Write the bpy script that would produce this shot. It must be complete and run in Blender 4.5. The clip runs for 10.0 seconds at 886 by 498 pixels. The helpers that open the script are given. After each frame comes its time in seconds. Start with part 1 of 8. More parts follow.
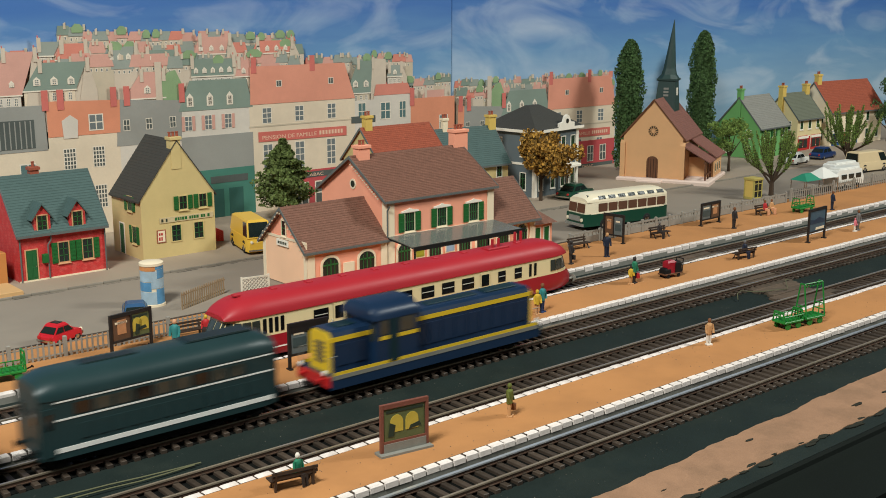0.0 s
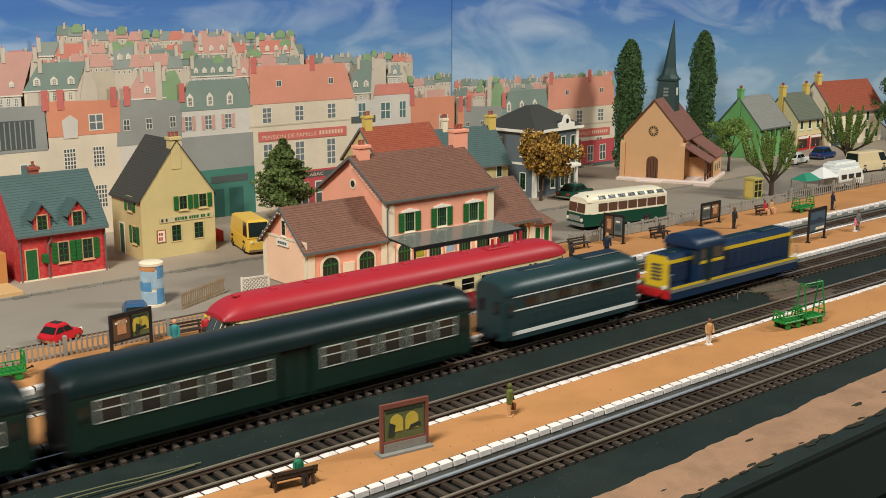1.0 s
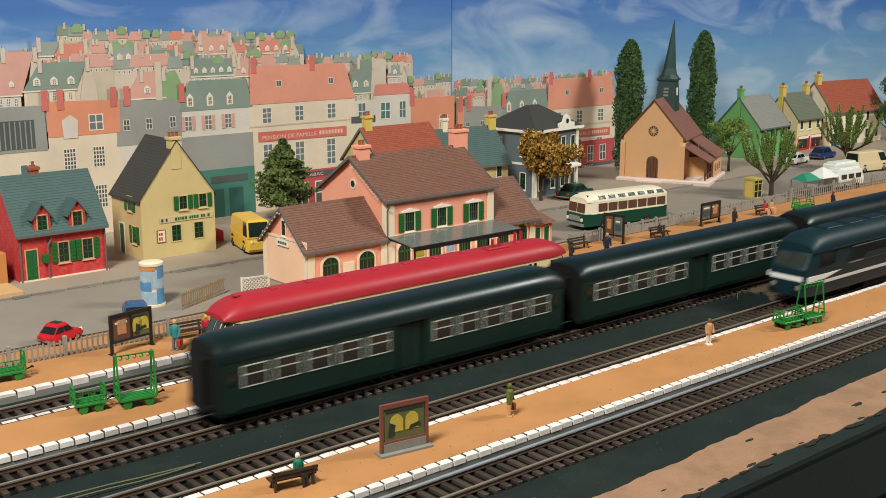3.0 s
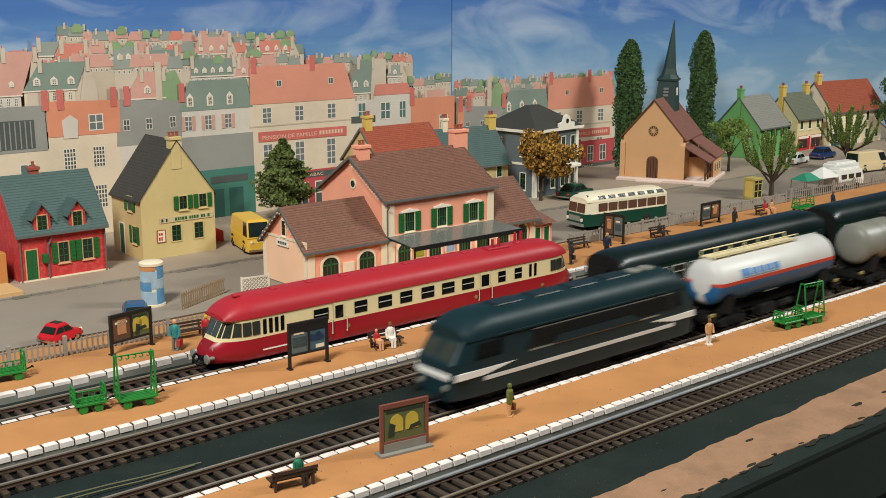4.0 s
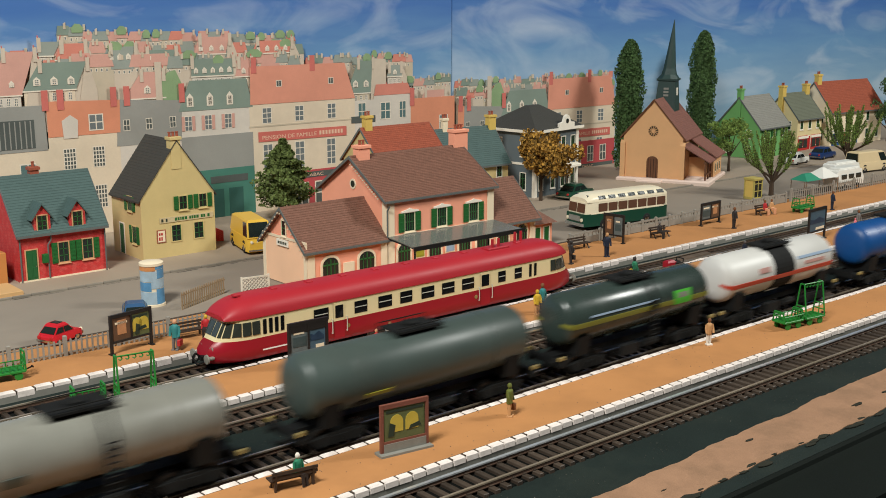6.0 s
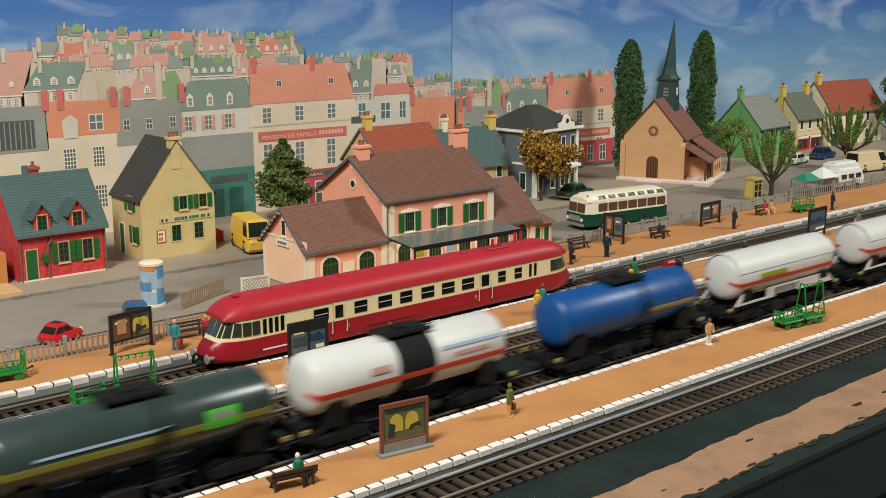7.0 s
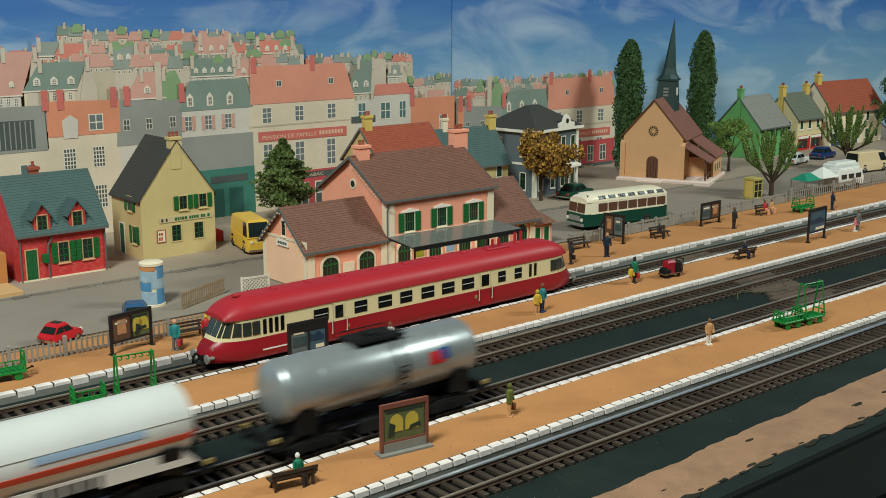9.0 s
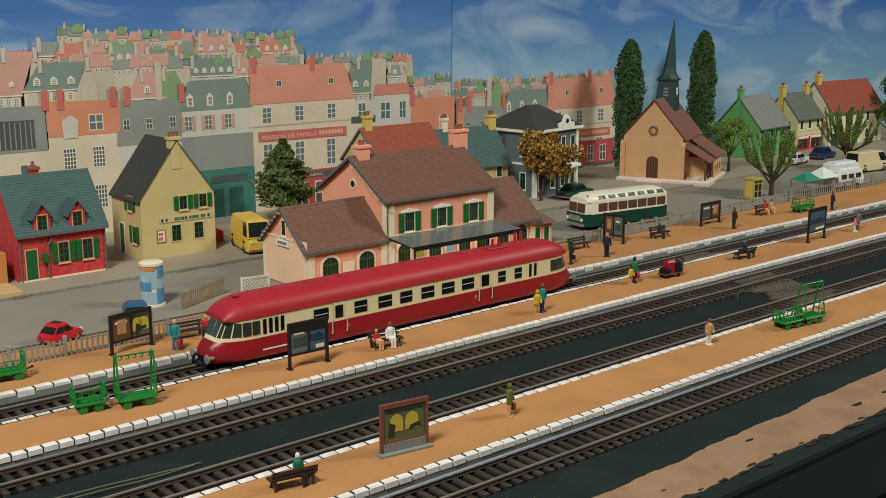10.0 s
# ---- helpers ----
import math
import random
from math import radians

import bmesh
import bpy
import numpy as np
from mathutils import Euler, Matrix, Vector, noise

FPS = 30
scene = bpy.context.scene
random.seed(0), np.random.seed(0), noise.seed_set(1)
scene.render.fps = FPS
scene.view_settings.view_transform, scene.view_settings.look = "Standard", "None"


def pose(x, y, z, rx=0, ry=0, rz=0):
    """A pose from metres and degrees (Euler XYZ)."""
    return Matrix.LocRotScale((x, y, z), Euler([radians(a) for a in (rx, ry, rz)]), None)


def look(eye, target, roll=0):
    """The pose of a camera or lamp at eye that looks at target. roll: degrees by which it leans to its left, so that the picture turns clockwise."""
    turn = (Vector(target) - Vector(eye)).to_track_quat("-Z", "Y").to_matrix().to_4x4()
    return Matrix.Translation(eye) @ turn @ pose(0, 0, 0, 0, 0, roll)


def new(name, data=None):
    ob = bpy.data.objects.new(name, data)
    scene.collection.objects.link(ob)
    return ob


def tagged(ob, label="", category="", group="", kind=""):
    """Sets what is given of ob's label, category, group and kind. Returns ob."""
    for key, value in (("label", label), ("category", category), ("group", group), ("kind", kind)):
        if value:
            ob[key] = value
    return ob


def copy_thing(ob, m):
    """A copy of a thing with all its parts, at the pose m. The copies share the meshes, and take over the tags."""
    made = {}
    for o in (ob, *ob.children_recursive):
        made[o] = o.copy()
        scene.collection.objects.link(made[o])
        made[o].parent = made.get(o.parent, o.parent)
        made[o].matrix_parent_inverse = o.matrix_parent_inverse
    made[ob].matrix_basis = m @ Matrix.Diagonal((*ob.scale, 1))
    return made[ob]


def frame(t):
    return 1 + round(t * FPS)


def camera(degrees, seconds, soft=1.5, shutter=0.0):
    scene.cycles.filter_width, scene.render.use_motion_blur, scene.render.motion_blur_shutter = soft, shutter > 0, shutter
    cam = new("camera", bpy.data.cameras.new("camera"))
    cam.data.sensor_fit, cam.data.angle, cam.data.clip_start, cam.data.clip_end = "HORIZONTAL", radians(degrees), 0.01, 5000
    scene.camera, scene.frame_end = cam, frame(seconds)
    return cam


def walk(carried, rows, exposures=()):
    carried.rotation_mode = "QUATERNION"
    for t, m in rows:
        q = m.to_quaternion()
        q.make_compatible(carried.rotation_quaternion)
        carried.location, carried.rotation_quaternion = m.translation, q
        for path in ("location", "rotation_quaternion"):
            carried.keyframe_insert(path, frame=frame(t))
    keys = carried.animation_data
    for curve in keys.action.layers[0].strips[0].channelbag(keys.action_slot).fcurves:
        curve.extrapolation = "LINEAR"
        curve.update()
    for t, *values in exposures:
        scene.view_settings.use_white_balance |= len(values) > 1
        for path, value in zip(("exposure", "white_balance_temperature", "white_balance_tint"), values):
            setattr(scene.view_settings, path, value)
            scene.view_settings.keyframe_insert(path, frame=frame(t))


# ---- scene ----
# ---- camera: fixed, 42.8 degrees, 0.21 m above the rails of a model railway ----
cam = camera(42.81, 10.0, soft=0.95, shutter=0.55)
EYE = Vector((0.0, 0.0, 0.214))
AHEAD = Vector((0.63146, 0.74491, -0.21533))
EXPOSURE = [(0.0, 0.04, 6400, 8), (0.5, 0.06, 6450, 9), (1.5, 0.24, 6500, 10), (2.5, 0.24, 6500, 10), (4.5, 0.08, 6500, 11), (5.5, 0.06, 6500, 11),
            (7.0, 0.06, 6500, 10), (7.5, 0.06, 6500, 9), (8.5, -0.14, 6250, 3), (9.0, -0.14, 6100, -1), (9.5, -0.13, 6050, -1), (10.0, -0.26, 6350, 4)]
walk(cam, [(0.0, look(EYE, EYE + AHEAD)), (10.0, look(EYE, EYE + AHEAD))], EXPOSURE)

# ---- world and lights: a dim room, lamps hung in front of the layout ----
world = bpy.data.worlds.new("room_air")
scene.world = world
world.use_nodes = True
world.node_tree.nodes["Background"].inputs[0].default_value = (0.9, 1.0, 0.92, 1)
world.node_tree.nodes["Background"].inputs[1].default_value = 0.013


def lamp(name, eye, target, size, power, colour):
    data = bpy.data.lights.new(name, "AREA")
    data.shape, data.size, data.energy, data.color = "DISK", size, power, colour
    ob = new(name, data)
    ob.matrix_world = look(eye, target)
    return ob


WARM = (0.98, 1.0, 0.94)
lamp("ceiling_lamp_west", (-0.50, 0.08, 1.24), (0.5, 0.85, 0.0), 0.4, 28.7, WARM)
lamp("ceiling_lamp_east", (1.72, -0.30, 1.15), (0.95, 0.85, 0.0), 0.4, 20.0, WARM)
# ---- building helpers: all lengths below are millimetres of the model ----
MM = 0.001


class Build:
    """Collects faces in millimetres for one mesh."""

    def __init__(self):
        self.v, self.f, self.m, self.mi = [], [], [], 0
        self.starts = []

    def face_loop(self, pts):
        n = len(self.v)
        self.v += [tuple(p) for p in pts]
        self.f.append(tuple(range(n, n + len(pts))))
        self.m.append(self.mi)

    def prism(self, pts, axis, a, b):
        """A 2D outline pushed along an axis; the outline is (y, z), (x, z) or (x, y)."""
        def at(p, d):
            return {"x": (d, p[0], p[1]), "y": (p[0], d, p[1]), "z": (p[0], p[1], d)}[axis]
        self.starts.append((len(self.v), len(self.f)))
        n, k = len(self.v), len(pts)
        self.v += [at(p, a) for p in pts] + [at(p, b) for p in pts]
        faces = [tuple(range(n, n + k)), tuple(range(n + 2 * k - 1, n + k - 1, -1))]
        faces += [(n + i, n + k + i, n + k + (i + 1) % k, n + (i + 1) % k) for i in range(k)]
        self.f += faces
        self.m += [self.mi] * len(faces)
        return self

    def box(self, x0, x1, y0, y1, z0, z1):
        return self.prism([(x0, y0), (x1, y0), (x1, y1), (x0, y1)], "z", z0, z1)

    def slab(self, x0, x1, y0, y1, z0, z1, c):
        """A box with its upper edges chamfered by c."""
        lo = [(x0, y0), (x1, y0), (x1, y1), (x0, y1)]
        hi = [(x0 + c, y0 + c), (x1 - c, y0 + c), (x1 - c, y1 - c), (x0 + c, y1 - c)]
        return self.loft([[(x, y, z0) for x, y in lo], [(x, y, z1 - c) for x, y in lo], [(x, y, z1) for x, y in hi]])

    def loft(self, rings, caps=True):
        self.starts.append((len(self.v), len(self.f)))
        n, k = len(self.v), len(rings[0])
        for r in rings:
            self.v += [tuple(p) for p in r]
        faces = []
        for j in range(len(rings) - 1):
            for i in range(k):
                a, b = n + j * k + i, n + j * k + (i + 1) % k
                faces.append((a, b, b + k, a + k))
        if caps:
            faces.append(tuple(range(n + k - 1, n - 1, -1)))
            faces.append(tuple(n + (len(rings) - 1) * k + i for i in range(k)))
        self.f += faces
        self.m += [self.mi] * len(faces)
        return self

    def rod(self, p, q, r, n=8, r2=None):
        p, q = Vector(p), Vector(q)
        r2 = r if r2 is None else r2
        d = (q - p).normalized()
        u = d.orthogonal().normalized()
        w = d.cross(u)
        ring = [(math.cos(2 * math.pi * i / n), math.sin(2 * math.pi * i / n)) for i in range(n)]
        return self.loft([[p + (u * a + w * b) * r for a, b in ring], [q + (u * a + w * b) * r2 for a, b in ring]])

    def path(self, pts, r, n=6):
        for p, q in zip(pts, pts[1:]):
            self.rod(p, q, r, n)
        return self

    def tube(self, pts, r, n=6):
        """One bent rod through all the points."""
        rings = []
        for i, p in enumerate(pts):
            d = (Vector(pts[min(i + 1, len(pts) - 1)]) - Vector(pts[max(i - 1, 0)])).normalized()
            u = d.cross(Vector((0, 0, 1))).normalized()
            w = d.cross(u)
            rings.append([Vector(p) + (u * math.cos(2 * math.pi * k / n) + w * math.sin(2 * math.pi * k / n)) * r for k in range(n)])
        return self.loft(rings)

    def lathe(self, profile, n=16, axis="z", at=(0, 0, 0)):
        """Profile of (radius, height) pairs turned round an axis through at."""
        rings = []
        for r, h in profile:
            ring = []
            for i in range(n):
                a = 2 * math.pi * i / n
                c, s = r * math.cos(a), r * math.sin(a)
                d = {"z": (c, s, h), "x": (h, c, s), "y": (c, h, s)}[axis]
                ring.append((d[0] + at[0], d[1] + at[1], d[2] + at[2]))
            rings.append(ring)
        return self.loft(rings)

    def mesh(self, name, materials, smooth=False):
        me = bpy.data.meshes.new(name)
        me.from_pydata([(x * MM, y * MM, z * MM) for x, y, z in self.v], [], self.f)
        for m in materials if isinstance(materials, (list, tuple)) else [materials]:
            me.materials.append(m)
        me.polygons.foreach_set("material_index", self.m)
        bm = bmesh.new()
        bm.from_mesh(me)
        bmesh.ops.recalc_face_normals(bm, faces=bm.faces)
        bm.to_mesh(me)
        bm.free()
        if smooth:
            me.polygons.foreach_set("use_smooth", [True] * len(me.polygons))
            me.set_sharp_from_angle(angle=radians(40))
        return me


def part(name, build, material, parent=None, label="", smooth=False):
    ob = new(name, build.mesh(name, material, smooth) if isinstance(build, Build) else build)
    if parent is not None:
        ob.parent = parent
    if label:
        tagged(ob, label)
    return ob


def pieces(name, build, material, parent, label="", smooth=False):
    """Each closed piece of the build as a part of its own."""
    made = []
    ends = build.starts[1:] + [(len(build.v), len(build.f))]
    for (v0, f0), (v1, f1) in zip(build.starts, ends):
        b = Build()
        b.v, b.f, b.m = build.v[v0:v1], [tuple(i - v0 for i in f) for f in build.f[f0:f1]], build.m[f0:f1]
        made.append(part(name, b, material, parent, label, smooth))
    return made


def place(x, y, z, turn=0.0):
    return pose(x * MM, y * MM, z * MM, 0, 0, turn)


def thing(name, label, category, x=0, y=0, z=0, turn=0.0, group="", kind=""):
    ob = new(name)
    ob.empty_display_size = 0.01
    ob.matrix_basis = place(x, y, z, turn)
    return tagged(ob, label, category, group, kind)


def solo(name, build, material, label, category, x=0, y=0, z=0, turn=0.0, group="", kind="", smooth=False):
    ob = part(name, build, material, None, "", smooth)
    ob.matrix_basis = place(x, y, z, turn)
    return tagged(ob, label, category, group, kind)


# ---- materials ----
def rgb(r, g, b):
    return tuple((c / 255 / 12.92 if c <= 10 else ((c / 255 + 0.055) / 1.055) ** 2.4) for c in (r, g, b))


def paint(name, colour, rough=0.6, vary=0.18, size=3.0, bump=0.15, grain=0.35, metal=0.0, island=0.0, spec=0.4, dirt=None, dirt_amount=0.0):
    """A surface with colour drift over `size` mm, fine grain over `grain` mm, relief, and optional dirt in patches."""
    m = bpy.data.materials.new(name)
    m.use_nodes = True
    nt = m.node_tree
    nd, ln = nt.nodes, nt.links
    bs = nd["Principled BSDF"]
    bs.inputs["Metallic"].default_value, bs.inputs["Specular IOR Level"].default_value = metal, spec
    tc = nd.new("ShaderNodeTexCoord")

    def tex(scale_mm, detail, rough_):
        n = nd.new("ShaderNodeTexNoise")
        n.inputs["Scale"].default_value, n.inputs["Detail"].default_value, n.inputs["Roughness"].default_value = 1000.0 / scale_mm, detail, rough_
        ln.new(tc.outputs["Object"], n.inputs["Vector"])
        return n.outputs["Fac"]

    def math_(op, a, b=None, c=None):
        n = nd.new("ShaderNodeMath")
        n.operation = op
        for i, val in enumerate((a, b, c)):
            if val is None:
                continue
            if isinstance(val, (int, float)):
                n.inputs[i].default_value = val
            else:
                ln.new(val, n.inputs[i])
        return n.outputs[0]

    big, fine = tex(size, 4, 0.6), tex(grain, 2, 0.6)
    f = math_("MULTIPLY_ADD", big, 2 * vary, 1 - vary)
    f = math_("MULTIPLY", f, math_("MULTIPLY_ADD", fine, vary, 1 - vary / 2))
    if island:
        info = nd.new("ShaderNodeObjectInfo")
        geo = nd.new("ShaderNodeNewGeometry")
        both = math_("FRACT", math_("ADD", info.outputs["Random"], geo.outputs["Random Per Island"]))
        f = math_("MULTIPLY", f, math_("MULTIPLY_ADD", both, 2 * island, 1 - island))
    base = nd.new("ShaderNodeVectorMath")
    base.operation = "SCALE"
    base.inputs[0].default_value = colour
    ln.new(f, base.inputs["Scale"])
    out = base.outputs[0]
    if dirt is not None:
        mask = math_("MULTIPLY", math_("MINIMUM", math_("MAXIMUM", math_("MULTIPLY_ADD", tex(size * 2.3, 5, 0.65), 7.0, -7.0 * (0.55 - 0.25 * dirt_amount)), 0.0), 1.0), math_("MULTIPLY", fine, 1.6 * dirt_amount))
        mix = nd.new("ShaderNodeMix")
        mix.data_type = "RGBA"
        ln.new(mask, mix.inputs["Factor"])
        ln.new(out, mix.inputs["A"])
        mix.inputs["B"].default_value = (*dirt, 1)
        out = mix.outputs["Result"]
    ln.new(out, bs.inputs["Base Color"])
    ln.new(math_("MULTIPLY_ADD", big, 0.25, rough - 0.125), bs.inputs["Roughness"])
    if bump:
        bp = nd.new("ShaderNodeBump")
        bp.inputs["Strength"].default_value, bp.inputs["Distance"].default_value = bump, grain * MM * 0.6
        ln.new(fine, bp.inputs["Height"])
        ln.new(bp.outputs["Normal"], bs.inputs["Normal"])
    return m


def glass(name, tint=(0.8, 0.9, 0.9), rough=0.05):
    m = bpy.data.materials.new(name)
    m.use_nodes = True
    bs = m.node_tree.nodes["Principled BSDF"]
    bs.inputs["Base Color"].default_value = (*tint, 1)
    bs.inputs["Transmission Weight"].default_value, bs.inputs["Roughness"].default_value, bs.inputs["IOR"].default_value = 1.0, rough, 1.3
    return m


STEEL = paint("worn_rail_steel", rgb(162, 147, 128), 0.22, 0.3, 20, 0.05, 0.5, metal=0.45)
# whiter copy of the rail steel: the far front rail's lamp highlight as colour
GLINTSTEEL = paint("glint_rail_steel", rgb(206, 210, 214), 0.2, 0.15, 20, 0.05, 0.5, metal=0.6)
JOINT = paint("dark_kerb_joint", rgb(66, 54, 44), 0.9, 0.2, 4, 0.2)
RUST = paint("rail_side_brown", rgb(78, 58, 46), 0.6, 0.2, 6)
SLEEPER = paint("dark_sleeper_plastic", rgb(66, 55, 46), 0.55, 0.25, 5, 0.3, island=0.3)
BED = paint("dark_green_grey_ballast_card", rgb(20, 32, 29), 0.75, 0.3, 22, 0.5, 0.6, spec=0.3, dirt=rgb(56, 60, 50), dirt_amount=0.18)
SAND = paint("sandy_platform_top", rgb(184, 129, 80), 0.9, 0.16, 40, 0.3, 0.5, spec=0.2, dirt=rgb(140, 98, 64), dirt_amount=0.3)
KERB = paint("white_painted_kerb", rgb(236, 224, 216), 0.6, 0.12, 4, 0.3, 0.4, island=0.07, dirt=rgb(120, 108, 96), dirt_amount=0.3)
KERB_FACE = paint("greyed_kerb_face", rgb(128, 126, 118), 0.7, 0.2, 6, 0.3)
ROAD = paint("grey_road_card", rgb(142, 130, 116), 0.8, 0.1, 60, 0.2, 0.6, dirt=rgb(98, 92, 86), dirt_amount=0.2)
PAVING = paint("grey_pavement_card", rgb(156, 140, 122), 0.8, 0.12, 40, 0.2, 0.6)
WOODEDGE = paint("dark_table_edge", rgb(10, 17, 13), 0.8, 0.3, 30, 0.2, 1.0, spec=0.15)
BEACH = paint("bare_tan_earth_strip", rgb(156, 120, 94), 0.9, 0.2, 14, 0.5, 0.8, spec=0.2, dirt=rgb(70, 62, 48), dirt_amount=0.3)
WALLROOM = paint("room_wall_paint", rgb(84, 80, 74), 0.9, 0.05, 300, 0.05, 2.0)
# ---- the table, the ground and the tracks ----
GROUND, TOP = -4.5, 1.0
X0, X1 = -1900, 3800
TRACKS = {"front": 361.5, "goods": 440.5, "express": 501.5, "station": 582.0}


# ballast whose near-black colour holds the shade of the gaps between sleepers
GAPSHADE = paint("shade_black_ballast", rgb(12, 13, 11), 0.9, 0.35, 6, 0.6, 0.8, spec=0.15, dirt=rgb(52, 48, 40), dirt_amount=0.2)


def ground_sheet():
    b = Build()
    b.box(X0, X1, 279, 1002, GROUND - 12, GROUND)
    solo("ground", b, BED, "dark green-grey card ground of the layout board", "ground", kind="structure")
    b = Build()
    b.prism([(240, -900), (278.8, -900), (278.8, GROUND - 1.2), (272, GROUND - 2.4), (240, GROUND - 5.5)], "x", X0, X1)
    b.prism([(275.2, GROUND - 2.0), (278.7, GROUND - 1.3), (278.7, GROUND + 0.7), (277.4, GROUND + 1.1), (275.8, GROUND + 0.3)], "x", X0, X1)
    solo("table_edge", b, WOODEDGE, "dark wooden edge of the layout table", "edge", kind="structure")
    rnd = random.Random(4)
    b = Build()
    near = [(x, 289 + 4 * noise.noise((x * 0.012, 0, 3)) + 2.2 * noise.noise((x * 0.07, 0, 5)) + rnd.uniform(-0.5, 0.5)) for x in range(X0, X1 + 1, 4)]
    far = [(x, 314.5 + 0.036 * min(max(0, x - 340), 420) + 2 * noise.noise((x * 0.03, 7, 0)) + rnd.uniform(-0.5, 0.5)) for x in range(X1, X0 - 1, -4)]
    b.prism(near + far, "z", GROUND, GROUND + 0.5)
    solo("earth_strip", b, BEACH, "strip of bare tan earth along the table edge", "ground", kind="structure")


def track(name, y, label, far_rail=None):
    t = thing("railway_track", label, "track", 0, y, 0, group="tracks")
    b = Build()
    b.box(X0, X1, -13.6, 13.6, GROUND - 1, GROUND + 0.35)
    part("ballast", b, GAPSHADE, t, "ballast between the sleepers, blackened to stand for the shade there")
    for s in (-1, 1):
        b = Build()
        yc = s * 8.65
        b.box(X0, X1, yc - 0.35, yc + 0.35, -2.6, -0.7)
        b.box(X0, X1, yc - 1.1, yc + 1.1, -2.6, -2.2)
        part("rail_web", b, RUST, t)
        b = Build()
        w = 0.95 if far_rail and s > 0 else 0.7
        b.box(X0, X1, yc - w, yc + w, -0.75, 0)
        part("rail", b, far_rail if far_rail and s > 0 else STEEL, t, "worn shiny steel rail head")
    return t


def sleepers(t, lo, hi, pitch=7.0):
    b = Build()
    b.slab(-1.5, 1.5, -14.5, 14.5, GROUND, -2.5, 0.3)
    for s in (-1, 1):
        for d in (-1.3, 1.3):
            b.box(-0.9, 0.9, s * 8.65 + d - 0.5, s * 8.65 + d + 0.5, -2.5, -1.9)
    me = b.mesh("sleeper", SLEEPER)
    x = lo
    while x < hi:
        ob = new("sleeper", me)
        ob.parent = t
        ob.location = (x * MM, 0, 0)
        x += pitch


def kerb(owner, y0, y1, pitch, lo, hi, seed, drop=1.6):
    """White kerb stones along a platform edge, one by one."""
    rnd = random.Random(seed)
    kinds = []
    for i in range(4):
        b = Build()
        b.slab(0.35, pitch - 0.4 - rnd.uniform(0, 0.4), y0 + rnd.uniform(-0.2, 0.2), y1, TOP - drop, TOP + 0.55 + rnd.uniform(-0.16, 0.24), 0.6)
        kinds.append(b.mesh("kerb_stone", KERB))
    x = lo
    while x < hi:
        ob = new("kerb_stone", kinds[rnd.randrange(4)])
        ob.parent = owner
        ob.location = (x * MM, 0, rnd.uniform(-0.12, 0.12) * MM)
        ob.rotation_euler = (0, rnd.uniform(-0.012, 0.012), 0)
        x += pitch


def platform(name, label, y0, y1):
    b = Build()
    b.box(X0, X1, y0 + 3.4, y1 - 3.4, GROUND, TOP)
    ob = solo(name, b, SAND, label, "platform", kind="structure")
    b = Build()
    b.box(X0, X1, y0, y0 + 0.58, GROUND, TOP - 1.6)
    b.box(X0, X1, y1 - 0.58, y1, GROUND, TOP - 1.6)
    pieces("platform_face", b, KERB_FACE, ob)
    b = Build()
    b.box(X0, X1, y0 + 0.6, y0 + 3.9, GROUND, TOP + 0.12)
    b.box(X0, X1, y1 - 3.9, y1 - 0.6, GROUND, TOP + 0.12)
    pieces("kerb_bed", b, JOINT, ob, "dark mortar bed under the kerb stones")
    return ob


ground_sheet()
TRACK = {}
for key, yc in TRACKS.items():
    TRACK[key] = track(key, yc, "model railway track with worn steel rails on dark sleepers", GLINTSTEEL if key == "front" else None)
PLAT = {}
PLAT["front"] = platform("platform_1", "sandy low platform between the front tracks", 379.0, 424.5)
PLAT["middle"] = platform("platform_2", "sandy island platform beside the railcar", 520.0, 567.0)
PLAT["station"] = platform("platform_3", "sandy station platform with white kerb", 608.0, 690.0)

b = Build()
b.box(X0, X1, 690.2, 813, GROUND, 0.4)
solo("road", b, ROAD, "grey station road beside the platform fence", "road", kind="structure")
b = Build()
b.box(X0, X1, 813.2, 1000, GROUND, 1.6)
solo("pavement", b, PAVING, "grey raised pavement in front of the houses", "pavement", kind="structure")


rnd = random.Random(52)
b = Build()
x = 240.0
while x < 1000:
    w = rnd.uniform(6, 26)
    y = 809.6 + 1.2 * noise.noise((x * 0.02, 3, 1))
    h = rnd.uniform(0.4, 1.3)
    b.prism([(x, y), (x + w * 0.4, y - h), (x + w, y - h * 0.3), (x + w * 0.9, y + h), (x + w * 0.3, y + h * 0.7)], "z", 0.3, 0.43)
    x += w * rnd.uniform(0.8, 1.5)
solo("road_seam", b, paint("dark_road_dirt", rgb(74, 68, 60), 0.9, 0.3, 6), "dark worn seam along the road", "seam", kind="structure")


def room():
    """The plain room that holds the layout."""
    x0, x1, y0, y1, z0, z1, t = X0 - 300, X1 + 700, -2000, 1500, -900, 1900, 100
    for name, box_, label in (("floor", (x0, x1, y0, y1, z0 - t, z0), "plain grey-brown room floor"), ("ceiling", (x0, x1, y0, y1, z1, z1 + t), "plain pale room ceiling"),
                              ("wall_north", (x0, x1, y1, y1 + t, z0, z1), "plain room wall behind the sky boards"), ("wall_south", (x0, x1, y0 - t, y0, z0, z1), "plain room wall facing the layout"),
                              ("wall_west", (x0 - t, x0, y0 - t, y1 + t, z0, z1), "plain room wall at the layout's end"), ("wall_east", (x1, x1 + t, y0 - t, y1 + t, z0, z1), "plain room wall at the layout's end")):
        b = Build()
        b.box(*box_)
        solo(name, b, WALLROOM, label, name.split("_")[0], kind="structure")


room()
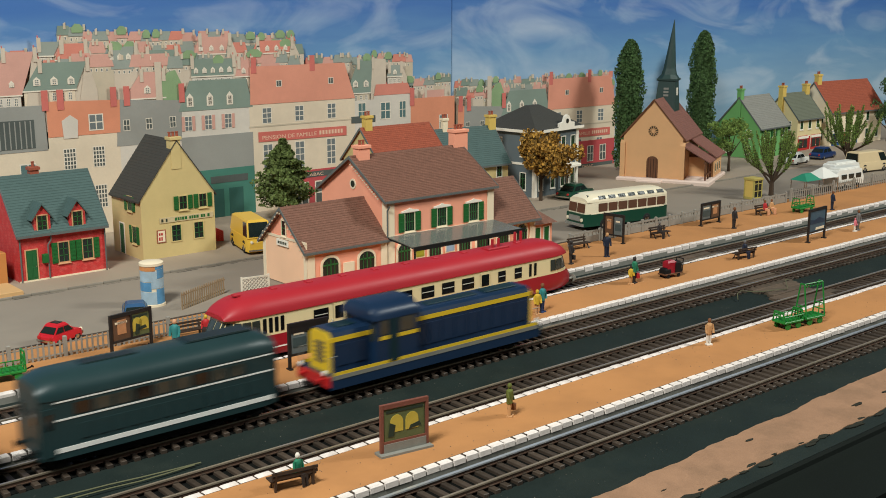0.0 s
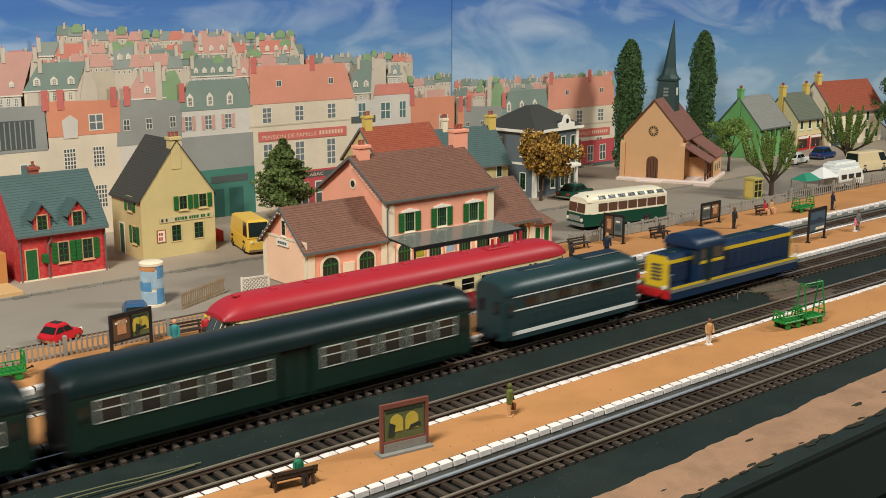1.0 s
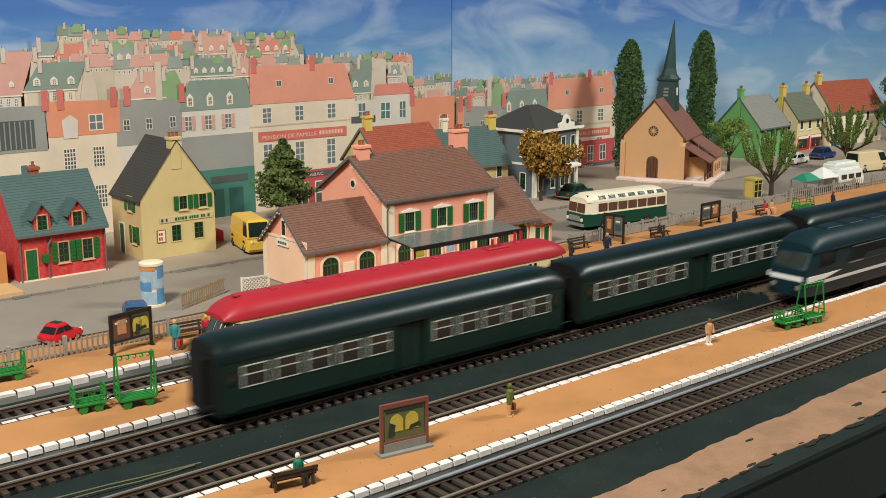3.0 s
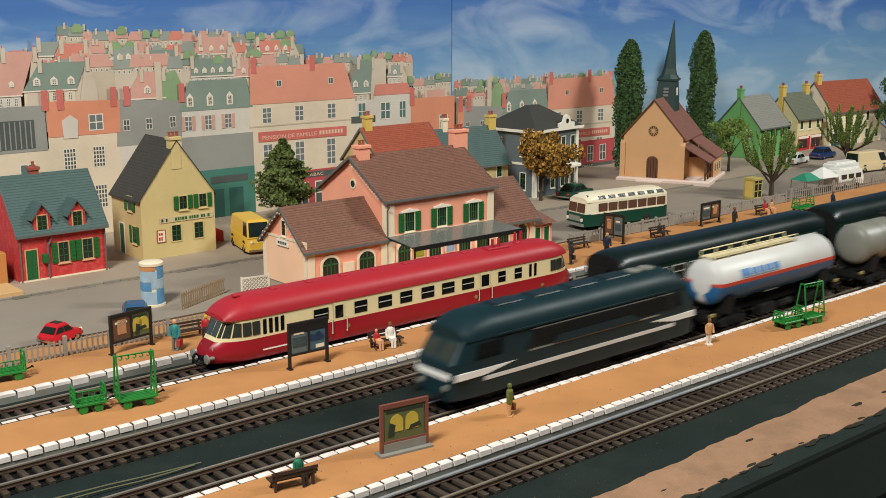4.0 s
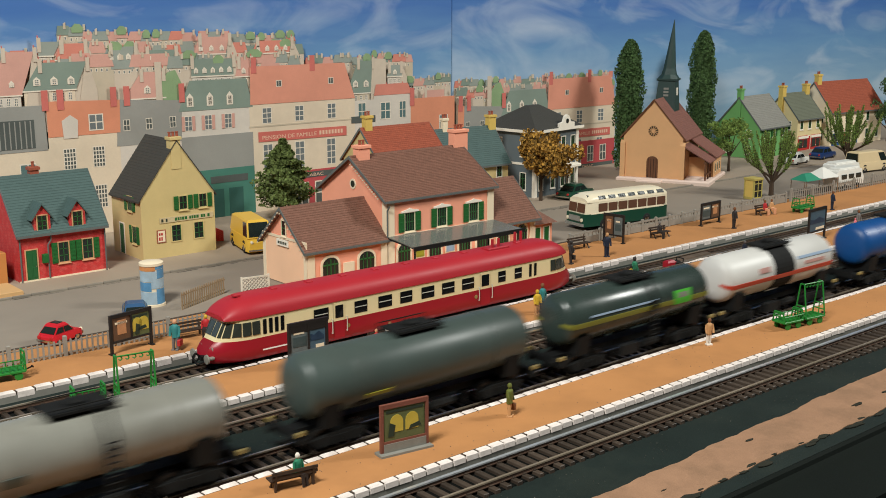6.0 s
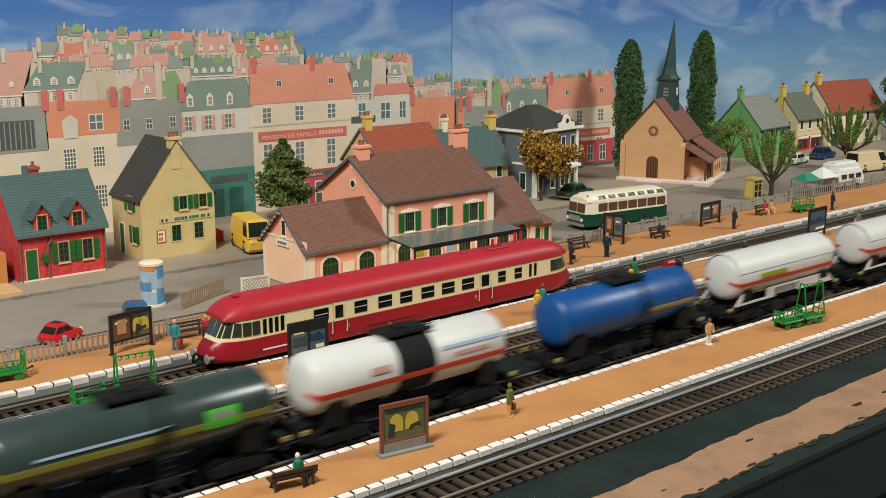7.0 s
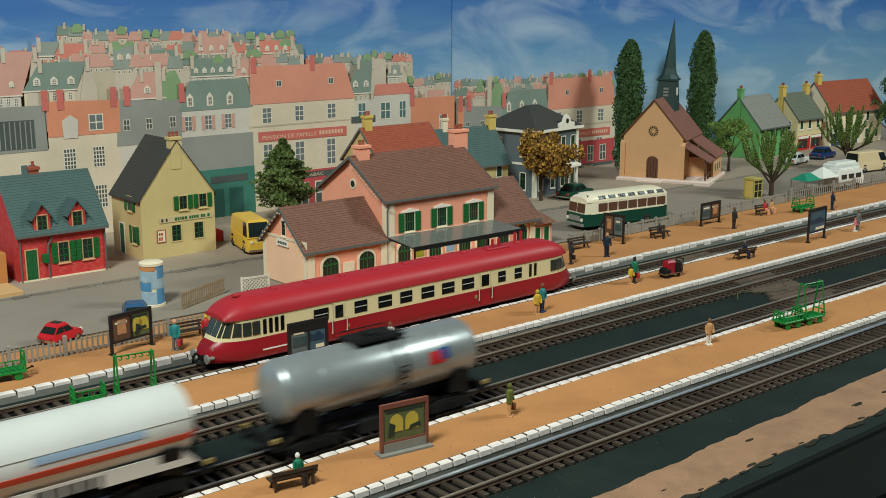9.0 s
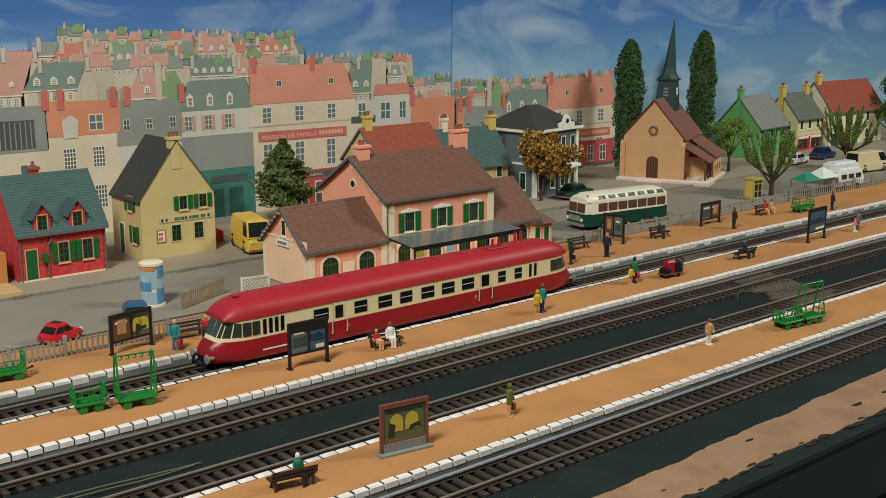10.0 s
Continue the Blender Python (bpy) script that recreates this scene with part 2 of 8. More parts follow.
PASS, GOODS = TRACKS["express"], TRACKS["goods"]
# ---- rolling stock: x runs along the vehicle from 0, y across it, z up from the rail heads ----
DARK = paint("matt_black_underframe", rgb(11, 12, 11), 0.8, 0.25, 8, 0.2, spec=0.3)
BLACKGLASS = paint("dark_window_glass", rgb(14, 16, 18), 0.12, 0.1, 30, 0.0, spec=0.6)
WHEEL = paint("blackened_wheel_steel", rgb(34, 32, 30), 0.5, 0.2, 5, 0.1, metal=0.5)
GREEN = paint("dark_bottle_green_coach_paint", rgb(13, 39, 31), 0.45, 0.12, 40, 0.05, 0.5)
COACHROOF = paint("charcoal_coach_roof", rgb(13, 30, 30), 0.38, 0.15, 40, 0.08, 0.5)
CREAMFRAME = paint("pale_window_frame", rgb(186, 186, 174), 0.5, 0.1, 6)
COMPART = paint("brownish_compartment_window", rgb(42, 40, 36), 0.2, 0.2, 8, 0.0)
BLUELOCO = paint("blue_locomotive_paint", rgb(20, 42, 68), 0.4, 0.12, 40, 0.05, 0.5)
DKBLUE = paint("deep_blue_locomotive_paint", rgb(14, 41, 47), 0.5, 0.14, 30, 0.05, 0.5, spec=0.3)
YELLOW = paint("yellow_livery_paint", rgb(214, 178, 40), 0.45, 0.1, 20)
TANKWHITE = paint("off_white_tank_paint", rgb(204, 202, 197), 0.45, 0.08, 30, 0.05, 0.5, dirt=rgb(168, 162, 152), dirt_amount=0.2)
SHINYGREY = paint("glossy_grey_green_tank_paint", rgb(50, 62, 58), 0.27, 0.14, 18, 0.06, 0.4, dirt=rgb(52, 54, 50), dirt_amount=0.3)
CABGLASS = paint("grey_cab_window", rgb(50, 55, 50), 0.15, 0.3, 5, 0.0, spec=0.6)
WHITE = paint("white_livery_paint", rgb(226, 224, 218), 0.42, 0.06, 30)
REDPAINT = paint("red_buffer_paint", rgb(180, 34, 34), 0.45, 0.12, 12)
VANGREY = paint("slate_green_van_paint", rgb(32, 54, 56), 0.42, 0.12, 40, 0.05, 0.5)
CRIMSON = paint("crimson_railcar_paint", rgb(150, 22, 38), 0.34, 0.08, 60, 0.04, 0.5)
ROOFRED = paint("bright_red_railcar_roof", rgb(170, 36, 46), 0.5, 0.12, 60, 0.05, 0.5)
CREAM = paint("cream_railcar_paint", rgb(224, 208, 162), 0.42, 0.06, 40, 0.04, 0.5)
LIGHTGREY = paint("pale_grey_tank_paint", rgb(128, 127, 118), 0.4, 0.14, 18, 0.06, 0.4, dirt=rgb(96, 92, 84), dirt_amount=0.35)
MIDGREY = paint("grey_green_tank_paint", rgb(66, 77, 73), 0.4, 0.14, 18, 0.06, 0.4, dirt=rgb(70, 72, 66), dirt_amount=0.3)
SILVER = paint("silver_tank_paint", rgb(162, 166, 166), 0.32, 0.12, 14, 0.05, 0.4, metal=0.5)
TANKBLUE = paint("blue_tank_paint", rgb(18, 74, 134), 0.42, 0.1, 30, 0.05, 0.4)
MIDBLUE = paint("mid_blue_tank_band", rgb(38, 92, 136), 0.4, 0.1, 30)
ORANGE = paint("orange_red_tank_band", rgb(190, 66, 46), 0.45, 0.08, 20)
PALEBLUE = paint("pale_blue_panel", rgb(146, 166, 188), 0.5, 0.1, 5)
BLUELETTER = paint("blue_letter_paint", rgb(92, 136, 184), 0.5, 0.2, 5)
FADEDTAN = paint("tan_name_strip", rgb(150, 130, 78), 0.5, 0.3, 4)
FADED = paint("faded_red_print", rgb(186, 142, 134), 0.5, 0.3, 3)
OLIVE = paint("olive_yellow_panel", rgb(150, 146, 40), 0.5, 0.2, 5)
DULLYELLOW = paint("dull_olive_stripe", rgb(116, 116, 44), 0.5, 0.2, 5)
LIME = paint("bright_green_emblem", rgb(70, 170, 50), 0.5, 0.1, 5)


def wheelset(parent, x, r=5.6):
    b = Build()
    for s in (-1, 1):
        y0 = s * 7.4
        b.lathe([(1.0, y0), (r + 0.6, y0), (r + 0.6, y0 + s * 0.7), (r, y0 + s * 0.8), (r, y0 + s * 2.6), (r * 0.7, y0 + s * 2.7), (r * 0.6, y0 + s * 2.2), (1.0, y0 + s * 2.4)], 20, "y", (x, 0, r))
    b.rod((x, -9.5, r), (x, 9.5, r), 1.0)
    part("wheelset", b, WHEEL, parent, smooth=True)


def bogie(owner, x, base=29.0):
    b = Build()
    for s in (-1, 1):
        y0 = s * 11.2
        b.prism([(x - base / 2 - 5, 7), (x - base / 2 - 4, 4), (x - 6, 3), (x + 6, 3), (x + base / 2 + 4, 4), (x + base / 2 + 5, 7), (x + 7, 9), (x - 7, 9)], "y", y0 - 0.9, y0 + 0.9)
        for d in (-base / 2, base / 2):
            b.box(x + d - 2.4, x + d + 2.4, y0 + s * 0.5 - 1.2, y0 + s * 0.5 + 1.2, 3.2, 8)
        for d in (-3, 0, 3):
            b.rod((x + d, y0 + s * 1.2, 3.4), (x + d, y0 + s * 1.2, 7.5), 0.9)
    b.box(x - 4, x + 4, -11, 11, 6, 10)
    ob = part("bogie", b, DARK, owner)
    for d in (-base / 2, base / 2):
        wheelset(ob, x + d)


def buffers(owner, x, s, material=DARK):
    for y in (-8.6, 8.6):
        b = Build()
        b.lathe([(1.0, 0), (1.0, 2.2), (0.7, 2.2), (0.7, 3.2), (2.2, 3.3), (2.0, 3.8), (0.2, 4.0)] if s > 0 else [(1.0, 0), (1.0, -2.2), (0.7, -2.2), (0.7, -3.2), (2.2, -3.3), (2.0, -3.8), (0.2, -4.0)], 12, "x", (x, y, 10.5))
        part("buffer", b, material, owner, smooth=True)
    b = Build()
    b.box(min(x, x + s * 5), max(x, x + s * 5), -1.2, 1.2, 5.2, 6.6)
    b.path([(x + s * 5, -2.2, 6), (x + s * 7, -2.2, 8), (x + s * 7, 2.2, 8), (x + s * 5, 2.2, 6)], 0.45)
    part("coupling_hook", b, DARK, owner)


def shell_section(hw, z0, zs, zt, n=12):
    """Cross-section of a carriage: straight sides to zs, then an arched roof up to zt."""
    pts = [(-hw, z0), (-hw, zs)]
    for i in range(1, n):
        a = math.pi * i / n
        pts.append((-hw * math.copysign(abs(math.cos(a)) ** 0.75, math.cos(a)), zs + (zt - zs) * math.sin(a) ** 0.8))
    return pts + [(hw, zs), (hw, z0)]


def arch_band(b, rows, hw_of, zs, zt, n=14):
    """Roof loft; rows of x, with half width and height given by hw_of(x)."""
    rings = []
    for x in rows:
        w, h = hw_of(x)
        ring = [(x, -w, zs)]
        for i in range(1, n):
            a = math.pi * i / n
            ring.append((x, -w * math.copysign(abs(math.cos(a)) ** 0.7, math.cos(a)), zs + (zt - zs) * h * math.sin(a) ** 0.85))
        ring += [(x, w, zs), (x, 0, zs - 0.2)]
        rings.append(ring)
    b.loft(rings)


def pane(owner, x0, x1, z0, z1, y, material, name="window_pane", frame=None, t=0.25, both=True):
    for s in ((-1, 1) if both else (-1,)):
        yy = s * y
        b = Build()
        b.box(x0, x1, min(yy, yy + s * t), max(yy, yy + s * t), z0, z1)
        p = part(name, b, material, owner)
        if frame:
            e, q = 0.55, Build()
            for a in ((x0 - e, x1 + e, z1, z1 + e), (x0 - e, x1 + e, z0 - e, z0), (x0 - e, x0, z0, z1), (x1, x1 + e, z0, z1), (x0, x1, (z0 + z1) / 2 + 0.6, (z0 + z1) / 2 + 1.2)):
                q.box(a[0], a[1], min(yy, yy + s * (t + 0.2)), max(yy, yy + s * (t + 0.2)), a[2], a[3])
            part("window_frame", q, frame, p)


def stripe(owner, name, x0, x1, z0, z1, y, material, t=0.2):
    b = Build()
    for s in (-1, 1):
        b.box(x0, x1, min(s * y, s * (y + t)), max(s * y, s * (y + t)), z0, z1)
    pieces(name, b, material, owner)


def coach(x):
    v = thing("passenger_coach", "dark bottle-green passenger coach with pale window frames", "coach", x, PASS, 0, group="express train")
    L, hw = 248.0, 16.2
    b = Build()
    b.prism([(-hw + 1, 6), (-hw, 9), (-hw, 35), (hw, 35), (hw, 9), (hw - 1, 6)], "x", 0, 113)
    b.prism([(-hw + 1, 6), (-hw, 9), (-hw, 35), (hw, 35), (hw, 9), (hw - 1, 6)], "x", 135, L)
    b.box(113, 135, -hw + 2.2, hw - 2.2, 6, 35)
    part("body", b, GREEN, v)
    b = Build()
    ends = [0, 1.5, 4, 9, 20, L - 20, L - 9, L - 4, L - 1.5, L]
    arch_band(b, ends, lambda q: (hw + 0.3, 1 - 0.28 * max(0, 1 - min(q, L - q) / 9.0) ** 2), 34.6, 46.5)
    part("roof", b, COACHROOF, v, "matt charcoal roof", smooth=True)
    for x0, n in ((13.6, 5), (140.6, 5)):
        for i in range(n):
            xa = x0 + i * 20.0
            pane(v, xa, xa + 14.2, 20.6, 31.2, hw, COMPART, frame=CREAMFRAME)
    for xa in (4.0, L - 10.0):
        pane(v, xa, xa + 6, 8, 33.0, hw, GREEN, "door", t=0.35)
        pane(v, xa + 1.5, xa + 4.5, 22, 30, hw + 0.3, BLACKGLASS)
    for xa in (115.5, 125):
        pane(v, xa, xa + 7.5, 8, 33, hw - 2.2, GREEN, "door", t=0.35)
    for e in (-1, 1):
        xe = 0 if e < 0 else L
        b = Build()
        b.prism(shell_section(hw - 0.6, 7, 35, 44.5), "x", min(xe + e * 0.2, xe + e * 0.7), max(xe + e * 0.2, xe + e * 0.7))
        part("end_wall", b, DARK, v, "black coach end")
        b = Build()
        b.box(min(xe + e * 0.7, xe + e * 4.5), max(xe + e * 0.7, xe + e * 4.5), -6.5, 6.5, 8, 36)
        part("gangway", b, DARK, v, "black rubber gangway bellows")
        buffers(v, xe, e)
    b = Build()
    b.box(60, 95, -11, 11, 2, 6)
    b.box(110, 150, -9, 9, 2.5, 6)
    b.box(168, 190, -12, 12, 2, 6)
    pieces("underframe", b, DARK, v)
    for xa in (36, L - 36):
        bogie(v, xa)
    return v


def parcels_van(x):
    v = thing("parcels_van", "slate green boiler van with white lines and skirt", "van", x, PASS, 0, group="express train")
    L, hw = 126.0, 15.8

    def wide(q):
        return hw * (0.86 + 0.14 * min(1.0, min(q, L - q) / 9.0))
    rows = [0, 1.5, 4, 9, L - 9, L - 4, L - 1.5, L]
    b = Build()
    b.loft([[(q, -wide(q), 7), (q, -wide(q), 36), (q, wide(q), 36), (q, wide(q), 7)] for q in rows])
    part("body", b, VANGREY, v, smooth=True)
    b = Build()
    arch_band(b, [0, 1.5, 4, 9, 20, L - 20, L - 9, L - 4, L - 1.5, L], lambda q: (wide(q) + 0.3, 1 - 0.35 * max(0, 1 - min(q, L - q) / 12.0) ** 2), 35.6, 46.0)
    part("roof", b, VANGREY, v, smooth=True)
    b = Build()
    b.slab(80, 117, -5.5, 5.5, 45.0, 46.9, 0.6)
    part("roof_hatch", b, COACHROOF, v, "dark raised roof hatch")
    b = Build()
    b.slab(26, 54, -3.5, 3.5, 45.2, 46.5, 0.5)
    part("roof_walkway", b, COACHROOF, v)
    stripe(v, "white_line", 7, 122, 34.3, 35.0, hw, WHITE)
    stripe(v, "white_line", 7, 122, 25.6, 26.4, hw, WHITE)
    stripe(v, "skirt_band", 7, 122, 10.2, 12.5, hw, WHITE)
    for i in range(9):
        pane(v, 16 + i * 10.2, 24 + i * 10.2, 27.4, 33.0, hw, CABGLASS if i % 3 else BLACKGLASS)
        b = Build()
        for s in (-1, 1):
            b.box(24.4 + i * 10.2, 25.4 + i * 10.2, min(s * hw, s * (hw + 0.4)), max(s * hw, s * (hw + 0.4)), 27.0, 33.6)
        pieces("window_post", b, VANGREY, v)
    for k in range(12):
        pane(v, 18 + k * 8.2, 24 + k * 8.2, 15.0, 22.5, hw, VANGREY, "louvre_panel", t=0.3)
    pane(v, 1.6, 6.0, 9, 32, hw - 1.3, VANGREY, "door", t=0.9)
    pane(v, 2.6, 5.2, 22, 29.5, hw - 0.4, BLACKGLASS, t=0.2)
    for e in (-1, 1):
        xe = 0 if e < 0 else L
        b = Build()
        for yq in (-8.6, 4.8):
            b.box(min(xe, xe + e * 0.3), max(xe, xe + e * 0.3), yq, yq + 3.8, 23, 31)
        pieces("end_window", b, BLACKGLASS, v)
        buffers(v, xe, e)
    b = Build()
    b.box(38, 92, -12, 12, 2.2, 7)
    pieces("underframe", b, DARK, v)
    for xa in (23, L - 23):
        bogie(v, xa, 26)
    return v


def centre_cab_loco(x):
    v = thing("diesel_locomotive", "blue diesel locomotive with yellow stripes and a raised cab", "locomotive", x, PASS, 0, group="express train")
    L, hw, hood = 160.0, 15.5, 9.8
    b = Build()
    b.box(0, L, -hw, hw, 5.5, 13.0)
    part("frame_sill", b, BLUELOCO, v, "deep blue frame skirt")
    for name, x0, x1, top in (("short_hood", 5, 31.5, 36.6), ("long_hood", 61, L - 3.5, 37.6)):
        b = Build()
        b.prism([(-hood, 13), (-hood, top - 3.2), (-hood + 0.9, top - 1.0), (-hood + 3, top), (hood - 3, top), (hood - 0.9, top - 1.0), (hood, top - 3.2), (hood, 13)], "x", x0, x1)
        part(name, b, BLUELOCO, v)
        stripe(v, "yellow_stripe", x0, x1, top - 6.0, top - 3.4, hood, YELLOW)
    for x0, x1, top in ((3.6, 5, 36.0), (L - 3.5, L - 2.2, 37.0)):
        b = Build()
        b.prism([(-hood - 0.1, 13), (-hood - 0.1, top - 3.2), (-hood + 3, top - 0.4), (hood - 3, top - 0.4), (hood + 0.1, top - 3.2), (hood + 0.1, 13)], "x", x0, x1)
        panel = part("end_panel", b, YELLOW, v, "yellow warning end panel")
        b = Build()
        xe, d = (x0, -0.4) if x0 < 10 else (x1, 0.4)
        for k in range(5):
            b.box(min(xe, xe + d), max(xe, xe + d), -4.5, 4.5, 18 + k * 2.6, 19.4 + k * 2.6)
        pieces("radiator_slat", b, BLUELOCO, panel)
    b = Build()
    b.box(31.5, 61, -hw, hw, 13, 39.5)
    part("cab", b, BLUELOCO, v)
    b = Build()
    arch_band(b, [29.5, 31, 35, 57.5, 61.5, 63], lambda q: (hw + 0.3, 1.0 if 30.5 < q < 62 else 0.75), 39.0, 47.8)
    part("cab_roof", b, BLUELOCO, v, smooth=True)
    for x0, x1 in ((34, 39.5), (48, 58.5)):
        pane(v, x0, x1, 30.5, 38.5, hw, CABGLASS)
    for xe, d in ((31.5, -0.3), (61, 0.3)):
        b = Build()
        for y0, y1 in ((-14, -10.5), (10.5, 14)):
            b.box(min(xe, xe + d), max(xe, xe + d), y0, y1, 27, 38)
        b.box(min(xe, xe + d), max(xe, xe + d), -9, 9, 38, 39.3)
        pieces("cab_end_window", b, CABGLASS, v)
    pane(v, 40.5, 46.5, 14, 39, hw, DKBLUE, "door", t=0.4)
    stripe(v, "yellow_stripe", 34, 61, 27.4, 29.6, hw, YELLOW)
    stripe(v, "yellow_stripe", 2, L - 2, 13.4, 15.2, hw - 0.1, YELLOW)
    stripe(v, "walkway_edge", 1, L - 1, 11.0, 13.4, hw, LIGHTGREY)
    for k in range(9):
        xa = 64 + k * 10.0
        pane(v, xa, xa + 8.6, 16.5, 29.5, hood, BLUELOCO, "louvre_door", t=0.35)
    for k in range(2):
        pane(v, 8 + k * 11, 17 + k * 11, 16.5, 28.5, hood, BLUELOCO, "louvre_door", t=0.35)
    b = Build()
    b.slab(78, 118, -3.5, 3.5, 37.4, 38.2, 0.3)
    b.slab(124, 150, -4.5, 4.5, 37.4, 38.6, 0.4)
    b.slab(12, 25, -4, 4, 36.4, 37.3, 0.3)
    pieces("roof_grille", b, DKBLUE, v)
    for e in (-1, 1):
        xe = 0 if e < 0 else L
        b = Build()
        b.box(min(xe, xe + e * 1.2), max(xe, xe + e * 1.2), -hw, hw, 7.0, 13.0)
        part("buffer_beam", b, REDPAINT if e < 0 else DKBLUE, v, "red buffer beam" if e < 0 else "")
        buffers(v, xe + e, e, REDPAINT if e < 0 else DARK)
        b = Build()
        for s in (-1, 1):
            b.path([(xe - e * 0.5, s * 14.5, 13), (xe - e * 0.5, s * 14.5, 24), (xe - e * 4, s * 14.5, 24)], 0.35)
        pieces("handrail", b, LIGHTGREY, v)
        b = Build()
        for s in (-1, 1):
            b.lathe([(1.5, 0), (1.5, 1.0), (0.2, 1.3)] if e > 0 else [(1.5, 0), (1.5, -1.0), (0.2, -1.3)], 10, "x", (xe + e * 1.2, s * 11.5, 15))
        pieces("headlight", b, WHITE, v)
    b = Build()
    b.box(56, 104, -13, 13, 2.0, 5.5)
    part("fuel_tank", b, DARK, v)
    for xa in (34, L - 34):
        bogie(v, xa, 28)
    return v


def big_diesel_loco(x):
    v = thing("diesel_locomotive", "large dark blue diesel locomotive with white bands", "locomotive", x, GOODS, 0, group="goods train")
    L, hw = 203.0, 16.4
    rows = [0, 1.0, 3, 6, 12, 22, L - 22, L - 12, L - 6, L - 3, L - 1.0, L]

    def width(q):
        d = min(q, L - q)
        return hw * (0.80 + 0.20 * min(1, d / 14.0) ** 0.5)
    b = Build()
    rings = []
    for q in rows:
        w = width(q)
        rings.append([(q, -w + 0.8, 7), (q, -w, 10), (q, -w, 27), (q, w, 27), (q, w, 10), (q, w - 0.8, 7)])
    b.loft(rings)
    part("body", b, DKBLUE, v, smooth=True)
    b = Build()
    rings = []
    for q in rows:
        d = min(q, L - q)
        lean = 9.0 * max(0, 1 - d / 12.0)
        qq = q + lean * (1 if q < L / 2 else -1)
        w = width(q)
        rings.append([(q, -w, 27), (qq, -w + 0.6, 38.5), (qq, w - 0.6, 38.5), (q, w, 27)])
    b.loft(rings)
    part("upper_body", b, DKBLUE, v, smooth=True)
    b = Build()
    arch_band(b, [8.5, 10, 13, 19, 30, L - 30, L - 19, L - 13, L - 10, L - 8.5], lambda q: (width(q) - 0.2, 1 - 0.55 * max(0, 1 - (min(q, L - q) - 8.5) / 16.0) ** 2), 38.2, 51.0)
    part("roof", b, DKBLUE, v, smooth=True)
    b = Build()
    for s in (-1, 1):
        b.prism([(52, 27.0), (60, 36.6), (176, 36.6), (184, 27.0)], "y", s * hw - 0.1, s * (hw + 0.3))
    part("grille_band", b, DARK, v, "black grille band")
    b = Build()
    for s in (-1, 1):
        b.prism([(72, 25.9), (78, 30.2), (140, 30.2), (150, 25.9)], "y", s * (hw + 0.55), s * (hw + 0.9))
    pieces("side_panel", b, DKBLUE, v)
    stripe(v, "band_edge", 58, 178, 36.7, 37.3, hw - 0.1, LIGHTGREY)
    b = Build()
    for k in range(54):
        xa = 61 + k * 2.1
        for s in (-1, 1):
            b.box(xa, xa + 0.5, s * (hw + 0.25), s * (hw + 0.55), 28, 36)
    tagged(part("grille_slats", b, DARK, v), kind="stuff")
    stripe(v, "pale_line", 56, 166, 24.8, 25.8, hw, LIGHTGREY)
    stripe(v, "white_band", 22, L - 22, 15.4, 17.6, hw, TANKWHITE, 0.3)
    for e in (-1, 1):
        def fx(q):
            return q if e < 0 else L - q
        for s in (-1, 1):
            b = Build()
            b.prism([(fx(1.5), 18.5), (fx(2), 22.2), (fx(44), 22.2), (fx(22), 18.6)], "y", s * (hw * 0.96), s * (hw + 0.35))
            part("white_nose_band", b, WHITE, v)
            b = Build()
            b.prism([(fx(15), 28), (fx(18), 36.5), (fx(34), 36.5), (fx(34), 28)], "y", s * (hw - 0.8), s * (hw + 0.25))
            part("cab_window", b, BLACKGLASS, v)
            b = Build()
            b.prism([(fx(36), 9), (fx(36), 37), (fx(44), 37), (fx(44), 9)], "y", s * (hw - 0.6), s * (hw + 0.12))
            part("cab_door", b, DKBLUE, v)
        b = Build()
        b.box(min(fx(-0.4), fx(0.2)), max(fx(-0.4), fx(0.2)), -12.8, 12.8, 18.5, 22.0)
        part("white_nose_panel", b, WHITE, v)
        for s in (-1, 1):
            b = Build()
            za, zb = 28.5, 37.0
            b.loft([[(fx(1.0), s * 1.0, za), (fx(1.0), s * 11.8, za), (fx(7.4), s * 11.8, zb), (fx(7.4), s * 1.0, zb)], [(fx(2.0), s * 1.0, za), (fx(2.0), s * 11.8, za), (fx(8.4), s * 11.8, zb), (fx(8.4), s * 1.0, zb)]])
            part("windscreen", b, CABGLASS, v)
            b = Build()
            b.lathe([(1.8, 0), (1.8, -1.2), (0.2, -1.5)] if e < 0 else [(1.8, 0), (1.8, 1.2), (0.2, 1.5)], 12, "x", (fx(0.0), s * 10, 14))
            pieces("headlight", b, LIGHTGREY, v)
        b = Build()
        b.box(min(fx(0), fx(-1)), max(fx(0), fx(-1)), -14, 14, 7.5, 12)
        part("buffer_beam", b, DKBLUE, v)
        buffers(v, fx(-1), -1 if e < 0 else 1)
    b = Build()
    for xa in (40, 70, 100, 130):
        b.slab(xa, xa + 20, -6, 6, 50.0, 51.6, 0.5)
    pieces("roof_vent", b, COACHROOF, v)
    b = Build()
    for xa in (160, 172):
        b.lathe([(5.0, 50.0), (5.0, 51.8), (4.0, 52.0), (0.2, 52.0)], 18, "z", (xa, 0, 0))
    pieces("roof_fan", b, LIGHTGREY, v, "pale round roof fan", smooth=True)
    b = Build()
    for s in (-1, 1):
        b.rod((86, s * 10.6, 48.4), (178, s * 10.6, 48.4), 0.45, 6)
    pieces("roof_rail", b, LIGHTGREY, v, "pale rail along the roof edge")
    b = Build()
